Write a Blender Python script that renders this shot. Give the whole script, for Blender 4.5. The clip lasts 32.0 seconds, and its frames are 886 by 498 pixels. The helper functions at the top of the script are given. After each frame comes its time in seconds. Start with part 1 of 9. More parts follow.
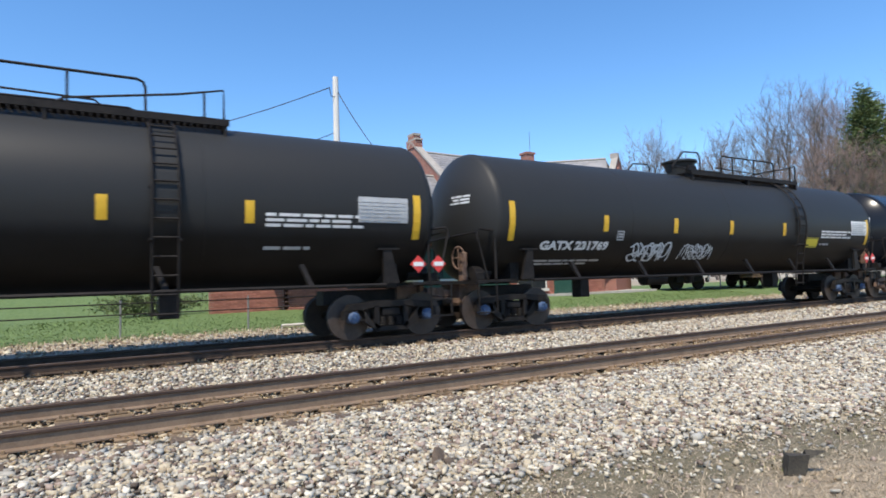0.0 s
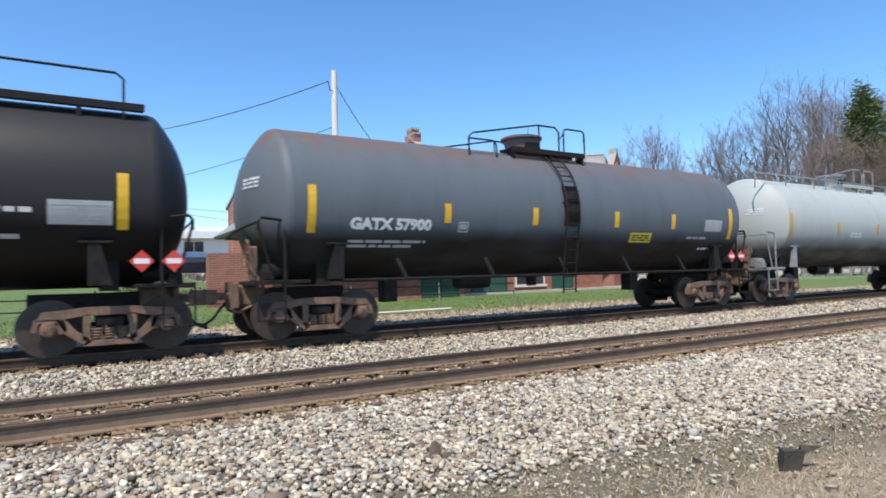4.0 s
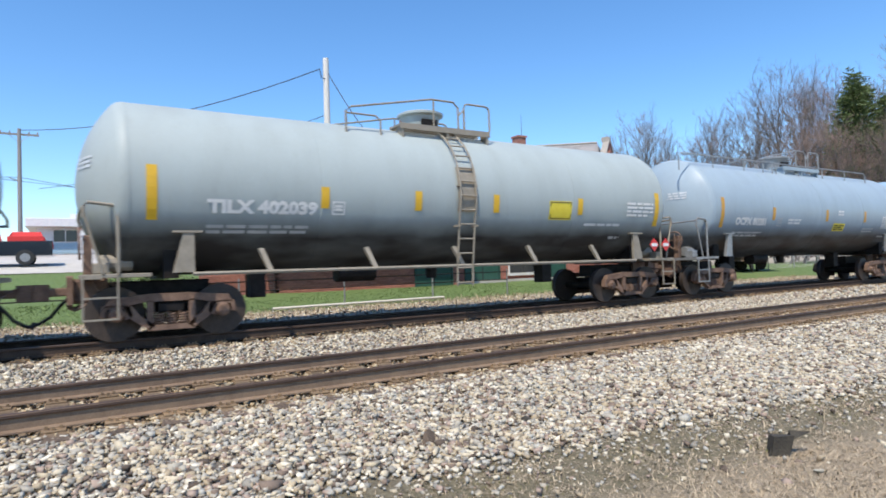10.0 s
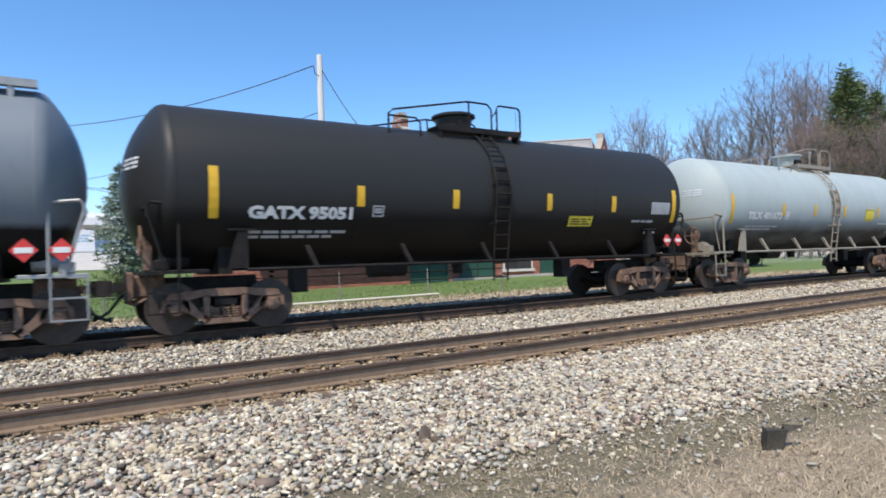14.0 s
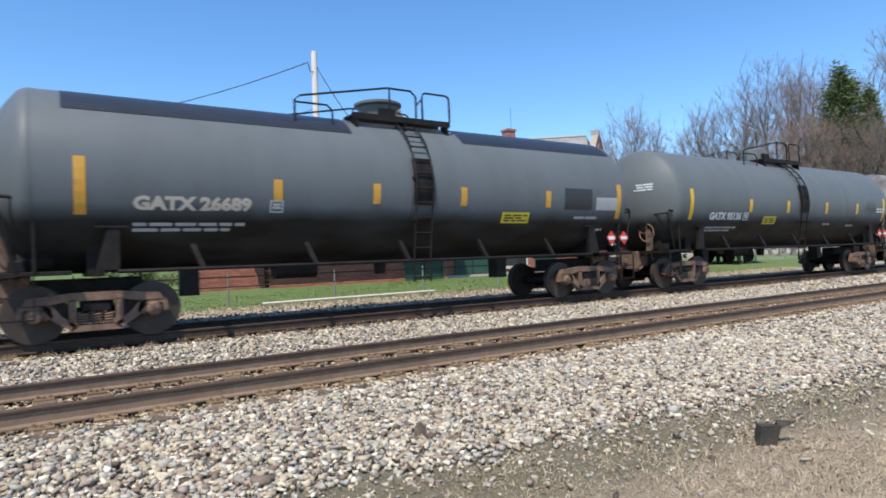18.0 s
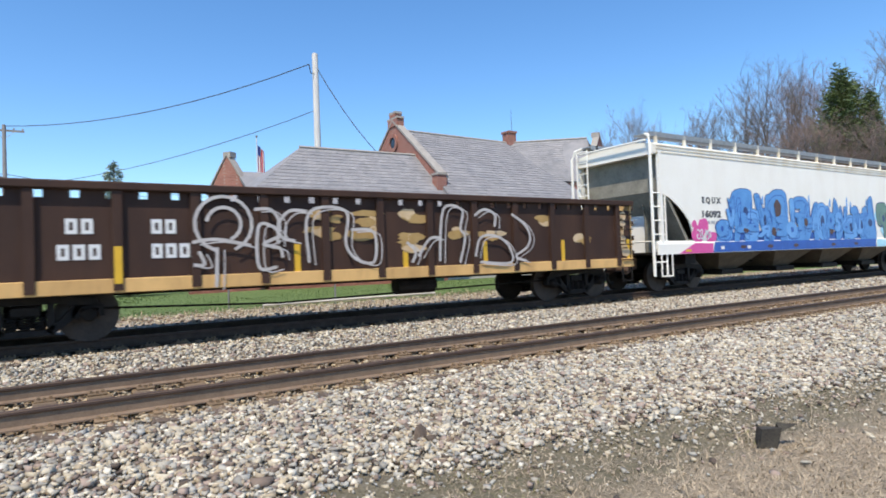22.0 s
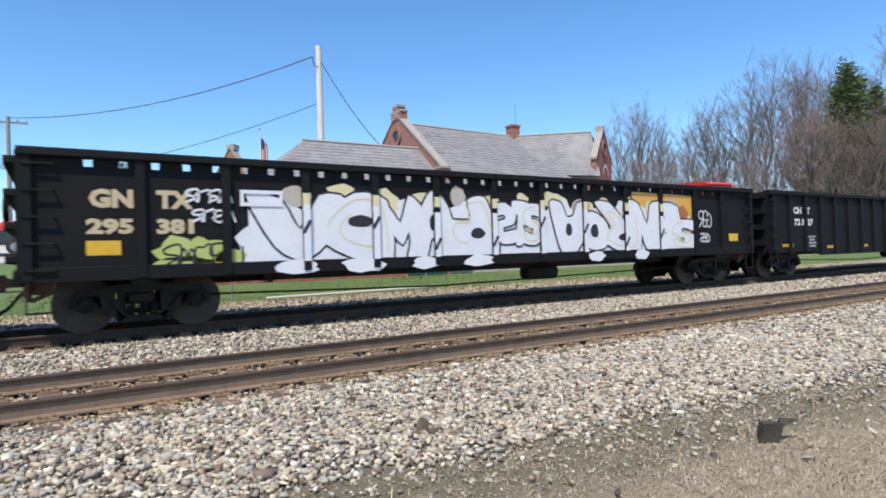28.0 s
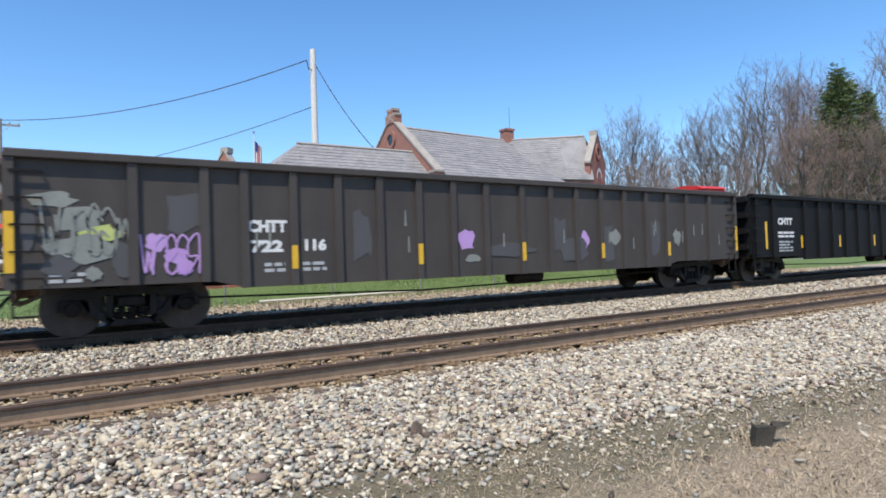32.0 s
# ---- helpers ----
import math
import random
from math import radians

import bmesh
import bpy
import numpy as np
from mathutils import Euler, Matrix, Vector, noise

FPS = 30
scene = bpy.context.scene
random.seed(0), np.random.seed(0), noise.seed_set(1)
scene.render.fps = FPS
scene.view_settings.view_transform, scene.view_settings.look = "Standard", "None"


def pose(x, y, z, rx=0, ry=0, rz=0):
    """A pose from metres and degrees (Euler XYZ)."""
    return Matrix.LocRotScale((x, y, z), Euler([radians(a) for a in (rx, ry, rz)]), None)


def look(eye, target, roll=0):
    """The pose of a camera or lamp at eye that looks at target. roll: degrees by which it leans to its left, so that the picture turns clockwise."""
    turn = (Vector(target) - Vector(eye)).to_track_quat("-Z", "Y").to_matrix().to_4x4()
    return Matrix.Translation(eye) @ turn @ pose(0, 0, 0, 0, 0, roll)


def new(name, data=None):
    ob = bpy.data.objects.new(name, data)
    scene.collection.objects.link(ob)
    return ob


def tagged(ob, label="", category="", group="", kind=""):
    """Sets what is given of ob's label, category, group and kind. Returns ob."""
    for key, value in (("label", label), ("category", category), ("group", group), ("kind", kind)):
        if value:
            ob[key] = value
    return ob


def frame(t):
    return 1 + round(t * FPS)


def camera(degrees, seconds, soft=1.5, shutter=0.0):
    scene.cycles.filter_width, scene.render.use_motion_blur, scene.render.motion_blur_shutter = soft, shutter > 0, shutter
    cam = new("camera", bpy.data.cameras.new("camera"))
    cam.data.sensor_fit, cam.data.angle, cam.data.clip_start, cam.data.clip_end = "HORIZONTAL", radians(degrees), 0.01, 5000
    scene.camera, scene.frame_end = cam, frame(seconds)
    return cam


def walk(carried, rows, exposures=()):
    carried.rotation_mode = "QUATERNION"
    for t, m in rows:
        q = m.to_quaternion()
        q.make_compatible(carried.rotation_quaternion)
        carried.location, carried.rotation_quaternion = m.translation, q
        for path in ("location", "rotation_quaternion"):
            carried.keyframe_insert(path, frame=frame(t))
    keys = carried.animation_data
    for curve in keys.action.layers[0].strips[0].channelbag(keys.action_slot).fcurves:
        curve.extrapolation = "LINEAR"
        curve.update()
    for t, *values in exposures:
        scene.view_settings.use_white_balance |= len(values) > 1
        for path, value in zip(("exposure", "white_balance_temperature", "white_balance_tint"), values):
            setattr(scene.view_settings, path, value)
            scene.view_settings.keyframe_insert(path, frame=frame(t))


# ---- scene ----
cam = camera(72.97, 32.0, soft=1.75, shutter=0.09)
EYE = (0.0, 0.0, 1.223)


def aim(pan, tilt, roll):
    """The hand-held view: pan from the track's normal towards +X, tilt up, roll; all in degrees."""
    a, b = radians(pan), radians(tilt)
    way = Vector((math.sin(a) * math.cos(b), math.cos(a) * math.cos(b), math.sin(b)))
    return look(EYE, Vector(EYE) + way, roll)


HELD = (
    (0.0, 31.20, 3.32, -1.91),
    (0.5, 31.17, 3.46, -1.90),
    (1.0, 31.20, 3.58, -1.95),
    (1.5, 31.27, 3.66, -1.84),
    (2.0, 31.28, 3.63, -1.84),
    (2.5, 31.31, 3.56, -1.80),
    (3.0, 31.33, 3.46, -1.82),
    (3.5, 31.34, 3.13, -1.69),
    (5.5, 31.54, 2.43, -1.80),
    (6.0, 31.54, 2.36, -1.72),
    (6.5, 31.57, 2.15, -1.66),
    (7.0, 31.59, 2.03, -1.78),
    (7.5, 31.60, 1.97, -1.73),
    (8.0, 31.64, 1.91, -1.66),
    (8.5, 31.70, 1.76, -1.79),
    (9.0, 31.77, 1.74, -1.69),
    (9.5, 31.86, 1.71, -1.75),
    (10.0, 31.99, 1.72, -1.83),
    (10.5, 32.14, 1.76, -2.01),
    (11.0, 32.25, 1.85, -2.07),
    (11.5, 32.37, 1.84, -1.97),
    (12.0, 32.28, 1.69, -1.86),
    (12.5, 32.28, 1.56, -1.88),
    (13.0, 32.33, 1.49, -1.90),
    (13.5, 32.42, 1.46, -1.95),
    (14.0, 32.46, 1.39, -2.11),
    (14.5, 32.49, 1.30, -2.05),
    (16.5, 32.63, 0.90, -1.95),
    (17.0, 32.70, 0.91, -1.88),
    (17.5, 32.85, 0.97, -1.97),
    (18.0, 32.91, 1.09, -2.18),
    (18.5, 33.05, 1.22, -2.14),
    (19.0, 33.20, 1.37, -2.09),
    (19.5, 33.24, 1.46, -2.14),
    (20.0, 33.20, 1.46, -1.90),
    (20.5, 33.08, 1.36, -1.90),
    (21.0, 32.99, 1.28, -1.91),
    (21.5, 32.92, 1.27, -1.99),
    (22.0, 32.87, 1.28, -2.09),
    (22.5, 32.76, 1.25, -2.05),
    (23.0, 32.75, 1.22, -1.95),
    (23.5, 32.69, 1.15, -1.97),
    (24.0, 32.69, 1.19, -1.90),
    (24.5, 32.70, 1.18, -1.91),
    (25.0, 32.65, 1.10, -1.91),
    (25.5, 32.56, 0.93, -1.88),
    (27.5, 32.52, 0.71, -1.88),
    (28.0, 32.57, 0.68, -1.83),
    (28.5, 32.64, 0.69, -1.85),
    (29.0, 32.70, 0.73, -1.92),
    (29.5, 32.76, 0.74, -1.81),
    (30.0, 32.88, 0.76, -1.68),
    (30.5, 32.98, 0.75, -1.75),
    (31.0, 33.05, 0.80, -1.79),
    (31.5, 33.07, 0.86, -1.68),
    (32.0, 33.14, 1.00, -1.76),
)
EXPOSED = [(0, 0.61), (21, 0.56), (22, 0.52), (23, 0.24), (24, 0.08), (25, 0.14), (26.5, 0.42), (28, 0.51), (29, 0.28), (30, 0.46), (31, 0.52), (32, 0.52)]
walk(cam, [(t, aim(p, q, r)) for t, p, q, r in HELD], EXPOSED)
# ---- world, sun ----
SUN = Vector((-0.383, -0.348, 0.853)).normalized()
world = bpy.data.worlds.new("world")
scene.world = world
world.use_nodes = True
wn = world.node_tree
sky = wn.nodes.new("ShaderNodeTexSky")
sky.sky_type, sky.sun_disc = "NISHITA", False
sky.sun_elevation = math.asin(SUN.z)
sky.sun_rotation = math.atan2(SUN.x, SUN.y)
sky.altitude, sky.air_density, sky.dust_density, sky.ozone_density = 200, 1.0, 0.3, 4.5
wn.nodes["Background"].inputs["Strength"].default_value = 0.15
rich = wn.nodes.new("ShaderNodeHueSaturation")
rich.inputs["Saturation"].default_value = 1.17
wn.links.new(sky.outputs["Color"], rich.inputs["Color"])
wn.links.new(rich.outputs["Color"], wn.nodes["Background"].inputs["Color"])
sun = new("sun", bpy.data.lights.new("sun", "SUN"))
sun.data.energy, sun.data.angle, sun.data.color = 3.6, radians(0.53), (1.0, 0.905, 0.77)
sun.matrix_world = look(SUN * 50, (0, 0, 0))

# ---- plan ----
NEAR_Y, RAIL_GAP = 6.81, 1.51          # front rail of the empty track; rail to rail
TRAIN_Y, RISE = 12.04 + 0.755, 0.114   # middle of the loaded track, and how much its rails lie higher
TIE_PITCH = 0.515


def travelled(t):
    """How far the train has gone at t seconds, along X."""
    u = t / 32.0
    return -16.59 * t - 1.88 * u * u + 12.26 * u ** 3


# ---- geometry ----
class Geo:
    """Collects the faces of one mesh."""

    def __init__(self):
        self.v, self.f = [], []

    def add(self, verts, faces):
        n = len(self.v)
        self.v.extend(verts)
        self.f.extend([tuple(i + n for i in f) for f in faces])
        return self

    def box(self, x0, x1, y0, y1, z0, z1, c=0.0):
        """A box; c chamfers its four long (x) edges."""
        if c <= 0:
            vs = [(x, y, z) for x in (x0, x1) for y in (y0, y1) for z in (z0, z1)]
            return self.add(vs, [(0, 1, 3, 2), (4, 6, 7, 5), (0, 4, 5, 1), (2, 3, 7, 6), (0, 2, 6, 4), (1, 5, 7, 3)])
        ring = [(y0 + c, z0), (y1 - c, z0), (y1, z0 + c), (y1, z1 - c), (y1 - c, z1), (y0 + c, z1), (y0, z1 - c), (y0, z0 + c)]
        return self.extrude(ring, x0, x1)

    def extrude(self, ring, x0, x1):
        """A profile of (y, z) drawn along x, counter-clockwise seen from +x."""
        n = len(ring)
        vs = [(x0, y, z) for y, z in ring] + [(x1, y, z) for y, z in ring]
        fs = [(i, (i + 1) % n, n + (i + 1) % n, n + i) for i in range(n)]
        return self.add(vs, fs + [tuple(range(n - 1, -1, -1)), tuple(range(n, 2 * n))])

    def plate(self, pts, depth):
        """A flat shape of (x, z) points, facing -y, with its back at y = depth."""
        n = len(pts)
        vs = [(x, 0.0, z) for x, z in pts] + [(x, depth, z) for x, z in pts]
        fs = [tuple(range(n)), tuple(range(2 * n - 1, n - 1, -1))]
        return self.add(vs, fs + [(i, n + i, n + (i + 1) % n, (i + 1) % n) for i in range(n)])

    def tube(self, pts, r, n=6, r2=None):
        """A round bar along points, tapering to r2."""
        pts = [Vector(p) for p in pts]
        rings, m = [], len(pts)
        for i, p in enumerate(pts):
            d = (pts[min(i + 1, m - 1)] - pts[max(i - 1, 0)]).normalized()
            a = d.cross(Vector((0, 0, 1)) if abs(d.z) < 0.9 else Vector((1, 0, 0))).normalized()
            b = d.cross(a)
            rad = r if r2 is None else r + (r2 - r) * i / max(m - 1, 1)
            rings += [tuple(p + rad * (math.cos(2 * math.pi * k / n) * a + math.sin(2 * math.pi * k / n) * b)) for k in range(n)]
        fs = [(i * n + k, i * n + (k + 1) % n, (i + 1) * n + (k + 1) % n, (i + 1) * n + k) for i in range(m - 1) for k in range(n)]
        return self.add(rings, fs + [tuple(range(n - 1, -1, -1)), tuple(range((m - 1) * n, m * n))])

    def lathe(self, prof, axis="x", n=32, at=(0, 0, 0)):
        """A profile of (along, radius) turned about an axis through at."""
        vs = []
        for s, r in prof:
            for k in range(n):
                a = 2 * math.pi * k / n
                p = {"x": (s, r * math.cos(a), r * math.sin(a)), "y": (r * math.sin(a), s, r * math.cos(a)), "z": (r * math.cos(a), r * math.sin(a), s)}[axis]
                vs.append((p[0] + at[0], p[1] + at[1], p[2] + at[2]))
        m = len(prof)
        fs = [(i * n + k, i * n + (k + 1) % n, (i + 1) * n + (k + 1) % n, (i + 1) * n + k) for i in range(m - 1) for k in range(n)]
        return self.add(vs, fs + [tuple(range(n - 1, -1, -1)), tuple(range((m - 1) * n, m * n))])

    def moved(self, m):
        self.v = [tuple(m @ Vector(p)) for p in self.v]
        return self

    def join(self, other, m=None):
        return self.add([tuple(m @ Vector(p)) for p in other.v] if m else other.v, other.f)

    def mesh(self, name, material, smooth=None):
        me = bpy.data.meshes.new(name)
        me.from_pydata([tuple(p) for p in self.v], [], self.f)
        bm = bmesh.new()
        bm.from_mesh(me)
        bmesh.ops.recalc_face_normals(bm, faces=bm.faces)
        bm.to_mesh(me)
        bm.free()
        if material:
            me.materials.append(material)
        if smooth:
            me.shade_smooth()
            me.set_sharp_from_angle(angle=radians(smooth))
        return me


def part(name, geo, material, parent, label="", smooth=None):
    """Links one mesh under a thing or part. geo is a Geo or a mesh that several parts share."""
    me = geo if isinstance(geo, bpy.types.Mesh) else geo.mesh(name, material, smooth)
    ob = new(name, me)
    ob.parent = parent
    return tagged(ob, label)


def thing(name, label, category, m, group="", kind=""):
    ob = new(name)
    ob.empty_display_size = 0.2
    ob.matrix_world = m
    return tagged(ob, label, category, group, kind)


def raw_mesh(name, verts, faces, material, smooth=False):
    """A large mesh from arrays: verts n x 3, faces m x k."""
    me = bpy.data.meshes.new(name)
    m, k = faces.shape
    me.vertices.add(len(verts))
    me.vertices.foreach_set("co", np.ascontiguousarray(verts, dtype=np.float32).ravel())
    me.loops.add(m * k)
    me.loops.foreach_set("vertex_index", np.ascontiguousarray(faces, dtype=np.int32).ravel())
    me.polygons.add(m)
    me.polygons.foreach_set("loop_start", np.arange(0, m * k, k, dtype=np.int32))
    me.update(calc_edges=True)
    me.materials.append(material)
    if smooth:
        me.shade_smooth()
    return me
# ---- materials ----
def surface(name, a, b, rough=0.6, metal=0.0, scale=6.0, fine=60.0, bump=0.15, spread=0.5, stretch=(1, 1, 1), coat=0.0, per="", vary=0.25, dist=0.02, spec=0.5):
    """A painted or mineral surface: colours a and b mixed by coarse and fine noise, with fine relief.
    per: 'object' or 'island' varies the brightness piece by piece."""
    m = bpy.data.materials.new(name)
    m.use_nodes = True
    nt = m.node_tree
    N, K = nt.nodes, nt.links
    bs = N["Principled BSDF"]
    bs.inputs["Specular IOR Level"].default_value = spec
    tc, mp = N.new("ShaderNodeTexCoord"), N.new("ShaderNodeMapping")
    mp.inputs["Scale"].default_value = stretch
    K.new(tc.outputs["Object"], mp.inputs["Vector"])
    n1, n2 = N.new("ShaderNodeTexNoise"), N.new("ShaderNodeTexNoise")
    for n, s, d in ((n1, scale, 5), (n2, fine, 3)):
        n.inputs["Scale"].default_value, n.inputs["Detail"].default_value, n.inputs["Roughness"].default_value = s, d, 0.6
        K.new(mp.outputs["Vector"], n.inputs["Vector"])
    mix = N.new("ShaderNodeMix")
    mix.data_type = "FLOAT"
    mix.inputs[0].default_value = 0.4
    K.new(n1.outputs["Fac"], mix.inputs[2])
    K.new(n2.outputs["Fac"], mix.inputs[3])
    ramp = N.new("ShaderNodeMapRange")
    ramp.inputs[1].default_value, ramp.inputs[2].default_value = 0.5 - 0.25 * spread - 0.02, 0.5 + 0.25 * spread + 0.02
    K.new(mix.outputs[0], ramp.inputs[0])
    col = N.new("ShaderNodeMix")
    col.data_type = "RGBA"
    col.inputs[6].default_value, col.inputs[7].default_value = (*a, 1), (*b, 1)
    K.new(ramp.outputs[0], col.inputs[0])
    out = col.outputs[2]
    if per:
        src = N.new("ShaderNodeObjectInfo").outputs["Random"] if per == "object" else N.new("ShaderNodeNewGeometry").outputs["Random Per Island"]
        rg = N.new("ShaderNodeMapRange")
        rg.inputs[3].default_value, rg.inputs[4].default_value = 1 - vary, 1 + vary
        K.new(src, rg.inputs[0])
        hs = N.new("ShaderNodeHueSaturation")
        K.new(rg.outputs[0], hs.inputs["Value"])
        K.new(out, hs.inputs["Color"])
        out = hs.outputs["Color"]
    K.new(out, bs.inputs["Base Color"])
    bs.inputs["Roughness"].default_value, bs.inputs["Metallic"].default_value, bs.inputs["Coat Weight"].default_value = rough, metal, coat
    if bump:
        bp = N.new("ShaderNodeBump")
        bp.inputs["Strength"].default_value, bp.inputs["Distance"].default_value = bump, dist
        K.new(mix.outputs[0], bp.inputs["Height"])
        K.new(bp.outputs["Normal"], bs.inputs["Normal"])
    return m


def weathered(name, paint, grime, top=None, rough=0.45, streak=0.5, low=None, low_z=2.3, edge=0.06, top_z=4.0, belly=0.0, soot=(0.030, 0.030, 0.031), grime_shade_z=(2.24, 1.78)):
    """Rolling-stock paint: streaks of grime running down, stains, a second colour below low_z (low), belly grime with
    painted shade (belly), rust on the crown (top).
    """
    m = surface(name, paint, tuple(0.86 * c + 0.14 * g for c, g in zip(paint, grime)), rough, 0.0, 1.1, 14.0, 0.05, 0.9)
    nt = m.node_tree
    N, K = nt.nodes, nt.links
    bs = N["Principled BSDF"]
    out = bs.inputs["Base Color"].links[0].from_socket
    tc = N.new("ShaderNodeTexCoord")
    sep = N.new("ShaderNodeSeparateXYZ")
    K.new(tc.outputs["Object"], sep.inputs[0])

    def noise_at(scale, stretch, lo, hi):
        mp, n, r = N.new("ShaderNodeMapping"), N.new("ShaderNodeTexNoise"), N.new("ShaderNodeMapRange")
        mp.inputs["Scale"].default_value = stretch
        n.inputs["Scale"].default_value, n.inputs["Detail"].default_value = scale, 6
        r.inputs[1].default_value, r.inputs[2].default_value = lo, hi
        K.new(tc.outputs["Object"], mp.inputs["Vector"])
        K.new(mp.outputs["Vector"], n.inputs["Vector"])
        K.new(n.outputs["Fac"], r.inputs[0])
        return r.outputs[0]

    def blend(base, colour, fac, amount=1.0):
        mu, mx = N.new("ShaderNodeMath"), N.new("ShaderNodeMix")
        mu.operation = "MULTIPLY"
        mu.inputs[1].default_value = amount
        K.new(fac, mu.inputs[0])
        mx.data_type = "RGBA"
        mx.inputs[7].default_value = (*colour, 1)
        K.new(mu.outputs[0], mx.inputs[0])
        K.new(base, mx.inputs[6])
        return mx.outputs[2]

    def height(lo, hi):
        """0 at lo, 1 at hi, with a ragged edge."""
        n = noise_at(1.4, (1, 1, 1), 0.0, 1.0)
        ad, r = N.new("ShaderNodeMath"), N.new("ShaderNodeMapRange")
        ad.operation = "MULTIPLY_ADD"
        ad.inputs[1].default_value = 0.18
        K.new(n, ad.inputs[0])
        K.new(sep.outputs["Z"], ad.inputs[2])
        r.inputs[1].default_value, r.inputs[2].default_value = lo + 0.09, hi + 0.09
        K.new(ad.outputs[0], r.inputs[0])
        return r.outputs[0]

    bs.inputs["Specular IOR Level"].default_value = 0.22
    out = blend(out, grime, noise_at(1.3, (1.3, 0.6, 0.35), 0.42, 0.85), streak * 0.55)
    out = blend(out, tuple(c * 0.6 for c in grime), noise_at(5.0, (1.2, 0.7, 0.45), 0.6, 0.85), streak * 0.3)
    if low:
        out = blend(out, low, height(low_z + edge, low_z - edge))
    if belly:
        # road grime, with the shade on the tank's underside painted into it
        blotch, film, both = noise_at(2.0, (0.4, 1, 0.8), -0.9, 0.6), height(*grime_shade_z), N.new("ShaderNodeMath")
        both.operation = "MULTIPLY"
        K.new(blotch, both.inputs[0])
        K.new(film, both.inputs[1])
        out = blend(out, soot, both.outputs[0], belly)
    if top:
        hgt, ns, mm = height(top_z - 0.5, top_z + 0.15), noise_at(2.6, (0.7, 1, 1), 0.35, 0.6), N.new("ShaderNodeMath")
        mm.operation = "MULTIPLY"
        K.new(hgt, mm.inputs[0])
        K.new(ns, mm.inputs[1])
        out = blend(out, top, mm.outputs[0], 0.85)
    K.new(out, bs.inputs["Base Color"])
    return m


def stone_material(name="ballast_stone", tint=(1.0, 1.0, 1.0)):
    """Crushed limestone: each stone its own tone, from white and bluish grey to rose and tan, with a few dark ones."""
    m = surface(name, (0.8, 0.8, 0.8), (1.0, 1.0, 1.0), 0.9, scale=30, fine=90, bump=0.35, dist=0.01)
    N, K = m.node_tree.nodes, m.node_tree.links
    bs = N["Principled BSDF"]
    src = bs.inputs["Base Color"].links[0].from_socket
    ramp = N.new("ShaderNodeValToRGB")
    ramp.color_ramp.interpolation = "CONSTANT"
    tones = ((0, (0.098, 0.074, 0.056)), (0.05, (0.197, 0.148, 0.112)), (0.13, (0.271, 0.254, 0.216)), (0.24, (0.377, 0.307, 0.208)), (0.34, (0.353, 0.271, 0.216)), (0.42, (0.385, 0.357, 0.296)), (0.54, (0.467, 0.398, 0.280)), (0.65, (0.410, 0.394, 0.340)), (0.74, (0.533, 0.467, 0.344)), (0.85, (0.599, 0.545, 0.424)), (0.94, (0.689, 0.635, 0.512)))
    while len(ramp.color_ramp.elements) < len(tones):
        ramp.color_ramp.elements.new(0.5)
    for e, (p, c) in zip(ramp.color_ramp.elements, tones):
        e.position, e.color = p, (*(q * t * w for q, t, w in zip(c, tint, (1.07, 1.065, 1.07))), 1)
    K.new(N.new("ShaderNodeNewGeometry").outputs["Random Per Island"], ramp.inputs["Fac"])
    mx = N.new("ShaderNodeMix")
    mx.data_type, mx.blend_type = "RGBA", "MULTIPLY"
    mx.inputs[0].default_value = 1.0
    K.new(ramp.outputs["Color"], mx.inputs[6])
    K.new(src, mx.inputs[7])
    K.new(mx.outputs[2], bs.inputs["Base Color"])
    return m


def dusted(m, colour, rails, reach):
    """Rust and sand dust beside the rails: a ragged band about each of the given places along the object's Y."""
    N, K = m.node_tree.nodes, m.node_tree.links
    bs = N["Principled BSDF"]
    src = bs.inputs["Base Color"].links[0].from_socket
    tc, sep, n = N.new("ShaderNodeTexCoord"), N.new("ShaderNodeSeparateXYZ"), N.new("ShaderNodeTexNoise")
    K.new(tc.outputs["Object"], sep.inputs[0])
    K.new(tc.outputs["Object"], n.inputs["Vector"])
    n.inputs["Scale"].default_value, n.inputs["Detail"].default_value = 9.0, 4
    near = None
    for y in rails:
        d, ab = N.new("ShaderNodeMath"), N.new("ShaderNodeMath")
        d.operation, ab.operation = "SUBTRACT", "ABSOLUTE"
        d.inputs[1].default_value = y
        K.new(sep.outputs["Y"], d.inputs[0])
        K.new(d.outputs[0], ab.inputs[0])
        if near is None:
            near = ab.outputs[0]
        else:
            lo = N.new("ShaderNodeMath")
            lo.operation = "MINIMUM"
            K.new(near, lo.inputs[0])
            K.new(ab.outputs[0], lo.inputs[1])
            near = lo.outputs[0]
    ad, r, mx = N.new("ShaderNodeMath"), N.new("ShaderNodeMapRange"), N.new("ShaderNodeMix")
    ad.operation = "MULTIPLY_ADD"
    ad.inputs[1].default_value = 0.5
    K.new(n.outputs["Fac"], ad.inputs[0])
    K.new(near, ad.inputs[2])
    r.inputs[1].default_value, r.inputs[2].default_value, r.inputs[3].default_value, r.inputs[4].default_value = reach + 0.35, reach + 0.1, 0.0, 0.85
    K.new(ad.outputs[0], r.inputs[0])
    mx.data_type = "RGBA"
    mx.inputs[7].default_value = (*colour, 1)
    K.new(r.outputs[0], mx.inputs[0])
    K.new(src, mx.inputs[6])
    K.new(mx.outputs[2], bs.inputs["Base Color"])
    return m


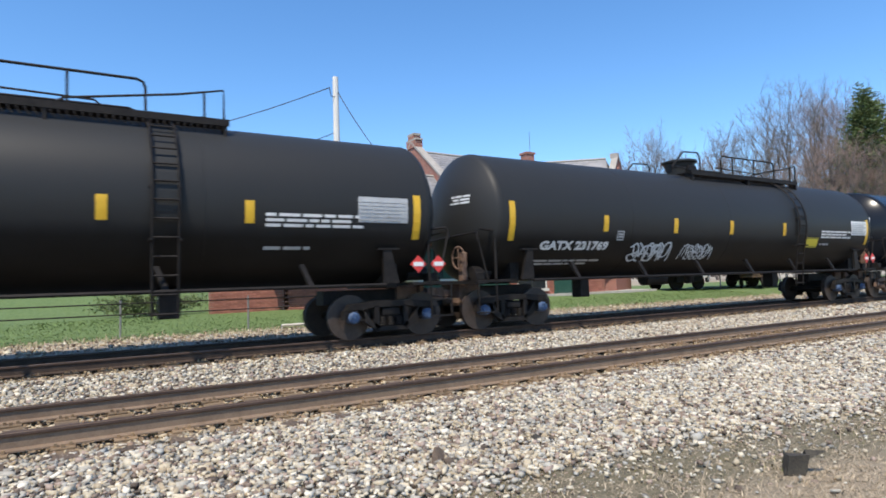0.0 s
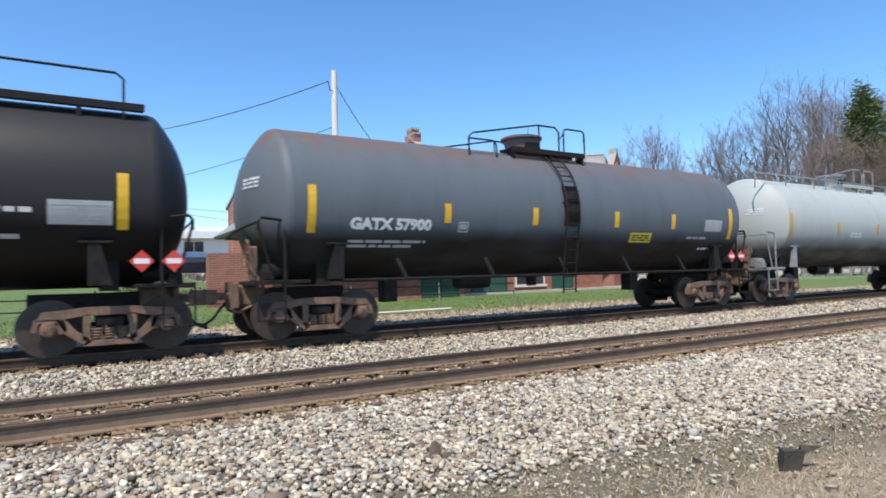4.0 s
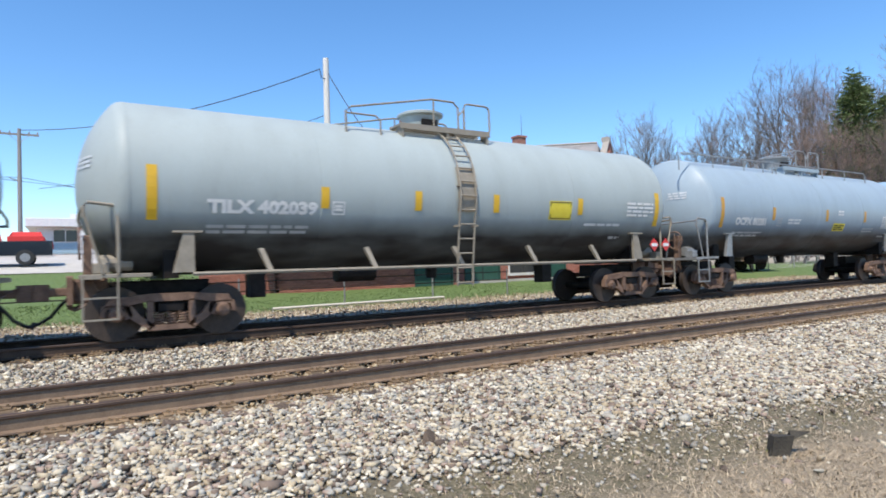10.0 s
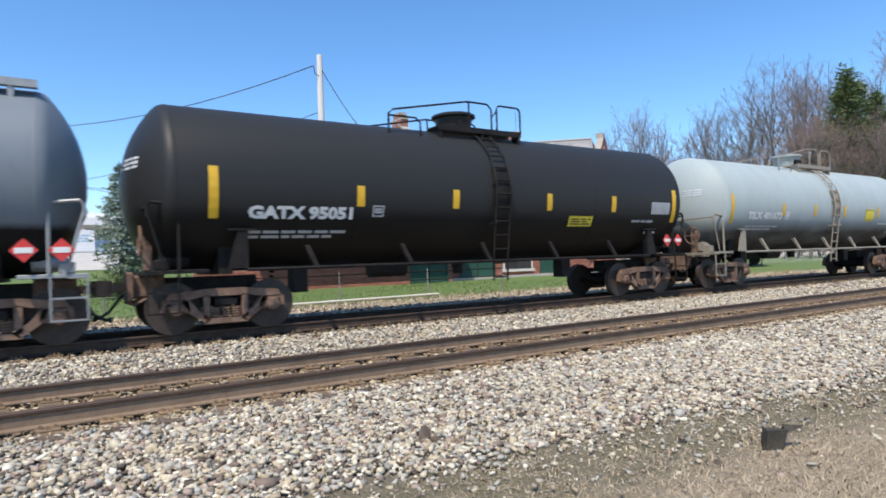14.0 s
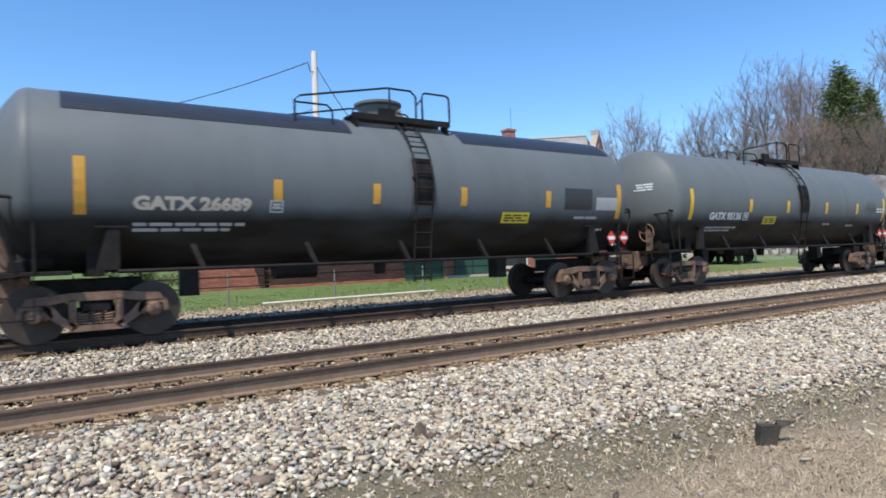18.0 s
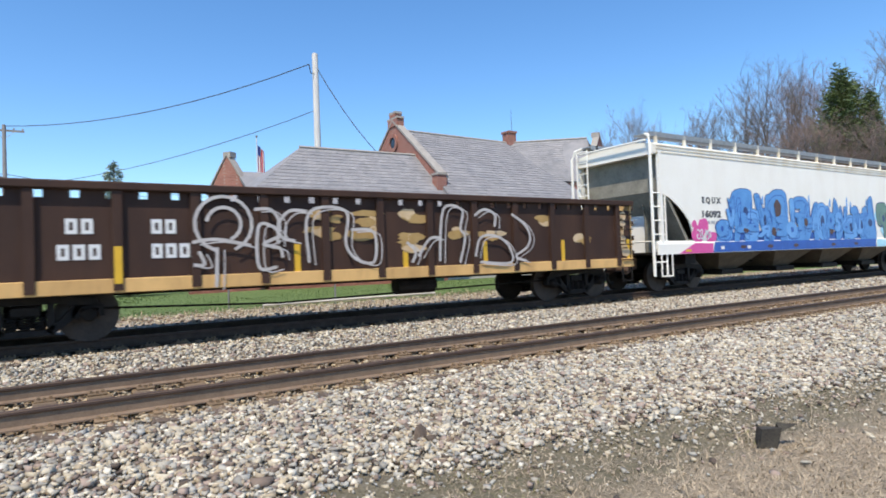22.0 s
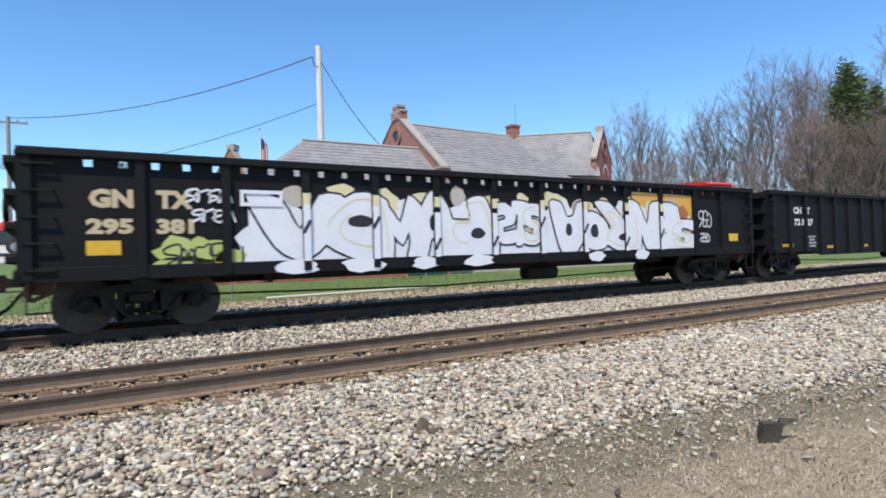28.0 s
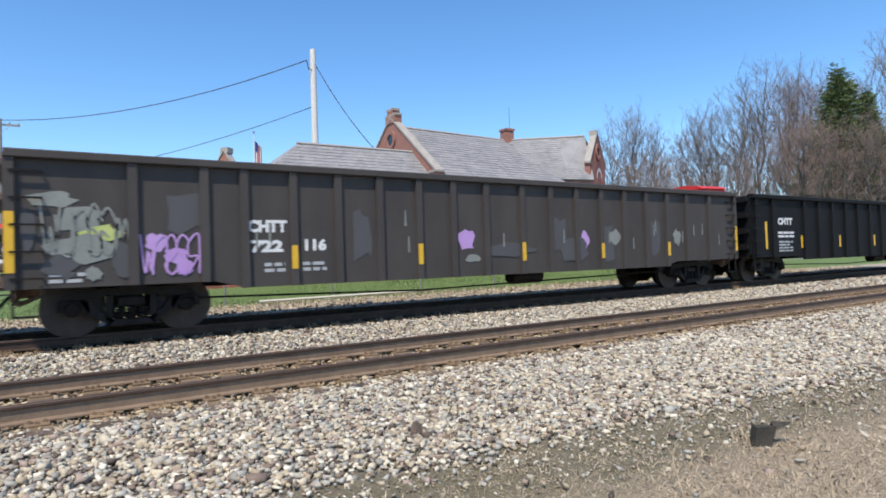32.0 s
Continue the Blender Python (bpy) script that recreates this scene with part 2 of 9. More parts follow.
M_STONE = stone_material()
M_DUSTY = stone_material("rust_dusted_stone", (0.84, 0.75, 0.62))
# stone and rail under the train, darkened to paint its shadow in
M_STONE_SHADE = surface("shaded_stone", (0.02, 0.017, 0.014), (0.07, 0.06, 0.048), 0.9, scale=20, fine=70, bump=0.3, per="island", vary=0.4, spec=0.15)
M_RAIL_SHADE = surface("shaded_rail", (0.045, 0.032, 0.025), (0.085, 0.06, 0.046), 0.85, 0.0, 5, 60, 0.3, spec=0.15)
M_TIE = dusted(surface("tie_wood", (0.055, 0.04, 0.03), (0.15, 0.105, 0.07), 0.85, scale=5, fine=40, bump=0.5, stretch=(6, 1, 1), per="object", vary=0.35), (0.23, 0.155, 0.08), (-0.755, 0.755), 0.3)
M_RAIL = surface("rusty_rail", (0.15, 0.102, 0.068), (0.24, 0.17, 0.115), 0.9, 0.0, 5, 60, 0.3)
M_RAIL_TOP = surface("dark_rail_top", (0.045, 0.028, 0.02), (0.085, 0.052, 0.038), 0.6, 0.2, 3, 60, 0.05)
M_PLATE = surface("rusty_plate", (0.15, 0.10, 0.058), (0.25, 0.17, 0.095), 0.85, 0.0, 8, 60, 0.3, per="object")
M_DRY = surface("dry_grass", (0.31, 0.245, 0.165), (0.50, 0.41, 0.29), 0.9, per="island", vary=0.35, bump=0)
M_LITTER = surface("leaf_litter", (0.10, 0.07, 0.04), (0.24, 0.18, 0.11), 0.9, per="island", vary=0.4, bump=0)
M_OLIVE = surface("olive_weeds", (0.12, 0.125, 0.04), (0.22, 0.20, 0.075), 0.9, per="island", vary=0.35, bump=0)
M_STEEL = surface("truck_iron", (0.10, 0.06, 0.044), (0.23, 0.145, 0.10), 0.8, 0.0, 5, 40, 0.35)
M_BLACKIRON = surface("black_iron", (0.010, 0.0095, 0.0095), (0.028, 0.024, 0.022), 0.6, 0.1, 5, 40, 0.25, spec=0.15)
M_WHEEL = surface("wheel_steel", (0.010, 0.008, 0.007), (0.028, 0.022, 0.018), 0.8, 0.0, 5, 40, 0.2, spec=0.15)
M_TREAD = surface("wheel_rim", (0.03, 0.022, 0.018), (0.06, 0.043, 0.034), 0.6, 0.1, 5, 40, 0.1)
M_YELLOW = surface("reflective_yellow", (0.62, 0.36, 0.02), (0.72, 0.44, 0.03), 0.4, bump=0)
M_ORANGE = surface("reflective_amber", (0.50, 0.25, 0.03), (0.60, 0.33, 0.05), 0.45, bump=0)
M_DECAL = surface("yellow_decal", (0.70, 0.55, 0.04), (0.75, 0.62, 0.06), 0.5, bump=0)
M_WHITE = surface("white_lettering", (0.62, 0.62, 0.60), (0.74, 0.74, 0.72), 0.55, bump=0)
M_PALEINK = surface("pale_lettering", (0.50, 0.54, 0.57), (0.60, 0.63, 0.65), 0.6, bump=0)
M_FADED = surface("faded_lettering", (0.34, 0.35, 0.355), (0.45, 0.46, 0.46), 0.6, bump=0)
M_INKGREY = surface("worn_black_lettering", (0.07, 0.07, 0.075), (0.13, 0.13, 0.13), 0.6, bump=0)
M_BLACK = surface("black_lettering", (0.015, 0.015, 0.017), (0.03, 0.03, 0.03), 0.6, bump=0)
M_TAN = surface("buff_lettering", (0.50, 0.40, 0.24), (0.58, 0.47, 0.30), 0.55, bump=0)
M_RED = surface("placard_red", (0.52, 0.03, 0.03), (0.6, 0.05, 0.04), 0.5, bump=0)
M_BLUECAP = surface("bearing_blue", (0.035, 0.07, 0.14), (0.06, 0.10, 0.19), 0.6, bump=0.1)
M_GALV = surface("galvanised_steel", (0.25, 0.255, 0.255), (0.37, 0.375, 0.37), 0.5, 0.5, 6, 50, 0.1)
M_AIRHOSE = surface("rubber_hose", (0.015, 0.015, 0.015), (0.03, 0.03, 0.03), 0.7, bump=0.1)
M_HOPPER = surface("hopper_bay", (0.07, 0.06, 0.045), (0.15, 0.125, 0.09), 0.7, 0.0, 3, 30, 0.2)
M_BRICK = surface("red_brick", (0.29, 0.11, 0.078), (0.43, 0.185, 0.135), 0.85, scale=5, fine=40, bump=0.3, per="object", vary=0.22)
M_SLATE = surface("slate_roof", (0.20, 0.20, 0.205), (0.30, 0.285, 0.28), 0.75, scale=1.6, fine=22, bump=0.2, per="island", vary=0.10)
M_COPING = surface("stone_coping", (0.27, 0.245, 0.215), (0.40, 0.365, 0.32), 0.85, bump=0.3)
M_GREENPAINT = surface("dark_green_paint", (0.02, 0.075, 0.055), (0.035, 0.10, 0.075), 0.5, bump=0.1)
M_GLASS = surface("dark_window", (0.02, 0.025, 0.03), (0.035, 0.04, 0.045), 0.08, bump=0)
M_TRIM = surface("white_trim", (0.60, 0.58, 0.54), (0.72, 0.70, 0.66), 0.6, bump=0.1)
M_POLE = surface("weathered_pole", (0.55, 0.53, 0.49), (0.72, 0.69, 0.64), 0.85, scale=3, fine=40, bump=0.3, stretch=(6, 6, 0.4))
M_POLE_DARK = surface("brown_pole", (0.18, 0.172, 0.165), (0.28, 0.27, 0.26), 0.85, scale=3, fine=40, bump=0.3, stretch=(6, 6, 0.4))
M_WIRE = surface("cable", (0.03, 0.03, 0.035), (0.05, 0.05, 0.055), 0.6, bump=0)
M_BARK = surface("grey_bark", (0.085, 0.075, 0.07), (0.17, 0.15, 0.14), 0.9, scale=4, fine=30, bump=0.4, per="object", vary=0.2)
M_TWIG = surface("twigs", (0.205, 0.138, 0.112), (0.31, 0.215, 0.178), 0.9, bump=0, per="object", vary=0.25)
M_NEEDLE = surface("pine_needles", (0.075, 0.11, 0.034), (0.14, 0.185, 0.062), 0.7, bump=0, per="island", vary=0.35)
M_TWIGGREY = surface("grey_twigs", (0.16, 0.15, 0.148), (0.25, 0.232, 0.226), 0.9, bump=0, per="object", vary=0.25)
M_SPRUCE = surface("spruce_needles", (0.17, 0.225, 0.165), (0.32, 0.38, 0.295), 0.7, bump=0, per="island", vary=0.45)
M_REDPAINT = surface("caboose_red", (0.50, 0.025, 0.02), (0.60, 0.04, 0.03), 0.5, bump=0.05)
M_CARBLACK = surface("black_car_paint", (0.008, 0.008, 0.01), (0.016, 0.016, 0.02), 0.25, bump=0, coat=0.5)
M_CHALK = surface("pale_wall", (0.62, 0.63, 0.64), (0.74, 0.74, 0.74), 0.7, bump=0.1)
M_SKYBLUE = surface("pale_blue_wall", (0.28, 0.42, 0.52), (0.34, 0.48, 0.58), 0.7, bump=0.1)
M_CONCRETE = surface("concrete_yard", (0.40, 0.38, 0.35), (0.52, 0.50, 0.46), 0.9, scale=1.5, fine=30, bump=0.2)
M_LAWN = surface("grass_blades", (0.10, 0.165, 0.045), (0.165, 0.235, 0.075), 0.8, bump=0, per="island", vary=0.3)
M_STUMP = surface("charred_post", (0.02, 0.018, 0.015), (0.07, 0.06, 0.045), 0.9, bump=0.5)
M_FOREST = surface("far_wood", (0.075, 0.06, 0.055), (0.13, 0.11, 0.10), 0.95, scale=0.4, fine=4, bump=0)
M_AMBERINK = surface("amber_lettering", (0.48, 0.30, 0.05), (0.56, 0.36, 0.08), 0.6, bump=0)
M_BUFFINK = surface("pale_buff_lettering", (0.46, 0.40, 0.33), (0.54, 0.48, 0.40), 0.6, bump=0)
M_TANPAINT = surface("tan_painted_rail", (0.21, 0.185, 0.145), (0.30, 0.265, 0.21), 0.6, bump=0.1)
M_OCHREPATCH = surface("ochre_patch", (0.34, 0.21, 0.07), (0.46, 0.31, 0.12), 0.7, scale=3, bump=0)
T_GLOSSPATCH = surface("dark_overpaint", (0.018, 0.020, 0.024), (0.03, 0.032, 0.036), 0.35, scale=3, bump=0)
G_RUSTEND = surface("rusty_end", (0.07, 0.05, 0.04), (0.16, 0.11, 0.08), 0.75, scale=3, bump=0.2)
# ---- rolling stock: shared pieces ----
WHEEL_R = 0.457
WHEELSETS = []          # (wheelset, its x within the car, car number)


def multi(name, pieces, smooth=None):
    """One mesh of several materials: pieces of (Geo, material)."""
    g, spans = Geo(), []
    for geo, material in pieces:
        g.join(geo)
        spans.append(len(geo.f))
    me = g.mesh(name, None, smooth)
    index = []
    for i, (geo, material) in enumerate(pieces):
        me.materials.append(material)
        index += [i] * spans[i]
    me.polygons.foreach_set("material_index", index)
    return me


def wheelset_mesh(cap):
    disc, rim, hub = Geo(), Geo(), Geo()
    for s in (-1, 1):
        y = 0.755 * s
        rim.lathe([(y - 0.075 * s, WHEEL_R - 0.06), (y - 0.075 * s, WHEEL_R + 0.006), (y + 0.045 * s, WHEEL_R), (y + 0.05 * s, WHEEL_R + 0.026), (y + 0.075 * s, WHEEL_R + 0.024), (y + 0.08 * s, WHEEL_R - 0.06)][::s], "y", 28)
        disc.lathe([(y - 0.05 * s, 0.40), (y - 0.02 * s, 0.30), (y + 0.02 * s, 0.16), (y - 0.06 * s, 0.13), (y - 0.06 * s, 0.0)], "y", 20)
        disc.lathe([(y + 0.06 * s, 0.40), (y + 0.05 * s, 0.16), (y + 0.08 * s, 0.13), (y + 0.08 * s, 0.0)], "y", 20)
        hub.lathe([(0.90 * s, 0.0), (0.90 * s, 0.125), (1.10 * s, 0.125), (1.12 * s, 0.10), (1.15 * s, 0.10), (1.155 * s, 0.0)], "y", 16)
        for k in range(3):
            a = 2 * math.pi * k / 3
            hub.lathe([(1.14 * s, 0.0), (1.14 * s, 0.026), (1.185 * s, 0.026), (1.185 * s, 0.0)], "y", 6, (0.062 * math.sin(a), 0, 0.062 * math.cos(a)))
    disc.lathe([(-0.95, 0.085), (0.95, 0.085)], "y", 12)
    return multi("wheelset", [(disc, M_WHEEL), (rim, M_TREAD), (hub, cap)], 40)


def side_frame_geo():
    """The cast frame of a truck, its outer face towards -y at y = 0, 0.16 m thick."""
    g = Geo()
    t = 0.15
    upper = [(-1.06, 0.60), (-0.98, 0.74), (-0.70, 0.76), (-0.35, 0.80), (0.35, 0.80), (0.70, 0.76), (0.98, 0.74), (1.06, 0.60), (0.74, 0.60), (0.42, 0.66), (-0.42, 0.66), (-0.74, 0.60)]
    g.plate(upper[::-1], t)
    for s in (-1, 1):
        box = [(s * 0.66, 0.62), (s * 1.09, 0.62), (s * 1.12, 0.42), (s * 1.04, 0.42), (s * 1.02, 0.56), (s * 0.76, 0.56), (s * 0.74, 0.36), (s * 0.62, 0.42)]
        g.plate(box if s < 0 else box[::-1], t)
        diag = [(s * 0.78, 0.60), (s * 0.64, 0.36), (s * 0.36, 0.16), (s * 0.26, 0.24), (s * 0.50, 0.42), (s * 0.64, 0.60)]
        g.plate(diag if s < 0 else diag[::-1], t)
        col = [(s * 0.40, 0.68), (s * 0.40, 0.24), (s * 0.29, 0.24), (s * 0.29, 0.68)]
        g.plate(col if s < 0 else col[::-1], t)
    g.plate([(-0.40, 0.15), (0.40, 0.15), (0.34, 0.25), (-0.34, 0.25)], t + 0.03)
    return g


def truck_meshes(paint, cap):
    casting = side_frame_geo()
    fr = Geo().join(casting, pose(0, -1.08, 0)).mesh("side_frame", paint)
    bo = Geo().box(-0.20, 0.20, -1.05, 1.05, 0.46, 0.64, 0.03)
    bo.box(-0.16, 0.16, -0.45, 0.45, 0.64, 0.78, 0.03).box(-0.9, 0.9, -0.05, 0.05, 0.42, 0.5)
    for s in (-1, 1):
        bo.box(s * 0.42 - 0.04, s * 0.42 + 0.04, -0.8, 0.8, 0.30, 0.40)
    coil = [(0.078 * math.cos(a * math.pi / 4), 0.078 * math.sin(a * math.pi / 4), 0.25 + 0.0058 * a) for a in range(38)]
    sn = Geo().tube(coil, 0.017, 5).mesh("spring", paint)
    return dict(frame=fr, bolster=bo.mesh("truck", M_BLACKIRON), spring=sn, wheels=wheelset_mesh(cap))


TRUCKS = {}


def add_truck(car, number, x, style):
    if style not in TRUCKS:
        paint, cap = {"rusty": (M_STEEL, M_STEEL), "blue": (M_BLACKIRON, M_BLUECAP), "black": (M_BLACKIRON, M_WHEEL)}[style]
        TRUCKS[style] = truck_meshes(paint, cap)
    k = TRUCKS[style]
    truck = part("truck", k["bolster"], None, car)
    truck.matrix_basis = pose(x, 0, 0)
    for turn in (0, 180):
        f = part("side_frame", k["frame"], None, truck)
        f.matrix_basis = pose(0, 0, 0, 0, 0, turn)
        for sx in (-0.19, 0.0, 0.19):
            part("spring", k["spring"], None, truck).matrix_basis = pose(0, 0, 0, 0, 0, turn) @ pose(sx, -1.0, 0)
    for dx in (-0.88, 0.88):
        w = part("wheelset", k["wheels"], None, truck)
        w.matrix_basis = pose(dx, 0, WHEEL_R)
        WHEELSETS.append((w, dx, number))
    return truck


COUPLER = {}


def add_couplers(car, half, sill_end):
    """Knuckle couplers and air hoses at both ends."""
    if "m" not in COUPLER:
        c = Geo().box(-0.75, -0.22, -0.07, 0.07, 0.80, 0.95, 0.02)
        c.add([(x, y, z) for z in (0.74, 1.02) for x, y in ((-0.24, -0.12), (-0.02, -0.16), (0.05, -0.10), (0.02, -0.02), (-0.05, 0.02), (0.03, 0.10), (-0.02, 0.17), (-0.24, 0.12))],
              [tuple(range(7, -1, -1)), tuple(range(8, 16))] + [(i, (i + 1) % 8, 8 + (i + 1) % 8, 8 + i) for i in range(8)])
        COUPLER["m"] = c.mesh("coupler", M_STEEL)
        hose = Geo().tube([(-0.55, -0.35, 0.78), (-0.40, -0.35, 0.62), (-0.25, -0.33, 0.42), (-0.08, -0.30, 0.31), (0.0, -0.28, 0.30)], 0.03, 8)
        hose.tube([(-0.03, -0.28, 0.30), (0.03, -0.28, 0.30)], 0.05, 8)
        COUPLER["h"] = hose.mesh("air_hose", M_AIRHOSE, 40)
        lever = Geo().tube([(-0.45, -1.35, 0.98), (-0.42, -1.32, 0.80), (-0.38, -0.35, 0.86), (-0.18, -0.1, 1.0)], 0.016, 5)
        COUPLER["l"] = lever.mesh("uncoupling_lever", M_STEEL)
    for turn in (0, 180):
        m = pose(0, 0, 0, 0, 0, turn) @ pose(half, 0, 0)
        for key, nm in (("m", "coupler"), ("h", "air_hose"), ("l", "uncoupling_lever")):
            part(nm, COUPLER[key], None, car).matrix_basis = m
    if "g" not in COUPLER:
        d = Geo().box(-1.15, -0.55, -0.30, 0.30, 0.66, 1.10, 0.05)
        d.box(-0.60, -0.50, -0.42, 0.42, 0.62, 1.16, 0.03)
        for yy in (-0.36, 0.30):
            d.tube([(-0.95, yy, 0.70), (-0.62, yy, 0.55), (-0.52, yy, 0.60)], 0.035, 6)
        COUPLER["g"] = d.mesh("draft_gear", M_STEEL)
    for turn in (0, 180):
        part("draft_gear", COUPLER["g"], None, car).matrix_basis = pose(0, 0, 0, 0, 0, turn) @ pose(half, 0, 0)
    spans = [(-half + 0.55, half - 0.55)] if sill_end is None else [(0.5 - half, sill_end - half), (half - sill_end, half - 0.5)]
    for a, b in spans:
        part("centre_sill", Geo().box(a, b, -0.22, 0.22, 0.72, 1.03, 0.02), M_BLACKIRON, car)


TEXTS = {}


def text_geo(words, height, width=None, stretch=1.0):
    """Flat lettering in the built-in font as triangles: x from 0, z from 0, facing -y."""
    key = (words, height, width, stretch)
    if key not in TEXTS:
        cu = bpy.data.curves.new("lettering", "FONT")
        cu.body, cu.size, cu.resolution_u, cu.offset = words, 1.0, 2, 0.055
        ob = bpy.data.objects.new("lettering", cu)
        me = bpy.data.meshes.new_from_object(ob)
        v = np.array([p.co[:2] for p in me.vertices])
        f = [tuple(p.vertices) for p in me.polygons]
        bpy.data.objects.remove(ob)
        bpy.data.meshes.remove(me)
        bpy.data.curves.remove(cu)
        v -= v.min(axis=0)
        v[:, 1] *= height / v[:, 1].max()
        v[:, 0] *= (width / v[:, 0].max()) if width else height / 0.72 * stretch
        TEXTS[key] = (v, f)
    v, f = TEXTS[key]
    g = Geo()
    g.add([(float(x), 0.0, float(z)) for x, z in v], f)
    return g


def flat(me_name, g, material, car, x, y, z, label=""):
    """A flat shape set on a wall that faces -y."""
    return part(me_name, g.moved(pose(x, y, z)), material, car, label)


def bars_geo(w, h, lines, rnd, gaps=True):
    """Writing too small to read: rows of bars in a box of w x h."""
    g = Geo()
    step = h / lines
    for i in range(lines):
        z = h - (i + 0.8) * step
        x = 0.0
        while x < w * (0.98 if i % 2 == 0 else 0.8):
            d = min(rnd.uniform(0.18, 0.5) * (w if w < 0.8 else 0.9), w - x)
            g.add([(x, 0, z), (x + d, 0, z), (x + d, 0, z + step * 0.58), (x, 0, z + step * 0.58)], [(0, 1, 2, 3)])
            x += d + 0.05
    return g


def block(w, h):
    return Geo().add([(0, 0, 0), (w, 0, 0), (w, 0, h), (0, 0, h)], [(0, 1, 2, 3)])


def frame_geo(w, h, t):
    """A hollow rectangle."""
    g = Geo()
    for x0, x1, z0, z1 in ((0, w, 0, t), (0, w, h - t, h), (0, t, t, h - t), (w - t, w, t, h - t)):
        g.add([(x0, 0, z0), (x1, 0, z0), (x1, 0, z1), (x0, 0, z1)], [(0, 1, 2, 3)])
    return g


# ---- tank cars ----
TANK_R, TANK_Z = 1.637, 2.757
CROWN, KNUCKLE = 2.4, 0.25          # radii of a dished head and of its rim
HEAD = CROWN - math.sqrt((CROWN - KNUCKLE) ** 2 - (TANK_R - KNUCKLE) ** 2)
SHIFT = [0.33]          # from the middle of the marks to the middle of the car at hand


def on_shell(g, x, z, lift=0.012, n=1):
    """Bends flat lettering (x, 0, z) round the tank's near side, with its base at height z."""
    a0 = math.asin(max(-1.0, min(1.0, (z - TANK_Z) / TANK_R)))
    r = TANK_R + lift
    g.v = [(px + x - SHIFT[0], -r * math.cos(a0 + pz / TANK_R) + py, TANK_Z + r * math.sin(a0 + pz / TANK_R)) for px, py, pz in g.v]
    return g


def strip_geo(w, h, rows=5):
    g = Geo()
    vs = [(x, 0, h * i / rows) for i in range(rows + 1) for x in (0, w)]
    return g.add(vs, [(2 * i, 2 * i + 1, 2 * i + 3, 2 * i + 2) for i in range(rows)])


def grid_geo(w, h, nx, nz):
    vs = [(w * i / nx, 0, h * j / nz) for j in range(nz + 1) for i in range(nx + 1)]
    return Geo().add(vs, [(j * (nx + 1) + i, j * (nx + 1) + i + 1, (j + 1) * (nx + 1) + i + 1, (j + 1) * (nx + 1) + i) for j in range(nz) for i in range(nx)])


def shell_geo(half):
    """A cylinder with dished ends; half: from the middle to the tip of a head."""
    seam, bend = half - HEAD, math.asin((TANK_R - KNUCKLE) / (CROWN - KNUCKLE))
    head = [(HEAD - CROWN + CROWN * math.cos(bend * k / 8), max(0.001, CROWN * math.sin(bend * k / 8))) for k in range(9)]
    head += [(KNUCKLE * math.cos(bend + (math.pi / 2 - bend) * k / 6), TANK_R - KNUCKLE + KNUCKLE * math.sin(bend + (math.pi / 2 - bend) * k / 6)) for k in range(1, 7)]
    rings = max(4, int(seam))
    prof = [(-seam - d, r) for d, r in head] + [(-seam + 2 * seam * k / rings, TANK_R) for k in range(1, rings)] + [(seam + d, r) for d, r in head[::-1]]
    return Geo().lathe(prof, "x", 56, (0, 0, TANK_Z))


def ladder_geo(points, width=0.42, rung=0.32, r=0.02, along="x"):
    """Two stiles along points of (y, z), with rungs; in the plane across x (or across y)."""
    g, rungs = Geo(), []
    w = width / 2
    put = (lambda d, p: (d, p[0], p[1])) if along == "x" else (lambda d, p: (p[0], d, p[1]))
    for s in (-w, w):
        g.tube([put(s, p) for p in points], r * 1.25, 5)
    dense = []
    for (y0, z0), (y1, z1) in zip(points, points[1:]):
        n = max(1, int(math.hypot(y1 - y0, z1 - z0) / 0.04))
        dense += [(y0 + (y1 - y0) * i / n, z0 + (z1 - z0) * i / n) for i in range(n)]
    gone = 0.0
    for a, b in zip(dense, dense[1:]):
        gone += math.hypot(b[0] - a[0], b[1] - a[1])
        if gone > rung:
            gone = 0.0
            rungs.append(Geo().tube([put(-w, b), put(w, b)], r, 5))
    return g, rungs


def hang_ladder(name, made, m, paint, car):
    """Stiles as one part, each rung a part of its own under it."""
    stiles, rungs = made
    lad = part(name, stiles.moved(m), paint, car)
    for rung in rungs:
        part("rung", rung.moved(m), paint, lad)


def hoop(x0, x1, y, z0, z1, r=0.022, c=0.14, drop=0.0):
    """An arched handrail in the plane of y from x0 to x1, posts from z0 up to z1."""
    pts = [(x0, y, z0), (x0, y, z1 - c), (x0 + c * 0.3, y, z1 - c * 0.3), (x0 + c, y, z1), (x1 - c, y, z1 - drop), (x1 - c * 0.3, y, z1 - drop - c * 0.3), (x1, y, z1 - drop - c), (x1, y, z0)]
    return Geo().tube(pts, r, 6)


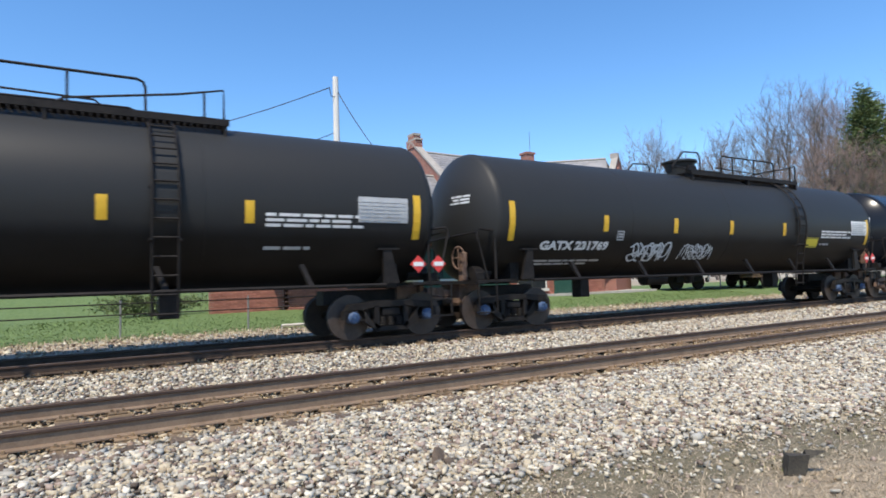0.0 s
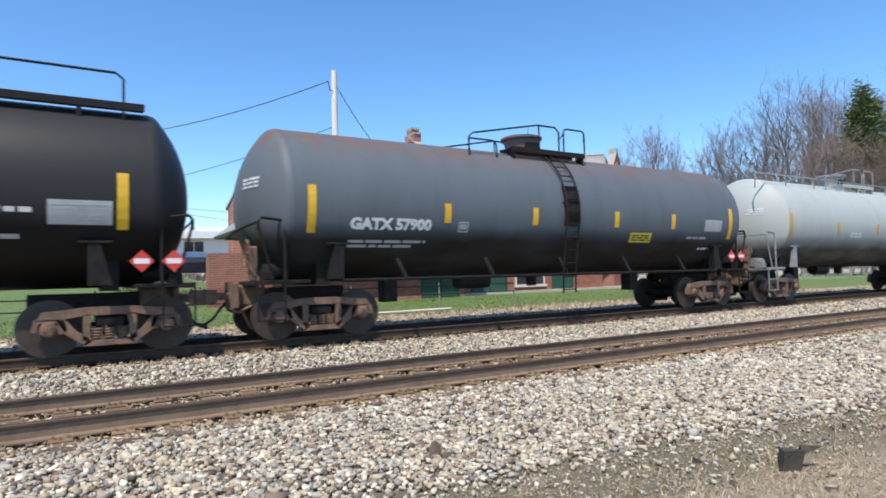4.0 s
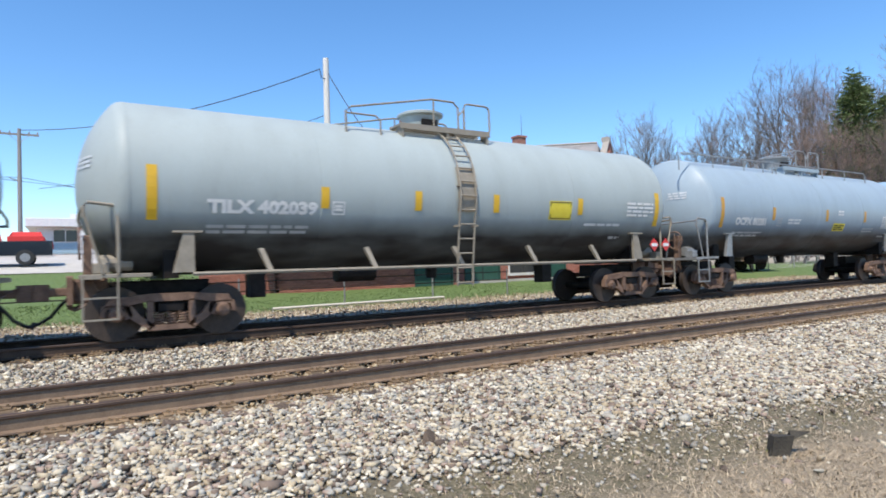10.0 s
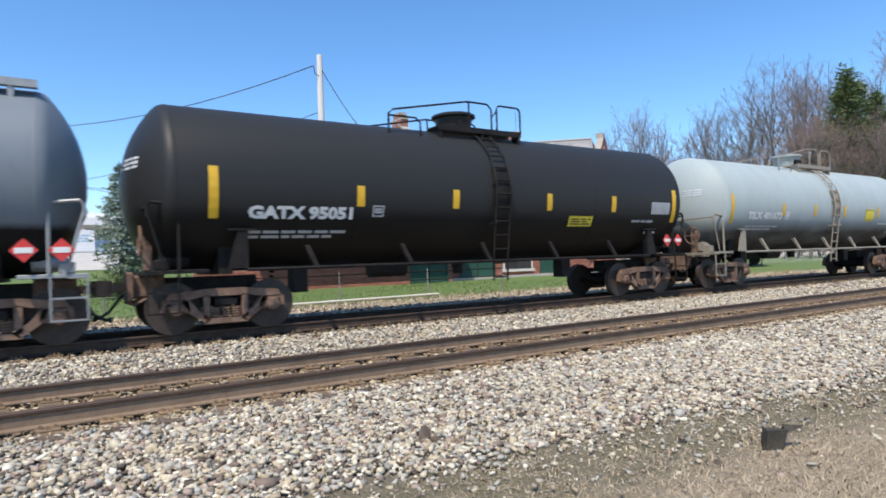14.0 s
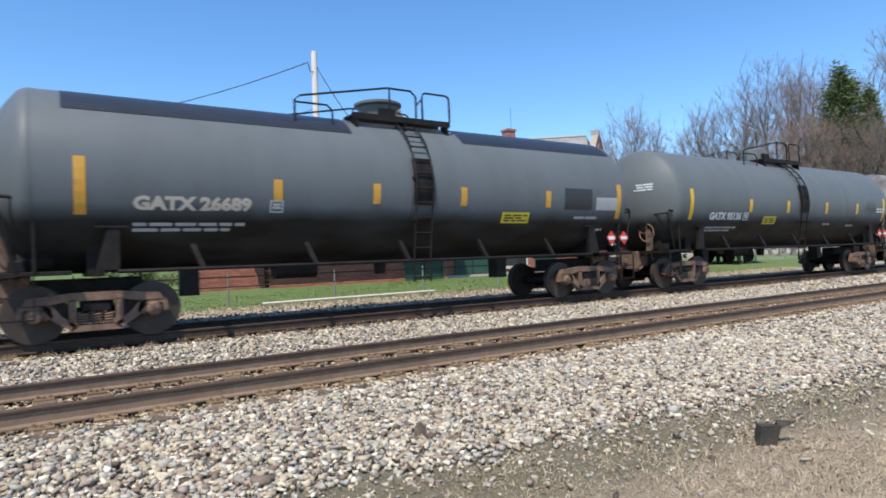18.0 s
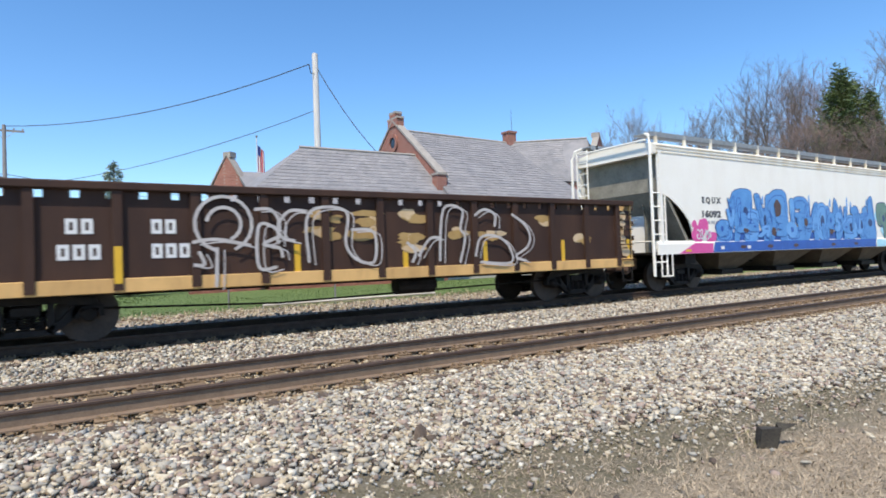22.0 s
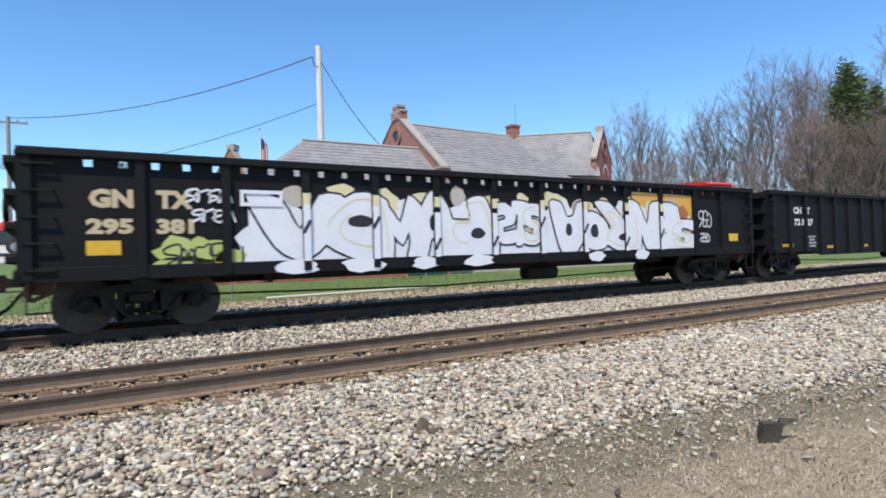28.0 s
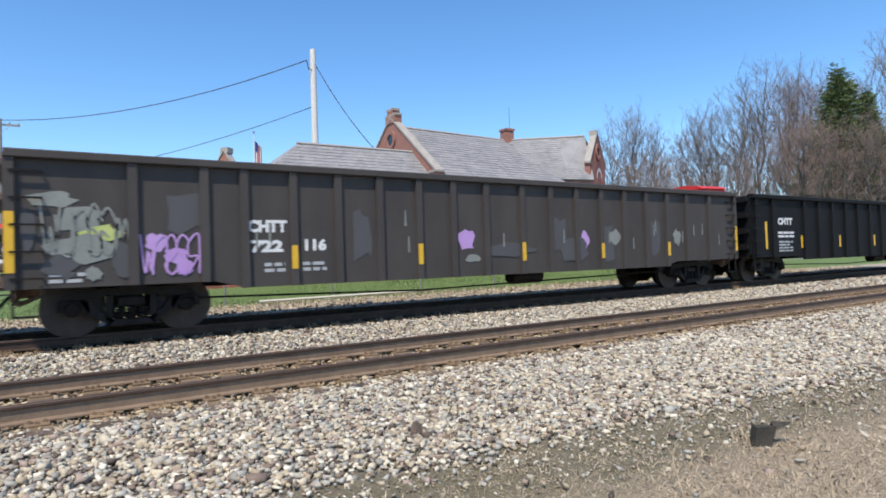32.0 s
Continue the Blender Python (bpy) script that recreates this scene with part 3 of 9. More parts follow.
def tank_car(number, x_mid, length, s):
    """A tank car from its sheet s of colours, fittings and lettering; number names the place in the train."""
    rnd = random.Random(number)
    SHIFT[0] = off = s.get("off", 0.33)
    half = length / 2
    car = thing("tank_car", s["label"], "tank car", pose(0, 0, 0), "cars of the freight train")
    iron = s.get("iron", M_BLACKIRON)
    tank_half = half - s.get("inset", 0.3)
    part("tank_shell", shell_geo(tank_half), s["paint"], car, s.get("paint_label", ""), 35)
    bolster = half - s.get("bolster", 1.67)
    deck = half - s.get("deck", 0.35)
    # girth welds
    for k in range(5):
        wx = (tank_half - HEAD) * (k - 2) / 2
        part("weld_seam", Geo().lathe([(wx - 0.03, TANK_R - 0.01), (wx - 0.02, TANK_R + 0.006), (wx + 0.02, TANK_R + 0.006), (wx + 0.03, TANK_R - 0.01)], "x", 40, (0, 0, TANK_Z)), s["paint"], car, "", 40)
    add_truck(car, number, -bolster, s.get("truck", "rusty"))
    add_truck(car, number, bolster, s.get("truck", "rusty"))
    add_couplers(car, half, 2.9)
    for e in (-1, 1):
        # saddle on the bolster, end deck, corner brackets, end rails
        ys = [-1.12 + 0.28 * k for k in range(9)]
        sad = Geo().add([(e * bolster + dx, y, z) for dx in (-0.13, 0.13) for y in ys for z in (1.06, TANK_Z - math.sqrt(TANK_R ** 2 - y * y) + 0.02)],
                        [f for i in range(8) for f in ((2 * i, 2 * i + 2, 2 * i + 3, 2 * i + 1), (18 + 2 * i + 1, 18 + 2 * i + 3, 18 + 2 * i + 2, 18 + 2 * i))] + [(0, 1, 19, 18), (16, 34, 35, 17)])
        part("saddle", sad, iron, car)
        xa, xb = sorted((e * (bolster + 0.35), e * deck))
        for yy in (-1.42, 1.02):
            part("walkway", Geo().box(xa, xb, yy, yy + 0.40, 1.10, 1.17, 0.01), s.get("rail", iron), car)
        part("end_deck", Geo().box(*sorted((e * (deck - 0.3), e * deck)), -1.42, 1.42, 1.08, 1.165, 0.01), s.get("rail", iron), car)
        # a fin that carries the jacking pad, with a thin shelf on top
        fin = [(bolster + 0.02, 1.16), (bolster - 0.34, 1.16), (bolster - 0.34, 1.86), (bolster - 0.16, 1.86)]
        part("jacking_bracket", Geo().add([(e * x, y, z) for y in (-1.46, -1.38) for x, z in fin], [(0, 1, 2, 3), (7, 6, 5, 4), (0, 4, 5, 1), (1, 5, 6, 2), (2, 6, 7, 3), (3, 7, 4, 0)]), s.get("rail", iron), car)
        part("bracket_shelf", Geo().box(*sorted((e * (bolster + 0.02), e * (bolster - 0.48))), -1.48, -1.22, 1.86, 1.90), s.get("rail", iron), car)
        post, tip = e * (deck - 0.55), e * (deck - 0.05)
        rail = Geo().tube([(post, -1.42, 1.16), (post, -1.42, 2.24), (post + 0.06 * e, -1.42, 2.32), (tip - 0.06 * e, -1.42, 2.36), (tip, -1.42, 2.28), (tip, -1.42, 2.1)], 0.032, 6)
        rail.tube([(tip, -1.42, 2.2), (e * (deck - 0.32), -1.42, 1.17)], 0.026, 5)
        part("end_handrail", rail, s.get("rail", iron), car)
        part("end_handrail", Geo().tube([(post, 1.42, 1.16), (post, 1.42, 2.12), (tip, 1.42, 2.16)], 0.03, 5), s.get("rail", iron), car)
        cross = Geo().tube([(tip, -1.42, 2.28), (e * deck, -0.6, 2.26), (e * deck, 0.6, 2.22), (tip, 1.42, 2.14)], 0.024, 6)
        part("crossover_rail", cross, s.get("rail", iron), car)
        step = Geo()
        for zz in (0.40, 0.76):
            step.box(e * (deck - 0.28) - 0.27, e * (deck - 0.28) + 0.27, -1.47, -1.42, zz, zz + 0.03)
        for dx in (-0.27, 0.24):
            step.box(e * (deck - 0.28) + dx, e * (deck - 0.28) + dx + 0.03, -1.47, -1.44, 0.40, 1.12)
        part("sill_step", step, s.get("rail", iron), car)
        gear = Geo().lathe([(-0.25, 0.0), (-0.25, 0.15), (0.25, 0.15), (0.28, 0.0)], "x", 12, (e * (deck - 0.55), -0.75, 1.36))
        gear.box(e * (deck - 0.3) - 0.12, e * (deck - 0.3) + 0.12, -1.15, -0.9, 1.17, 1.36, 0.02)
        part("brake_cylinder" if e < 0 else "valve_box", gear, s.get("rail", iron), car)
    # hand brake on the near end
    bx = -deck + 0.12
    stand = part("brake_stand", Geo().box(bx - 0.07, bx + 0.07, -0.74, -0.58, 1.16, 1.86, 0.03).tube([(bx, -0.66, 1.2), (bx + 0.25, -0.62, 0.75)], 0.025, 6), M_STEEL, car, "rusty hand-brake stand")
    ringw = Geo().tube([(bx - 0.12, -0.66 + 0.27 * math.cos(a * math.pi / 8), 1.72 + 0.27 * math.sin(a * math.pi / 8)) for a in range(17)], 0.02, 5)
    for a in range(4):
        ringw.tube([(bx - 0.12, -0.66, 1.72), (bx - 0.12, -0.66 + 0.27 * math.cos(a * math.pi / 2), 1.72 + 0.27 * math.sin(a * math.pi / 2))], 0.014, 4)
    part("brake_wheel", ringw, M_STEEL, stand)
    # cross pieces below
    under = Geo().lathe([(-0.45, 0.0), (-0.45, 0.20), (0.45, 0.20), (0.45, 0.0)], "x", 14, (-2.2, -0.35, 1.05))
    part("air_reservoir", under, M_BLACKIRON, car)
    out = Geo().lathe([(0.85, 0.0), (0.85, 0.13), (1.2, 0.16), (1.52, 0.2)], "z", 12)
    out.box(-0.32, 0.32, -0.24, 0.24, 1.1, 1.30, 0.04)
    part("bottom_outlet", out, M_BLACKIRON, car)
    for bx in (-0.27, 0.2):
        part("brake_rod", Geo().box(bx * length - 0.16, bx * length + 0.16, -0.6, -0.25, 0.62, 1.18, 0.02), M_BLACKIRON, car)
    if s.get("sill"):
        pipe = Geo().tube([(-bolster + 0.3, -1.48, 1.13), (bolster - 0.3, -1.48, 1.13)], 0.04, 6)
        part("side_rail", pipe, s.get("rail", iron), car)
        for k in range(s.get("braces", 5)):
            bx = (-0.5 + (k + 0.5) / s.get("braces", 5)) * 2 * (bolster - 0.6)
            br = Geo().add([(bx + dx, y, z) for dx, y, z in ((-0.05, -1.48, 1.13), (0.05, -1.48, 1.13), (-0.10, -1.32, 1.58), (-0.20, -1.32, 1.58), (-0.05, -1.44, 1.10), (0.05, -1.44, 1.10), (-0.10, -1.24, 1.55), (-0.20, -1.24, 1.55))], [(0, 1, 2, 3), (7, 6, 5, 4), (0, 4, 5, 1), (1, 5, 6, 2), (2, 6, 7, 3), (3, 7, 4, 0)])
            part("side_brace", br, s.get("rail", iron), car)
    # dome, platform and rails on the crown
    top = TANK_Z + TANK_R
    dx = s.get("dome", 0.15) - off
    dome = Geo().lathe([(top - 0.12, 0.40), (top + 0.08, 0.41), (top + 0.40, 0.49), (top + 0.44, 0.57), (top + 0.49, 0.57), (top + 0.52, 0.50), (top + 0.55, 0.0)] if s.get("round_dome", True) else [(top - 0.12, 0.46), (top + 0.44, 0.46), (top + 0.52, 0.42), (top + 0.54, 0.0)], "z", 24 if s.get("round_dome", True) else 8, (dx, 0, 0))
    part("dome", dome, s.get("dome_paint", s["paint"]), car, "", 30)
    part("dome_lid", Geo().box(dx - 0.2, dx + 0.2, -0.49, -0.3, top + 0.12, top + 0.30, 0.02), iron, car)
    p0, p1 = (v - off for v in s.get("platform", (-0.95, 1.55)))
    q0 = s.get("rail_from", -2.25) - off
    pf = Geo()
    for k in range(int((p1 - p0) / 0.12)):
        pf.box(p0 + 0.12 * k, p0 + 0.12 * k + 0.07, -0.98, -0.50, top - 0.06, top - 0.02)
        pf.box(p0 + 0.12 * k, p0 + 0.12 * k + 0.07, 0.50, 0.98, top - 0.06, top - 0.02)
    for yy in (-1.0, -0.5, 0.46, 0.96):
        pf.box(p0, p1, yy, yy + 0.04, top - 0.13, top)
    for px in (p0 + 0.05, (p0 + p1) / 2, p1 - 0.1):
        pf.box(px, px + 0.06, -0.98, -0.72, top - 0.42, top - 0.06)
    part("platform", pf, s.get("platform_paint", iron), car)
    if s.get("style", "hoops") == "hoops":
        for yy in (-0.98, 0.98):
            a = Geo().tube([(q0, yy, top - 0.4), (q0, yy, top + 0.12), (q0 + 0.12, yy, top + 0.22), (dx - 0.25, yy, top + 0.62), (dx + 0.35, yy, top + 0.62), (dx + 0.48, yy, top + 0.5), (dx + 0.48, yy, top)], 0.024, 6)
            a.tube([(q0, yy, top + 0.08), (q0 + 0.7, yy, top + 0.08), (q0 + 0.82, yy, top - 0.02), (q0 + 0.82, yy, top - 0.4)], 0.022, 6)
            a.tube([(dx - 0.2, yy, top), (dx - 0.2, yy, top + 0.61)], 0.022, 5)
            b = hoop(p1 - 0.75, p1, yy, top, top + 0.62, 0.024, 0.1)
            b.tube([(dx + 0.48, yy, top + 0.3), (p1 - 0.75, yy, top + 0.48)], 0.018, 5)
            part("platform_rail", a, s.get("top_rail", iron), car)
            part("platform_rail", b, s.get("top_rail", iron), car)
    if s.get("style") == "long":
        for yy in (-0.98, 0.98):
            g = hoop(dx + 0.78, dx + 3.8, yy, top, top + 0.57, 0.026)
            g.tube([(dx + 0.45, yy, top + 0.16), (dx + 3.0, yy, top + 0.10), (dx + 3.12, yy, top)], 0.02, 5)
            for px in (dx + 1.4, dx + 2.6):
                g.tube([(px, yy, top), (px, yy, top + 0.57)], 0.022, 5)
            g.tube([(p1 - 2.8, yy, top), (p1 - 2.7, yy, top + 0.08), (p1 - 0.9, yy, top + 0.38), (p1 - 0.1, yy, top + 0.56), (p1 - 0.1, yy, top)], 0.024, 5)
            g.tube([(p1 - 0.45, yy, top), (p1 - 0.45, yy, top + 0.48)], 0.022, 5)
            g.tube([(dx - 1.65, yy, top - 0.1), (dx - 1.65, yy, top + 0.05), (dx - 1.1, yy, top + 0.55), (dx - 0.4, yy, top + 0.58), (dx - 0.3, yy, top + 0.45), (dx - 0.3, yy, top)], 0.025, 6)
            g.tube([(dx - 1.65, yy, top + 0.05), (dx - 1.0, yy, top + 0.05), (dx - 0.9, yy, top - 0.1)], 0.022, 5)
            part("platform_rail", g, s.get("top_rail", iron), car)
    if s.get("crown_rail"):
        r0, r1 = (v - off for v in s["crown_rail"])
        up = s.get("rail_up", 0.5)
        g = Geo().tube([(r0, -0.98, top - 0.5), (r0, -0.98, top + up - 0.1), (r0 + 0.12, -0.98, top + up), (r1 - 0.12, -0.98, top + up), (r1, -0.98, top + up - 0.1), (r1, -0.98, top - 0.5)], 0.024, 6)
        n = max(2, int((r1 - r0) / 1.7))
        for k in range(1, n):
            px = r0 + (r1 - r0) * k / n
            g.tube([(px, -0.98, top - 0.4), (px, -0.98, top + up)], 0.022, 5)
        part("crown_handrail", g, s.get("top_rail", iron), car)
    if s.get("crown_walk"):
        r0, r1 = s["crown_walk"]
        g = Geo()
        for yy in (-1.02, 0.62):
            g.box(r0, r1, yy, yy + 0.40, top - 0.08, top - 0.03, 0.005)
            g.box(r0, r1, yy, yy + 0.04, top - 0.15, top - 0.02)
        for k in range(int((r1 - r0) / 1.5) + 1):
            g.box(r0 + 1.5 * k, r0 + 1.5 * k + 0.08, -1.0, -0.7, top - 0.42, top - 0.05)
        part("crown_walkway", g, s.get("walk_paint", iron), car)
    lx = s.get("ladder")
    if lx is not None:
        lx -= off
        arc = [(-(TANK_R + 0.10) * math.cos(a), TANK_Z + (TANK_R + 0.10) * math.sin(a)) for a in [math.radians(d) for d in range(62, -21, -8)]]
        g, rungs = ladder_geo(arc + [(-1.50, 1.12), (-1.48, 0.66 if s.get("sill") else 1.0)])
        for pair in ((-0.24, 2.9), (0.24, 2.9), (-0.24, 2.0), (0.24, 2.0)):
            g.box(pair[0] - 0.02, pair[0] + 0.02, -1.72, -1.45, pair[1], pair[1] + 0.04)
        hang_ladder("ladder", (g, rungs), pose(lx, 0, 0), s.get("ladder_paint", iron), car)
        part("ladder_plate", on_shell(grid_geo(0.5, 1.0, 1, 6), lx + off - 0.25, 2.35, 0.05), s.get("ladder_paint", s["paint"]), car)
    if s.get("end_ladder"):
        ex = -tank_half - 0.08
        g = ladder_geo([(ex - 0.06, 1.2), (ex - 0.06, 3.2), (ex + 0.42, 4.2), (ex + 0.7, 4.5)], along="y", width=0.45)
        hang_ladder("ladder", g, pose(0, -0.85, 0), s.get("ladder_paint", iron), car)
    # reflectors, lettering, labels
    for k, bx in enumerate(s["bars"]):
        tall = 0.95 if k in (0, len(s["bars"]) - 1) else 0.42
        w = 0.17
        bx = min(bx, tank_half - 0.8 - w + off)
        part("reflector_strip", on_shell(strip_geo(w, tall), bx - w / 2, 2.08 if tall > 0.5 else 2.34), s.get("bar_paint", M_YELLOW), car)
    z_mark = s.get("mark_z", 2.15)
    ink = s.get("ink", M_WHITE)
    if s.get("mark") and s["mark"][0]:
        words, mx, mw = s["mark"]
        part("lettering", on_shell(text_geo(words, 0.27, mw), mx, z_mark), ink, car)
        part("lettering", on_shell(bars_geo(mw * 0.95, 0.22, 2, rnd), mx, z_mark - 0.36), M_FADED, car)
    for nm, bx, bz, w, h, mt in s.get("labels", ()):
        if nm == "bars":
            tagged(part("stencil", on_shell(bars_geo(w, h, max(1, round(h / 0.11)), rnd), bx, bz), mt, car), kind="stuff")
        elif nm == "frame":
            tagged(part("stencil", on_shell(frame_geo(w, h, 0.03).join(block(w * 0.6, 0.05).moved(pose(w * 0.2, 0, h * 0.55))).join(block(w * 0.6, 0.05).moved(pose(w * 0.2, 0, h * 0.3))), bx, bz), mt, car), kind="stuff")
        else:
            part(nm, on_shell(grid_geo(w, h, 3, 5), bx, bz), mt, car)
            if nm == "panel":
                tagged(part("stencil", on_shell(frame_geo(w * 0.94, h * 0.9, 0.022) if mt is M_DECAL else bars_geo(w * 0.9, h * 0.86, 6, rnd), bx + w * 0.03, bz + h * 0.05, 0.02), M_FADED if mt is not M_DECAL else M_BLACK, car), kind="stuff")
            elif nm == "decal":
                tagged(part("stencil", on_shell(bars_geo(w * 0.86, h * 0.7, 3, rnd), bx + w * 0.07, bz + h * 0.12, 0.02), M_BLACK, car), kind="stuff")
    # placards at the far end and head lettering
    for px in s.get("placards", (bolster + 0.45, bolster + 0.95)):
        di = Geo().plate([(0, -0.19), (0.19, 0), (0, 0.19), (-0.19, 0)], 0.012).moved(pose(px, -1.52, 1.55))
        pl = part("placard", di, M_RED, car, "red and white hazard placard")
        part("placard_band", Geo().plate([(-0.12, -0.045), (0.12, -0.045), (0.12, 0.045), (-0.12, 0.045)], 0.01).moved(pose(px, -1.527, 1.55)), M_WHITE, pl)
    head = bars_geo(0.75, 0.30, 3, rnd)
    head.v = [(-tank_half + 0.10 + 0.15 * (x / 0.75 - 0.5) ** 2 - 0.03, -0.98 + x * 0.75, z * 0.8 + 3.0) for x, y, z in head.v]
    head.v = [(-tank_half + CROWN - math.sqrt(CROWN ** 2 - y * y - (z - TANK_Z) ** 2) - 0.015, y, z) for x, y, z in head.v]
    tagged(part("stencil", head, M_PALEINK, car), kind="stuff")
    for words in s.get("tags", ()):
        words(car)
    return car
# ---- sprayed paint: ribbons and blobs on a wall ----
def ribbon_geo(pts, w, z_floor=None):
    """A flat band of width w along points of (x, z)."""
    g, m = Geo(), len(pts)
    vs = []
    for i, (x, z) in enumerate(pts):
        ax, az = pts[max(i - 1, 0)]
        bx, bz = pts[min(i + 1, m - 1)]
        d = math.hypot(bx - ax, bz - az) or 1.0
        nx, nz = -(bz - az) / d * w / 2, (bx - ax) / d * w / 2
        vs += [(x + nx, 0, z + nz), (x - nx, 0, z - nz)]
    return g.add(vs, [(2 * i, 2 * i + 1, 2 * i + 3, 2 * i + 2) for i in range(m - 1)])


def blob_geo(x, z, rx, rz, rnd, n=14, rough=0.18):
    pts = [(x + rx * (1 + rnd.uniform(-rough, rough)) * math.cos(2 * math.pi * k / n), 0, z + rz * (1 + rnd.uniform(-rough, rough)) * math.sin(2 * math.pi * k / n)) for k in range(n)]
    return Geo().add(pts, [tuple(range(n))])


def curve_pts(keys, n=6):
    """A smooth line through key points of (x, z)."""
    out = []
    m = len(keys)
    for i in range(m - 1):
        p0, p1, p2, p3 = keys[max(i - 1, 0)], keys[i], keys[i + 1], keys[min(i + 2, m - 1)]
        for k in range(n):
            t = k / n
            out.append(tuple(0.5 * (2 * b + (c - a) * t + (2 * a - 5 * b + 4 * c - d) * t * t + (3 * b - a - 3 * c + d) * t ** 3) for a, b, c, d in zip(p0, p1, p2, p3)))
    return out + [keys[-1]]


GLYPHS = (
    ((0.0, 0.0), (0.15, 0.9), (0.5, 1.0), (0.85, 0.8), (1.0, 0.0)),
    ((0.05, 0.95), (0.05, 0.1), (0.5, 0.0), (0.95, 0.3), (0.95, 1.0)),
    ((0.9, 0.85), (0.4, 1.0), (0.1, 0.7), (0.5, 0.5), (0.9, 0.3), (0.5, 0.0), (0.05, 0.15)),
    ((0.1, 0.0), (0.1, 1.0), (0.8, 0.9), (0.8, 0.55), (0.2, 0.5), (0.9, 0.0)),
    ((0.0, 1.0), (0.3, 0.1), (0.5, 0.6), (0.7, 0.05), (1.0, 1.0)),
    ((0.9, 0.8), (0.5, 1.0), (0.05, 0.6), (0.2, 0.05), (0.8, 0.1), (0.9, 0.5), (0.5, 0.45)),
)


def spray(name, a, b):
    return surface(name, a, b, 0.5, scale=2.5, fine=18, bump=0, spread=0.9)


P_BLUE = spray("spray_blue", (0.06, 0.21, 0.52), (0.13, 0.36, 0.70))
P_BLUE2 = spray("sprayed_sky_blue", (0.10, 0.30, 0.64), (0.18, 0.42, 0.76))
P_UMBER = spray("sprayed_umber", (0.06, 0.03, 0.03), (0.11, 0.06, 0.05))
P_RUSTRED = spray("sprayed_rust_red", (0.33, 0.10, 0.03), (0.45, 0.16, 0.05))
P_DEEP = spray("spray_deep_blue", (0.02, 0.07, 0.32), (0.03, 0.14, 0.50))
P_NAVY = spray("spray_navy", (0.015, 0.035, 0.12), (0.03, 0.07, 0.22))
P_GREEN = spray("spray_sage", (0.10, 0.20, 0.16), (0.18, 0.30, 0.24))
P_PINK = spray("spray_pink", (0.66, 0.34, 0.50), (0.76, 0.50, 0.64))
P_PALEGREEN = spray("spray_pale_green", (0.42, 0.50, 0.40), (0.55, 0.62, 0.52))
P_MAGENTA = spray("spray_magenta", (0.62, 0.06, 0.28), (0.72, 0.12, 0.36))
P_MINT = spray("spray_mint", (0.58, 0.72, 0.66), (0.68, 0.80, 0.74))
P_ROSE = spray("spray_deep_pink", (0.46, 0.15, 0.31), (0.56, 0.26, 0.42))
P_SILL_SHINE = spray("pink_sill_shine", (0.78, 0.58, 0.68), (0.84, 0.70, 0.77))
P_CYAN = spray("spray_pale_blue", (0.30, 0.64, 0.80), (0.50, 0.80, 0.88))
P_SILVER = spray("spray_white", (0.66, 0.67, 0.70), (0.80, 0.80, 0.82))
P_LIME = spray("spray_lime", (0.36, 0.42, 0.08), (0.52, 0.56, 0.22))
P_CREAM = spray("spray_cream", (0.66, 0.56, 0.30), (0.74, 0.66, 0.44))
P_STONE = spray("spray_beige", (0.44, 0.38, 0.32), (0.54, 0.48, 0.41))
P_AMBER = spray("spray_amber", (0.62, 0.30, 0.04), (0.70, 0.42, 0.10))
P_VIOLET = spray("spray_violet", (0.40, 0.22, 0.52), (0.52, 0.34, 0.62))
P_LINE = spray("spray_black", (0.012, 0.010, 0.014), (0.03, 0.02, 0.03))


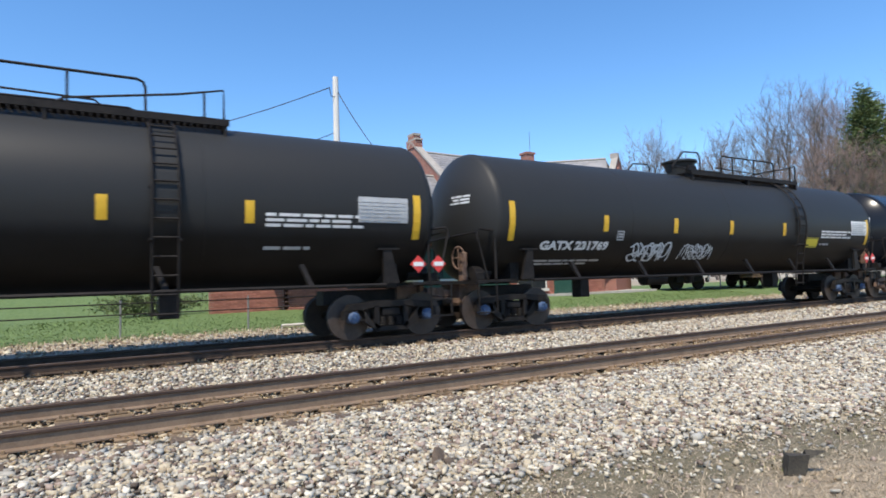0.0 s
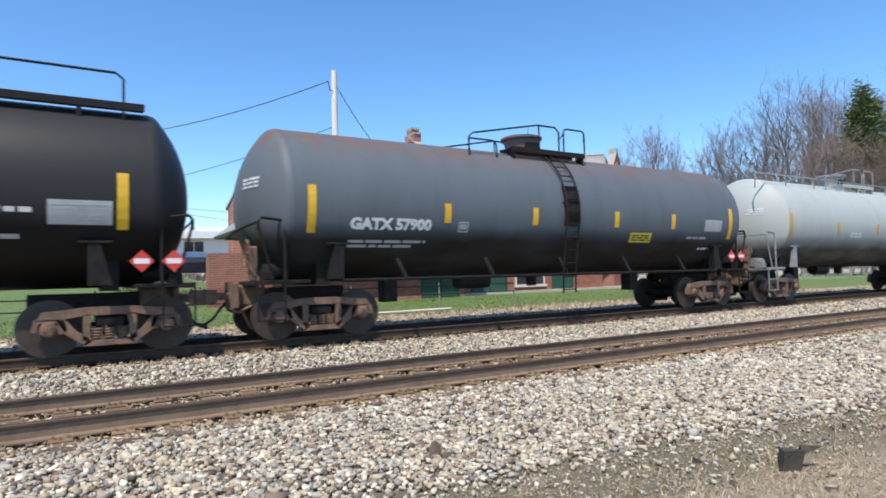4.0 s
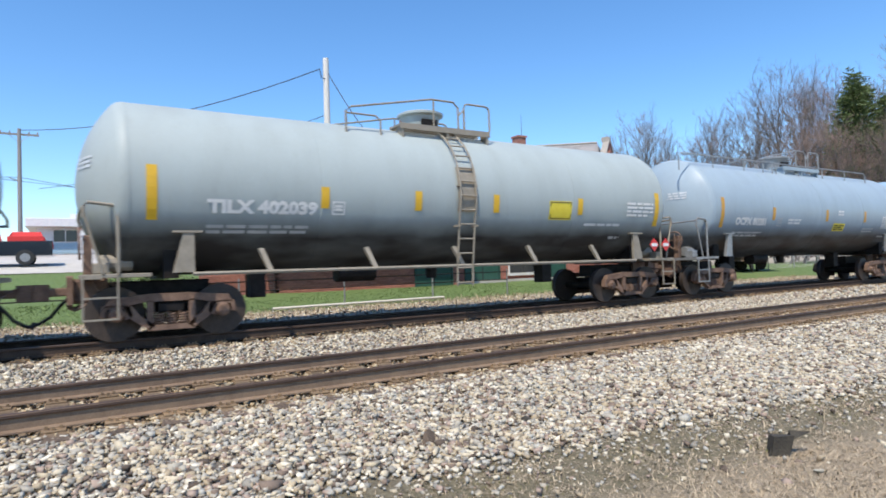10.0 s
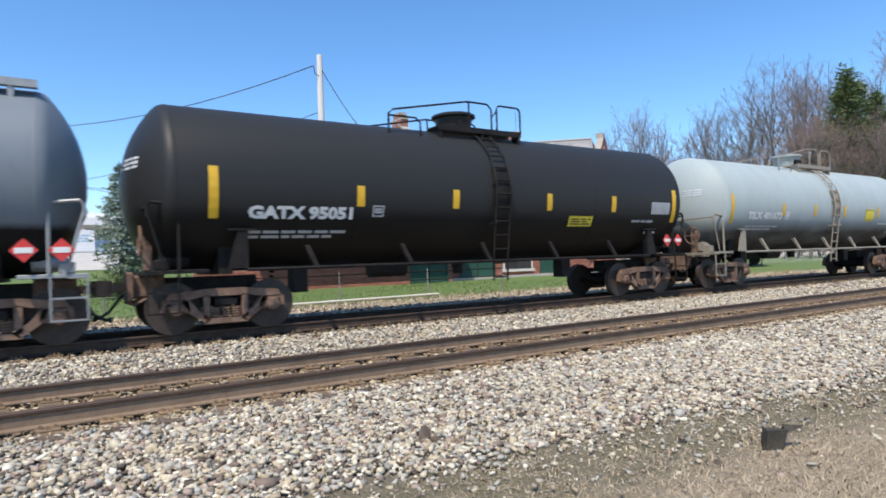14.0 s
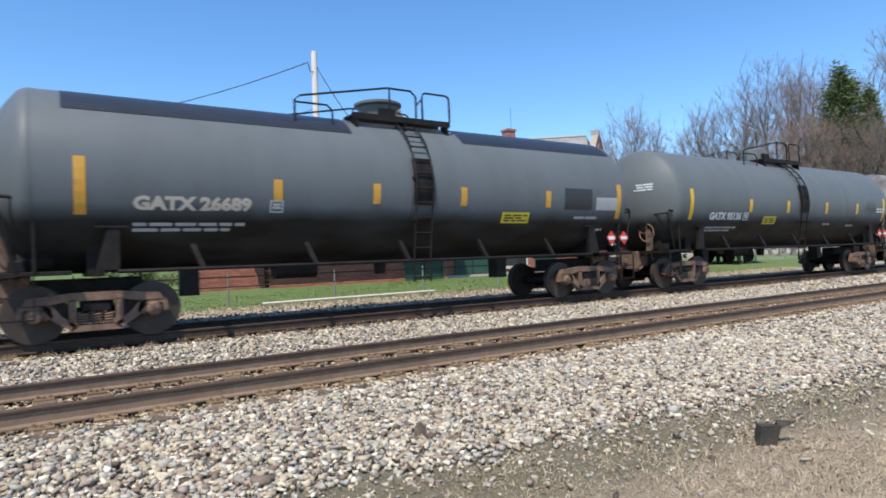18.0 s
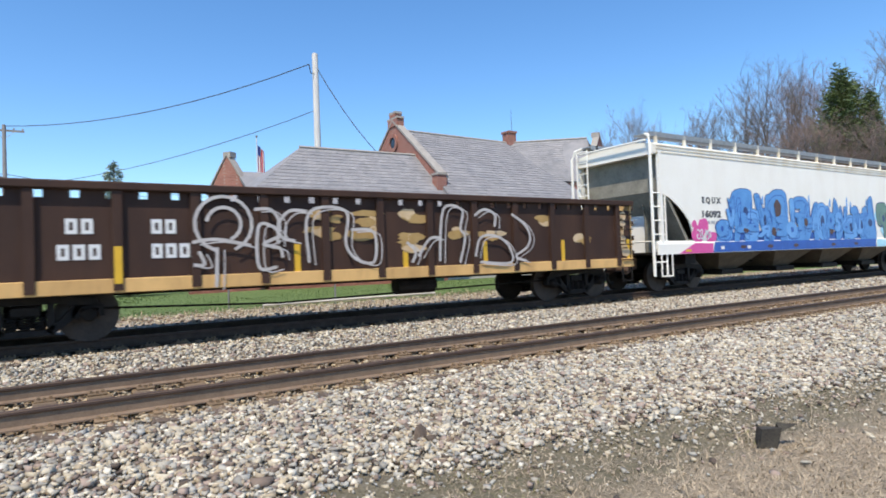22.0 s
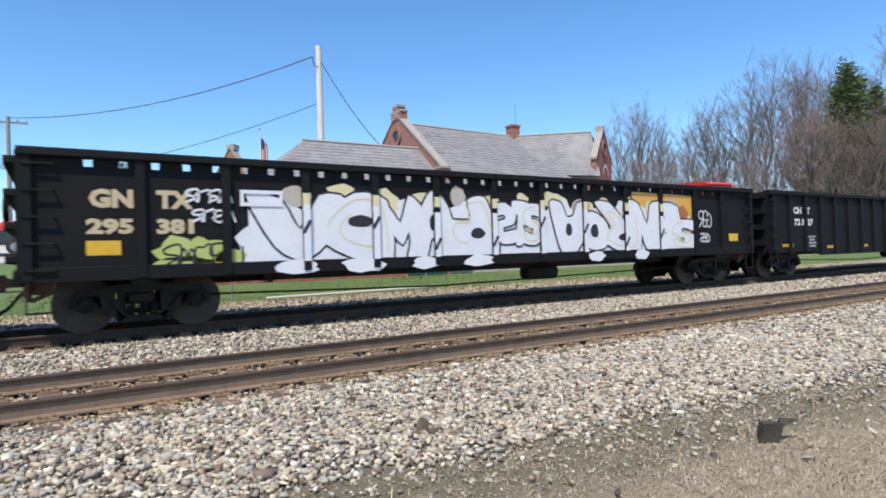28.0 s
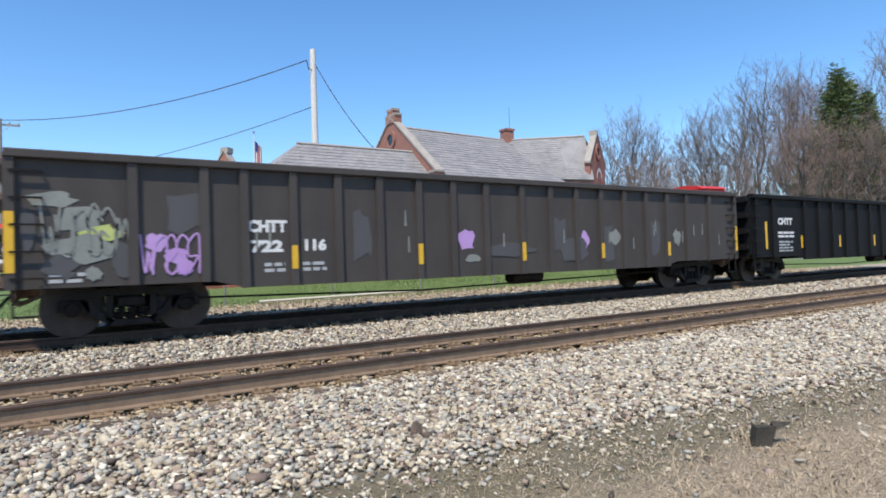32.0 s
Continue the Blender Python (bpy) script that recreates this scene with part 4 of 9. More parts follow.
# ---- gondolas ----
def gondola(number, length, s):
    """An open gondola: ribbed steel sides and ends, a floor, end ladders, trucks."""
    rnd = random.Random(number)
    half = length / 2
    car = thing("gondola_car", s["label"], "gondola car", pose(0, 0, 0), "cars of the freight train")
    L, top, z0 = half - 0.52, s.get("top", 3.02), s.get("low", 0.84)
    mid, W = s.get("mid", 0.70), 1.49
    up = top - (0.27 if s.get("slots") else 0.1)
    paint = s["paint"]
    bolster = half - 2.25
    for e in (-1, 1):
        yo, yi = e * W, e * (W - 0.05)
        ring = [(-L, z0), (-bolster + 1.3, z0), (-bolster + 1.9, mid), (bolster - 1.9, mid), (bolster - 1.3, z0), (L, z0), (L, up), (-L, up)]
        g = Geo()
        n = len(ring)
        g.add([(x, yo, z) for x, z in ring] + [(x, yi, z) for x, z in ring], [tuple(range(n)), tuple(range(2 * n - 1, n - 1, -1))] + [(i, n + i, n + (i + 1) % n, (i + 1) % n) for i in range(n)])
        part("side_sheet", g, paint, car)
        y0, y1 = sorted((e * (W - 0.12), e * (W + 0.12)))
        part("top_chord", Geo().box(-L - 0.03, L + 0.03, y0, y1, top - 0.14, top, 0.02), s.get("chord", paint), car)
        y0, y1 = sorted((yo, e * (W + 0.085)))
        for k, rx in enumerate(s["ribs"]):
            deep = mid if abs(rx) < bolster - 1.7 else z0
            rib = Geo().extrude([(y0, deep), (y1, deep), (y1, top - 0.14), (y0, top - 0.14)], rx - 0.075, rx + 0.075)
            part("side_post", rib, s.get("post", paint), car)
        if s.get("sill"):
            part("side_sill", Geo().box(-L, L, *sorted((yo, e * (W + 0.06))), z0 - 0.04, z0 + 0.2, 0.01), s["sill"], car)
    part("floor", Geo().box(-L, L, -W + 0.05, W - 0.05, 0.98, 1.04), M_BLACKIRON, car)
    part("cross_bearer", Geo().box(-bolster + 2.2, bolster - 2.2, -0.9, 0.9, 0.74, 0.98), M_BLACKIRON, car)
    for e in (-1, 1):
        xa, xb = sorted((e * (L - 0.03), e * (L + 0.05)))
        part("end_sheet", Geo().box(xa, xb, -W, W, z0 + 0.1, top - 0.06), s.get("end", paint), car)
        for k in range(4):
            zz = z0 + 0.35 + k * (top - z0 - 0.55) / 3
            part("end_rib", Geo().box(*sorted((e * (L + 0.05), e * (L + 0.20))), -W + 0.05, W - 0.05, zz - 0.07, zz + 0.07, 0.03), s.get("end_rib", s.get("end", paint)), car)
        for k in range(5):
            zz = z0 + 0.15 + 0.42 * k
            if zz < top - 0.2:
                g = Geo().box(e * (L - 0.25) - 0.22, e * (L - 0.25) + 0.22, -W - 0.11, -W - 0.08, zz, zz + 0.03)
                for dx in (-0.22, 0.19):
                    g.box(e * (L - 0.25) + dx, e * (L - 0.25) + dx + 0.03, -W - 0.11, -W, zz, zz + 0.03)
                part("grab_iron", g, s.get("grab", M_BLACKIRON), car)
        st = Geo()
        for dx in (-0.2, 0.17):
            st.box(e * (L - 0.25) + dx, e * (L - 0.25) + dx + 0.03, -W - 0.06, -W - 0.03, 0.40, z0 + 0.05)
        st.box(e * (L - 0.25) - 0.2, e * (L - 0.25) + 0.2, -W - 0.06, -W, 0.40, 0.43)
        part("sill_step", st, s.get("grab", M_BLACKIRON), car)
        part("end_sill", Geo().box(*sorted((e * (L - 0.05), e * (half - 0.42))), -1.4, 1.4, 0.86, 1.1, 0.02), s.get("end", paint), car)
        part("bolster_beam", Geo().box(e * bolster - 0.2, e * bolster + 0.2, -1.42, 1.42, 0.78, 0.98), M_BLACKIRON, car)
    part("brake_wheel", Geo().lathe([(-L - 0.34, 0.24), (-L - 0.30, 0.27), (-L - 0.26, 0.24)], "x", 16, (0, 0.75, 2.2)), M_BLACKIRON, car)
    part("air_reservoir", Geo().lathe([(-0.5, 0.0), (-0.5, 0.2), (0.5, 0.2), (0.5, 0.0)], "x", 12, (1.2, -0.8, 0.62)), M_BLACKIRON, car)
    part("brake_rod", Geo().tube([(-bolster + 0.8, -0.9, 0.55), (-2.0, -0.9, 0.42), (bolster - 0.8, -0.9, 0.55)], 0.02, 5), M_BLACKIRON, car)
    if s.get("slots"):
        for e in (-1,):
            for k in range(int(2 * L / 0.5)):
                sx = -L + 0.5 * k
                web = Geo().box(sx, sx + (0.37 if k else 0.5), *sorted((e * W, e * (W - 0.05))), top - 0.27, top - 0.13)
                part("rim_web", web, paint, car)
    add_truck(car, number, -bolster, s.get("truck", "black"))
    add_truck(car, number, bolster, s.get("truck", "black"))
    add_couplers(car, half, None)
    y = -W - 0.008
    for bx, bz, w, h, mt in s.get("bars", ()):
        on_post = [rx for rx in s["ribs"] if w < 0.2 and abs(bx + w / 2 - rx) < 0.14]
        part("reflector_strip", block(w, h).moved(pose(on_post[0] - w / 2 if on_post else bx, y - 0.085 if on_post else y, bz)), mt, car)
    for words, tx, tz, h, w, mt in s.get("words", ()):
        part("lettering", text_geo(words, h, w).moved(pose(tx, y, tz)), mt, car)
    for bx, bz, w, h, mt in s.get("stencils", ()):
        tagged(part("stencil", bars_geo(w, h, max(1, round(h / 0.12)), rnd).moved(pose(bx, y, bz)), mt, car), kind="stuff")
    for paint_on in s.get("tags", ()):
        paint_on(car, y, rnd)
    return car


# ---- covered hoppers ----
def hopper(number, length, s):
    """A covered hopper: smooth sides, running boards, sloped ends behind the ladders, discharge hoppers."""
    rnd = random.Random(number)
    half = length / 2
    car = thing("covered_hopper_car", s["label"], "hopper car", pose(0, 0, 0), "cars of the freight train")
    paint, W, L = s["paint"], 1.58, half - 0.62
    bolster = half - 2.3
    cut = s.get("cut", 1.55)
    # body: an outline of the side with sloped ends, sheeted at both sides
    bow = [(1.62, 1.44), (1.61, 1.64), (1.55, 1.87), (1.42, 2.12), (1.18, 2.36), (0.88, 2.58), (0.5, 2.8), (0.12, 2.9), (0.12, 4.12)]
    if s.get("sharp"):
        bow = [(1.25, 1.44), (1.2, 2.42), (0.5, 3.07), (0.1, 3.52), (0.04, 4.12)]
    side = [(L - d, z) for d, z in bow] + [(-L + d, z) for d, z in bow[::-1]]
    n = len(side)
    for e in (-1, 1):
        g = Geo().add([(x, e * W, z) for x, z in side] + [(x, e * (W - 0.04), z) for x, z in side], [tuple(range(n)), tuple(range(2 * n - 1, n - 1, -1))] + [(i, n + i, n + (i + 1) % n, (i + 1) % n) for i in range(n)])
        part("side_sheet", g, paint, car)
        y0, y1 = sorted((e * (W - 0.04), e * (W + 0.05)))
        sill = Geo().add([(x, y, z) for x in (-L - 0.1, L + 0.1) for y, z in ((e * (W - 0.05), 1.10), (e * (W + 0.04), 1.10), (e * (W + 0.04), 1.40), (e * (W - 0.01), 1.50), (e * (W - 0.05), 1.50))], [(0, 1, 2, 3, 4), (9, 8, 7, 6, 5)] + [(i, 5 + i, 5 + (i + 1) % 5, (i + 1) % 5) for i in range(5)])
        part("side_sill", sill, s.get("sill", paint), car)
        for k, (z, d) in enumerate(((4.29, 0.05),) if s.get("sharp") else ((4.10, 0.05), (4.20, 0.045), (4.29, 0.05))):
            part("eave_rib", Geo().box(-L, L, *sorted((e * (W - 0.1), e * (W + 0.02 + 0.012 * k))), z, z + d, 0.008), s.get("eave", paint), car)
    roof = Geo().extrude([(W + 0.02, 4.30), (W - 0.10, 4.40), (0.8, 4.50), (0, 4.53), (-0.8, 4.50), (-W + 0.10, 4.40), (-W - 0.02, 4.30), (-W, 4.08), (W, 4.08)], -L, L)
    part("roof", roof, s.get("roof", paint), car, "", 30)
    for e in (-1, 1):
        yy = e * 1.15
        part("running_board", Geo().box(-half + 0.55, half - 0.55, yy - 0.3, yy + 0.3, 4.68, 4.72), s.get("board", M_GALV), car)
        part("running_board_edge", Geo().box(-half + 0.55, half - 0.55, yy - 0.32, yy - 0.28, 4.60, 4.74), s.get("board", M_GALV), car)
        for k in range(15):
            px = -L + 0.2 + (2 * L - 0.4) * k / 14
            part("board_bracket", Geo().box(px - 0.05, px + 0.05, yy - 0.32, yy - 0.26, 4.36, 4.74), s.get("eave", paint), car)
    for k in range(9):
        part("roof_hatch", Geo().box(-L + 1.4 + (2 * L - 2.8) * k / 8 - 0.6, -L + 1.4 + (2 * L - 2.8) * k / 8 + 0.6, -0.35, 0.35, 4.5, 4.62, 0.04), s.get("roof", paint), car)
    # slope sheets and shear plates toned dark: the end recess's shade in the colour
    slope_paint = surface("shaded_slope_sheet", (0.16, 0.145, 0.11), (0.30, 0.28, 0.22), 0.7, 0.0, 2, 20, 0.1) if not s.get("slope_paint") else s["slope_paint"]
    for e in (-1, 1):
        knee = [(L - 1.5, 1.15), (L - 0.62, 3.02), (L - 0.2, 3.55), (L - 0.26, 3.6), (L - 0.72, 3.02), (L - 1.65, 1.15)] if s.get("sharp") else [(L - cut, 1.15), (L - 0.30, 3.0), (L - 0.30, 4.1), (L - 0.36, 4.1), (L - 0.40, 3.0), (L - cut - 0.12, 1.15)]
        slope = Geo().add([(e * x, y, z) for y in (-W + 0.03, W - 0.03) for x, z in knee], [(0, 1, 2, 3, 4, 5), (11, 10, 9, 8, 7, 6)] + [(i, 6 + i, 6 + (i + 1) % 6, (i + 1) % 6) for i in range(6)])
        part("slope_sheet", slope, slope_paint, car)
        if s.get("sharp"):
            part("end_wall", Geo().box(*sorted((e * (L - 0.28), e * (L - 0.2))), -W + 0.04, W - 0.04, 3.5, 4.1), paint, car)
        web = [(L - cut - 0.5, 1.16), (L - 0.62, 1.16), (L - 0.62, 2.2), (L - 0.45, 2.9), (L - 0.75, 2.6)]
        for yy in (-0.62, 0.58):
            part("shear_plate", Geo().plate(web if e > 0 else [(-x, z) for x, z in web], 0.04).moved(pose(0, yy, 0)), slope_paint, car)
        part("end_floor", Geo().box(*sorted((e * (L - cut - 0.4), e * (half - 0.5))), -W + 0.02, W - 0.02, 1.12, 1.18), M_BLACKIRON, car)
        part("centre_brace", Geo().box(*sorted((e * (L - 0.9), e * (L - 0.75))), -0.5, 0.5, 1.15, 2.6), s.get("slope", paint), car)
        for yy in (-W + 0.02, W - 0.02):
            lad = ladder_geo([(yy, 0.48), (yy, 2.95)], 0.56, 0.40, 0.022)
            hang_ladder("corner_ladder", lad, pose(e * (L - 0.06), 0, 0), s.get("ladder", paint), car)
            part("ladder_post", Geo().tube([(e * (L + 0.24), yy, 0.48), (e * (L + 0.24), yy, 4.35), (e * (L + 0.16), yy * 0.94, 4.62), (e * (L + 0.02), yy * 0.8, 4.70)], 0.045, 8), s.get("ladder", paint), car, "", 40)
            if not s.get("sharp"):
                part("corner_post", Geo().box(*sorted((e * (L - 0.08), e * (L - 0.20))), yy - 0.05, yy + 0.05, 1.15, 4.15), paint, car)
        endlad = ladder_geo([(0.0, 1.3), (0.0, 4.6)], 0.45, 0.36, 0.02, along="y")
        hang_ladder("end_ladder", endlad, pose(e * (half - 0.48), 1.2, 0), s.get("ladder", paint), car)
        arch = Geo().tube([(e * (half - 0.5), -W + 0.25, 4.5), (e * (half - 0.5), W - 0.25, 4.5)], 0.03, 6)
        arch.tube([(e * (half - 0.5), -W + 0.1, 1.5), (e * (half - 0.5), W - 0.1, 1.5)], 0.024, 6)
        part("end_handrail", arch, s.get("ladder", paint), car)
        st = Geo().box(e * (half - 0.9) - 0.26, e * (half - 0.9) + 0.26, -W - 0.04, -W - 0.01, 0.45, 0.49)
        for dx in (-0.26, 0.23):
            st.box(e * (half - 0.9) + dx, e * (half - 0.9) + dx + 0.03, -W - 0.04, -W - 0.01, 0.45, 1.12)
        part("sill_step", st, s.get("ladder", paint), car)
        part("bolster_beam", Geo().box(e * bolster - 0.25, e * bolster + 0.25, -1.4, 1.4, 0.8, 1.12), M_BLACKIRON, car)
    m = s.get("bays", 4)
    span = 2 * (bolster - 1.25)
    for k in range(m):
        cx = (-0.5 + (k + 0.5) / m) * span
        w = span / m / 2 - 0.1
        g = Geo().add([(cx + a * w, b * (W - 0.06), 1.30) for a, b in ((-1, -1), (1, -1), (1, 1), (-1, 1))] + [(cx + a * 0.5, b * 0.75, 0.52) for a, b in ((-1, -1), (1, -1), (1, 1), (-1, 1))], [(0, 1, 5, 4), (1, 2, 6, 5), (2, 3, 7, 6), (3, 0, 4, 7), (4, 5, 6, 7), (3, 2, 1, 0)])
        bay = part("discharge_hopper", g, s.get("bay", M_HOPPER), car)
        part("outlet_gate", Geo().box(cx - 0.62, cx + 0.62, -0.95, 0.95, 0.36, 0.54, 0.02), M_BLACKIRON, bay)
    add_truck(car, number, -bolster, "black")
    add_truck(car, number, bolster, "black")
    add_couplers(car, half, None)
    y = -W - 0.008
    for words, tx, tz, h, w, mt in s.get("words", ()):
        part("lettering", text_geo(words, h, w).moved(pose(tx, y, tz)), mt, car)
    for bx, bz, w, h, mt in s.get("stencils", ()):
        tagged(part("stencil", bars_geo(w, h, max(1, round(h / 0.12)), rnd).moved(pose(bx, y, bz)), mt, car), kind="stuff")
    for bx, bz, w, h, mt in s.get("bars", ()):
        part("reflector_strip", block(w, h).moved(pose(bx, y - 0.055 if bz < 1.5 else y, bz)), mt, car)
    for paint_on in s.get("tags", ()):
        paint_on(car, y, rnd)
    return car
# ---- ground ----
def ground_height(x, y):
    """The lie of the land: the near verge, two ballast beds, the lawn that rises to the depot."""
    keys = ((-4000, -0.5), (-3, -0.5), (2.6, -0.46), (4.2, -0.40), (5.4, -0.30), (6.1, -0.238), (8.9, -0.238), (10.0, -0.20), (11.2, -0.11), (14.6, -0.10), (15.6, 0.02), (17.5, 0.12), (19.5, 0.31), (21.5, 0.48), (26, 0.5), (60, 0.5), (4000, 0.5))
    west = max(0.0, min(1.0, (9.0 - x) / 5.0))
    rise = west * (min(max(y - 24.0, 0.0), 10.0) * 0.14 + min(max(y - 34.0, 0.0), 16.0) * 0.07)
    for (y0, z0), (y1, z1) in zip(keys, keys[1:]):
        if y <= y1:
            return z0 + (z1 - z0) * (y - y0) / (y1 - y0) + rise
    return keys[-1][1] + rise


def ground_material():
    """Dry turf before the tracks, crushed stone between, green lawn behind, a dirt track beyond; ragged borders."""
    m = bpy.data.materials.new("ground_cover")
    m.use_nodes = True
    nt = m.node_tree
    N, K = nt.nodes, nt.links
    bs = N["Principled BSDF"]
    bs.inputs["Roughness"].default_value = 0.95
    tc, sep = N.new("ShaderNodeTexCoord"), N.new("ShaderNodeSeparateXYZ")
    K.new(tc.outputs["Object"], sep.inputs[0])

    def noise_of(scale, detail=5):
        n = N.new("ShaderNodeTexNoise")
        n.inputs["Scale"].default_value, n.inputs["Detail"].default_value, n.inputs["Roughness"].default_value = scale, detail, 0.65
        K.new(tc.outputs["Object"], n.inputs["Vector"])
        return n.outputs["Fac"]

    def colour(scale, a, b, lo=0.35, hi=0.65):
        r, c = N.new("ShaderNodeMapRange"), N.new("ShaderNodeMix")
        r.inputs[1].default_value, r.inputs[2].default_value = lo, hi
        c.data_type = "RGBA"
        c.inputs[6].default_value, c.inputs[7].default_value = (*a, 1), (*b, 1)
        K.new(noise_of(scale), r.inputs[0])
        K.new(r.outputs[0], c.inputs[0])
        return c.outputs[2]

    def over(base, top, lo, hi, wobble, scale=0.7, along=None):
        ad, r, c = N.new("ShaderNodeMath"), N.new("ShaderNodeMapRange"), N.new("ShaderNodeMix")
        ad.operation = "MULTIPLY_ADD"
        ad.inputs[1].default_value = wobble
        K.new(noise_of(scale), ad.inputs[0])
        K.new(along or sep.outputs["Y"], ad.inputs[2])
        r.inputs[1].default_value, r.inputs[2].default_value = lo + wobble / 2, hi + wobble / 2
        K.new(ad.outputs[0], r.inputs[0])
        c.data_type = "RGBA"
        K.new(r.outputs[0], c.inputs[0])
        K.new(base, c.inputs[6])
        K.new(top, c.inputs[7])
        return c.outputs[2]

    slant = N.new("ShaderNodeMath")
    slant.operation = "MULTIPLY_ADD"
    slant.inputs[1].default_value = 0.08
    K.new(sep.outputs["X"], slant.inputs[0])
    K.new(sep.outputs["Y"], slant.inputs[2])
    dry = colour(2.2, (0.25, 0.20, 0.135), (0.38, 0.31, 0.215))
    dry2 = colour(40, (0.17, 0.135, 0.09), (0.42, 0.345, 0.24))
    mx = N.new("ShaderNodeMix")
    mx.data_type = "RGBA"
    mx.inputs[0].default_value = 0.55
    K.new(dry, mx.inputs[6])
    K.new(dry2, mx.inputs[7])
    dirt_near = colour(26, (0.075, 0.064, 0.038), (0.235, 0.20, 0.13))
    moss = colour(3.0, (0.095, 0.088, 0.042), (0.185, 0.158, 0.10))
    m2 = N.new("ShaderNodeMix")
    m2.data_type = "RGBA"
    m2.inputs[0].default_value = 0.4
    K.new(dirt_near, m2.inputs[6])
    K.new(moss, m2.inputs[7])
    stone = colour(34, (0.06, 0.05, 0.04), (0.30, 0.265, 0.215), 0.3, 0.75)
    verge = colour(11, (0.24, 0.19, 0.14), (0.46, 0.39, 0.31))
    lawn = colour(7, (0.085, 0.14, 0.036), (0.14, 0.20, 0.066))
    dirt = colour(0.6, (0.28, 0.23, 0.16), (0.40, 0.34, 0.26))
    rust = colour(24, (0.12, 0.085, 0.052), (0.32, 0.235, 0.145))
    out = over(mx.outputs[2], m2.outputs[2], 3.0, 3.5, 0.9, 1.1, slant.outputs[0])
    out = over(out, stone, 4.2, 4.6, 0.9, 1.6, slant.outputs[0])
    out = over(out, rust, 6.3, 6.5, 0.2, 3.0)
    out = over(out, stone, 8.5, 8.8, 0.2, 3.0)
    out = over(out, rust, 11.2, 11.4, 0.2, 3.0)
    # ground strip toned dark in place of the train's shadow
    train_shade = colour(30, (0.012, 0.010, 0.009), (0.05, 0.043, 0.034))
    out = over(out, train_shade, 12.0, 12.2, 0.2)
    out = over(out, verge, 13.9, 14.3, 0.4)
    out = over(out, lawn, 16.7, 17.4, 1.2)
    far = over(lawn, dirt, 33, 36, 6.0, 0.05)
    out = over(out, far, 34, 38, 4.0, 0.1)
    K.new(out, bs.inputs["Base Color"])
    bp = N.new("ShaderNodeBump")
    bp.inputs["Strength"].default_value, bp.inputs["Distance"].default_value = 0.8, 0.04
    K.new(noise_of(30), bp.inputs["Height"])
    K.new(bp.outputs["Normal"], bs.inputs["Normal"])
    return m


def build_ground():
    xs = [-2500, -600, -200, -60] + [-30 + 2 * k for k in range(76)] + [160, 260, 600, 2500]
    ys = [-2500, -300, -40, -10, -3, 0, 1.4, 2.6, 3.4, 4.2, 4.8, 5.4, 6.1, 7.5, 8.9, 10.0, 11.2, 12.8, 14.6, 15.1, 15.6, 16.5, 17.5, 19.5, 21.5, 24, 26, 34, 45, 60, 90, 150, 400, 2500]
    vs = []
    for y in ys:
        for x in xs:
            near = abs(x) < 120 and -5 < y < 40
            vs.append((x, y, ground_height(x, y) + (0.05 * noise.noise(Vector((x * 0.4, y * 0.4, 0))) if near and y > 21 else 0.0)))
    n = len(xs)
    fs = np.array([(j * n + i, j * n + i + 1, (j + 1) * n + i + 1, (j + 1) * n + i) for j in range(len(ys) - 1) for i in range(n - 1)])
    ob = new("ground", raw_mesh("ground", np.array(vs), fs, ground_material(), True))
    return tagged(ob, "dry turf, pale ballast and green lawn beside the railway", "ground", kind="structure")


build_ground()


def stone_field(name, label, count, x_range, y_range, size, seed, dens=None, lift=0.0, material=None):
    """Crushed stones strewn over the ground as one mesh of angular lumps."""
    rs = np.random.RandomState(seed)
    base = np.array([(x, y, z) for x in (-1, 1) for y in (-1, 1) for z in (-1, 1)], float) * 0.8
    tri = np.array([(0, 1, 3), (0, 3, 2), (4, 6, 7), (4, 7, 5), (0, 4, 5), (0, 5, 1), (2, 3, 7), (2, 7, 6), (0, 2, 6), (0, 6, 4), (1, 5, 7), (1, 7, 3)])
    xy = np.column_stack([rs.uniform(*x_range, count), rs.uniform(*y_range, count)])
    if dens:
        keep = rs.rand(count) < np.array([dens(x, y) for x, y in xy])
        xy = xy[keep]
    k = len(xy)
    sc = size * np.exp(rs.normal(0, 0.24, k))[:, None, None] * np.stack([rs.uniform(1.0, 1.7, k), rs.uniform(0.65, 1.1, k), rs.uniform(0.5, 1.0, k)], -1)[:, None]
    pts = base[None] * rs.uniform(0.35, 1.3, (k, 8, 3)) * sc
    a, b = rs.uniform(0, 6.283, k), rs.uniform(-1.57, 1.57, k)
    ca, sa, cb, sb = np.cos(a), np.sin(a), np.cos(b), np.sin(b)
    x, y, z = pts[..., 0], pts[..., 1], pts[..., 2]
    y, z = y * cb[:, None] - z * sb[:, None], y * sb[:, None] + z * cb[:, None]
    x, y = x * ca[:, None] - y * sa[:, None], x * sa[:, None] + y * ca[:, None]
    gz = np.array([ground_height(p, q) for p, q in xy])
    v = np.stack([x + xy[:, 0:1], y + xy[:, 1:2], z + (gz + lift + rs.uniform(-0.005, 0.04, k))[:, None]], -1).reshape(-1, 3)
    f = (tri[None] + 8 * np.arange(k)[:, None, None]).reshape(-1, 3)
    return tagged(new(name, raw_mesh(name, v, f, material or M_STONE)), label, "ballast", kind="stuff")


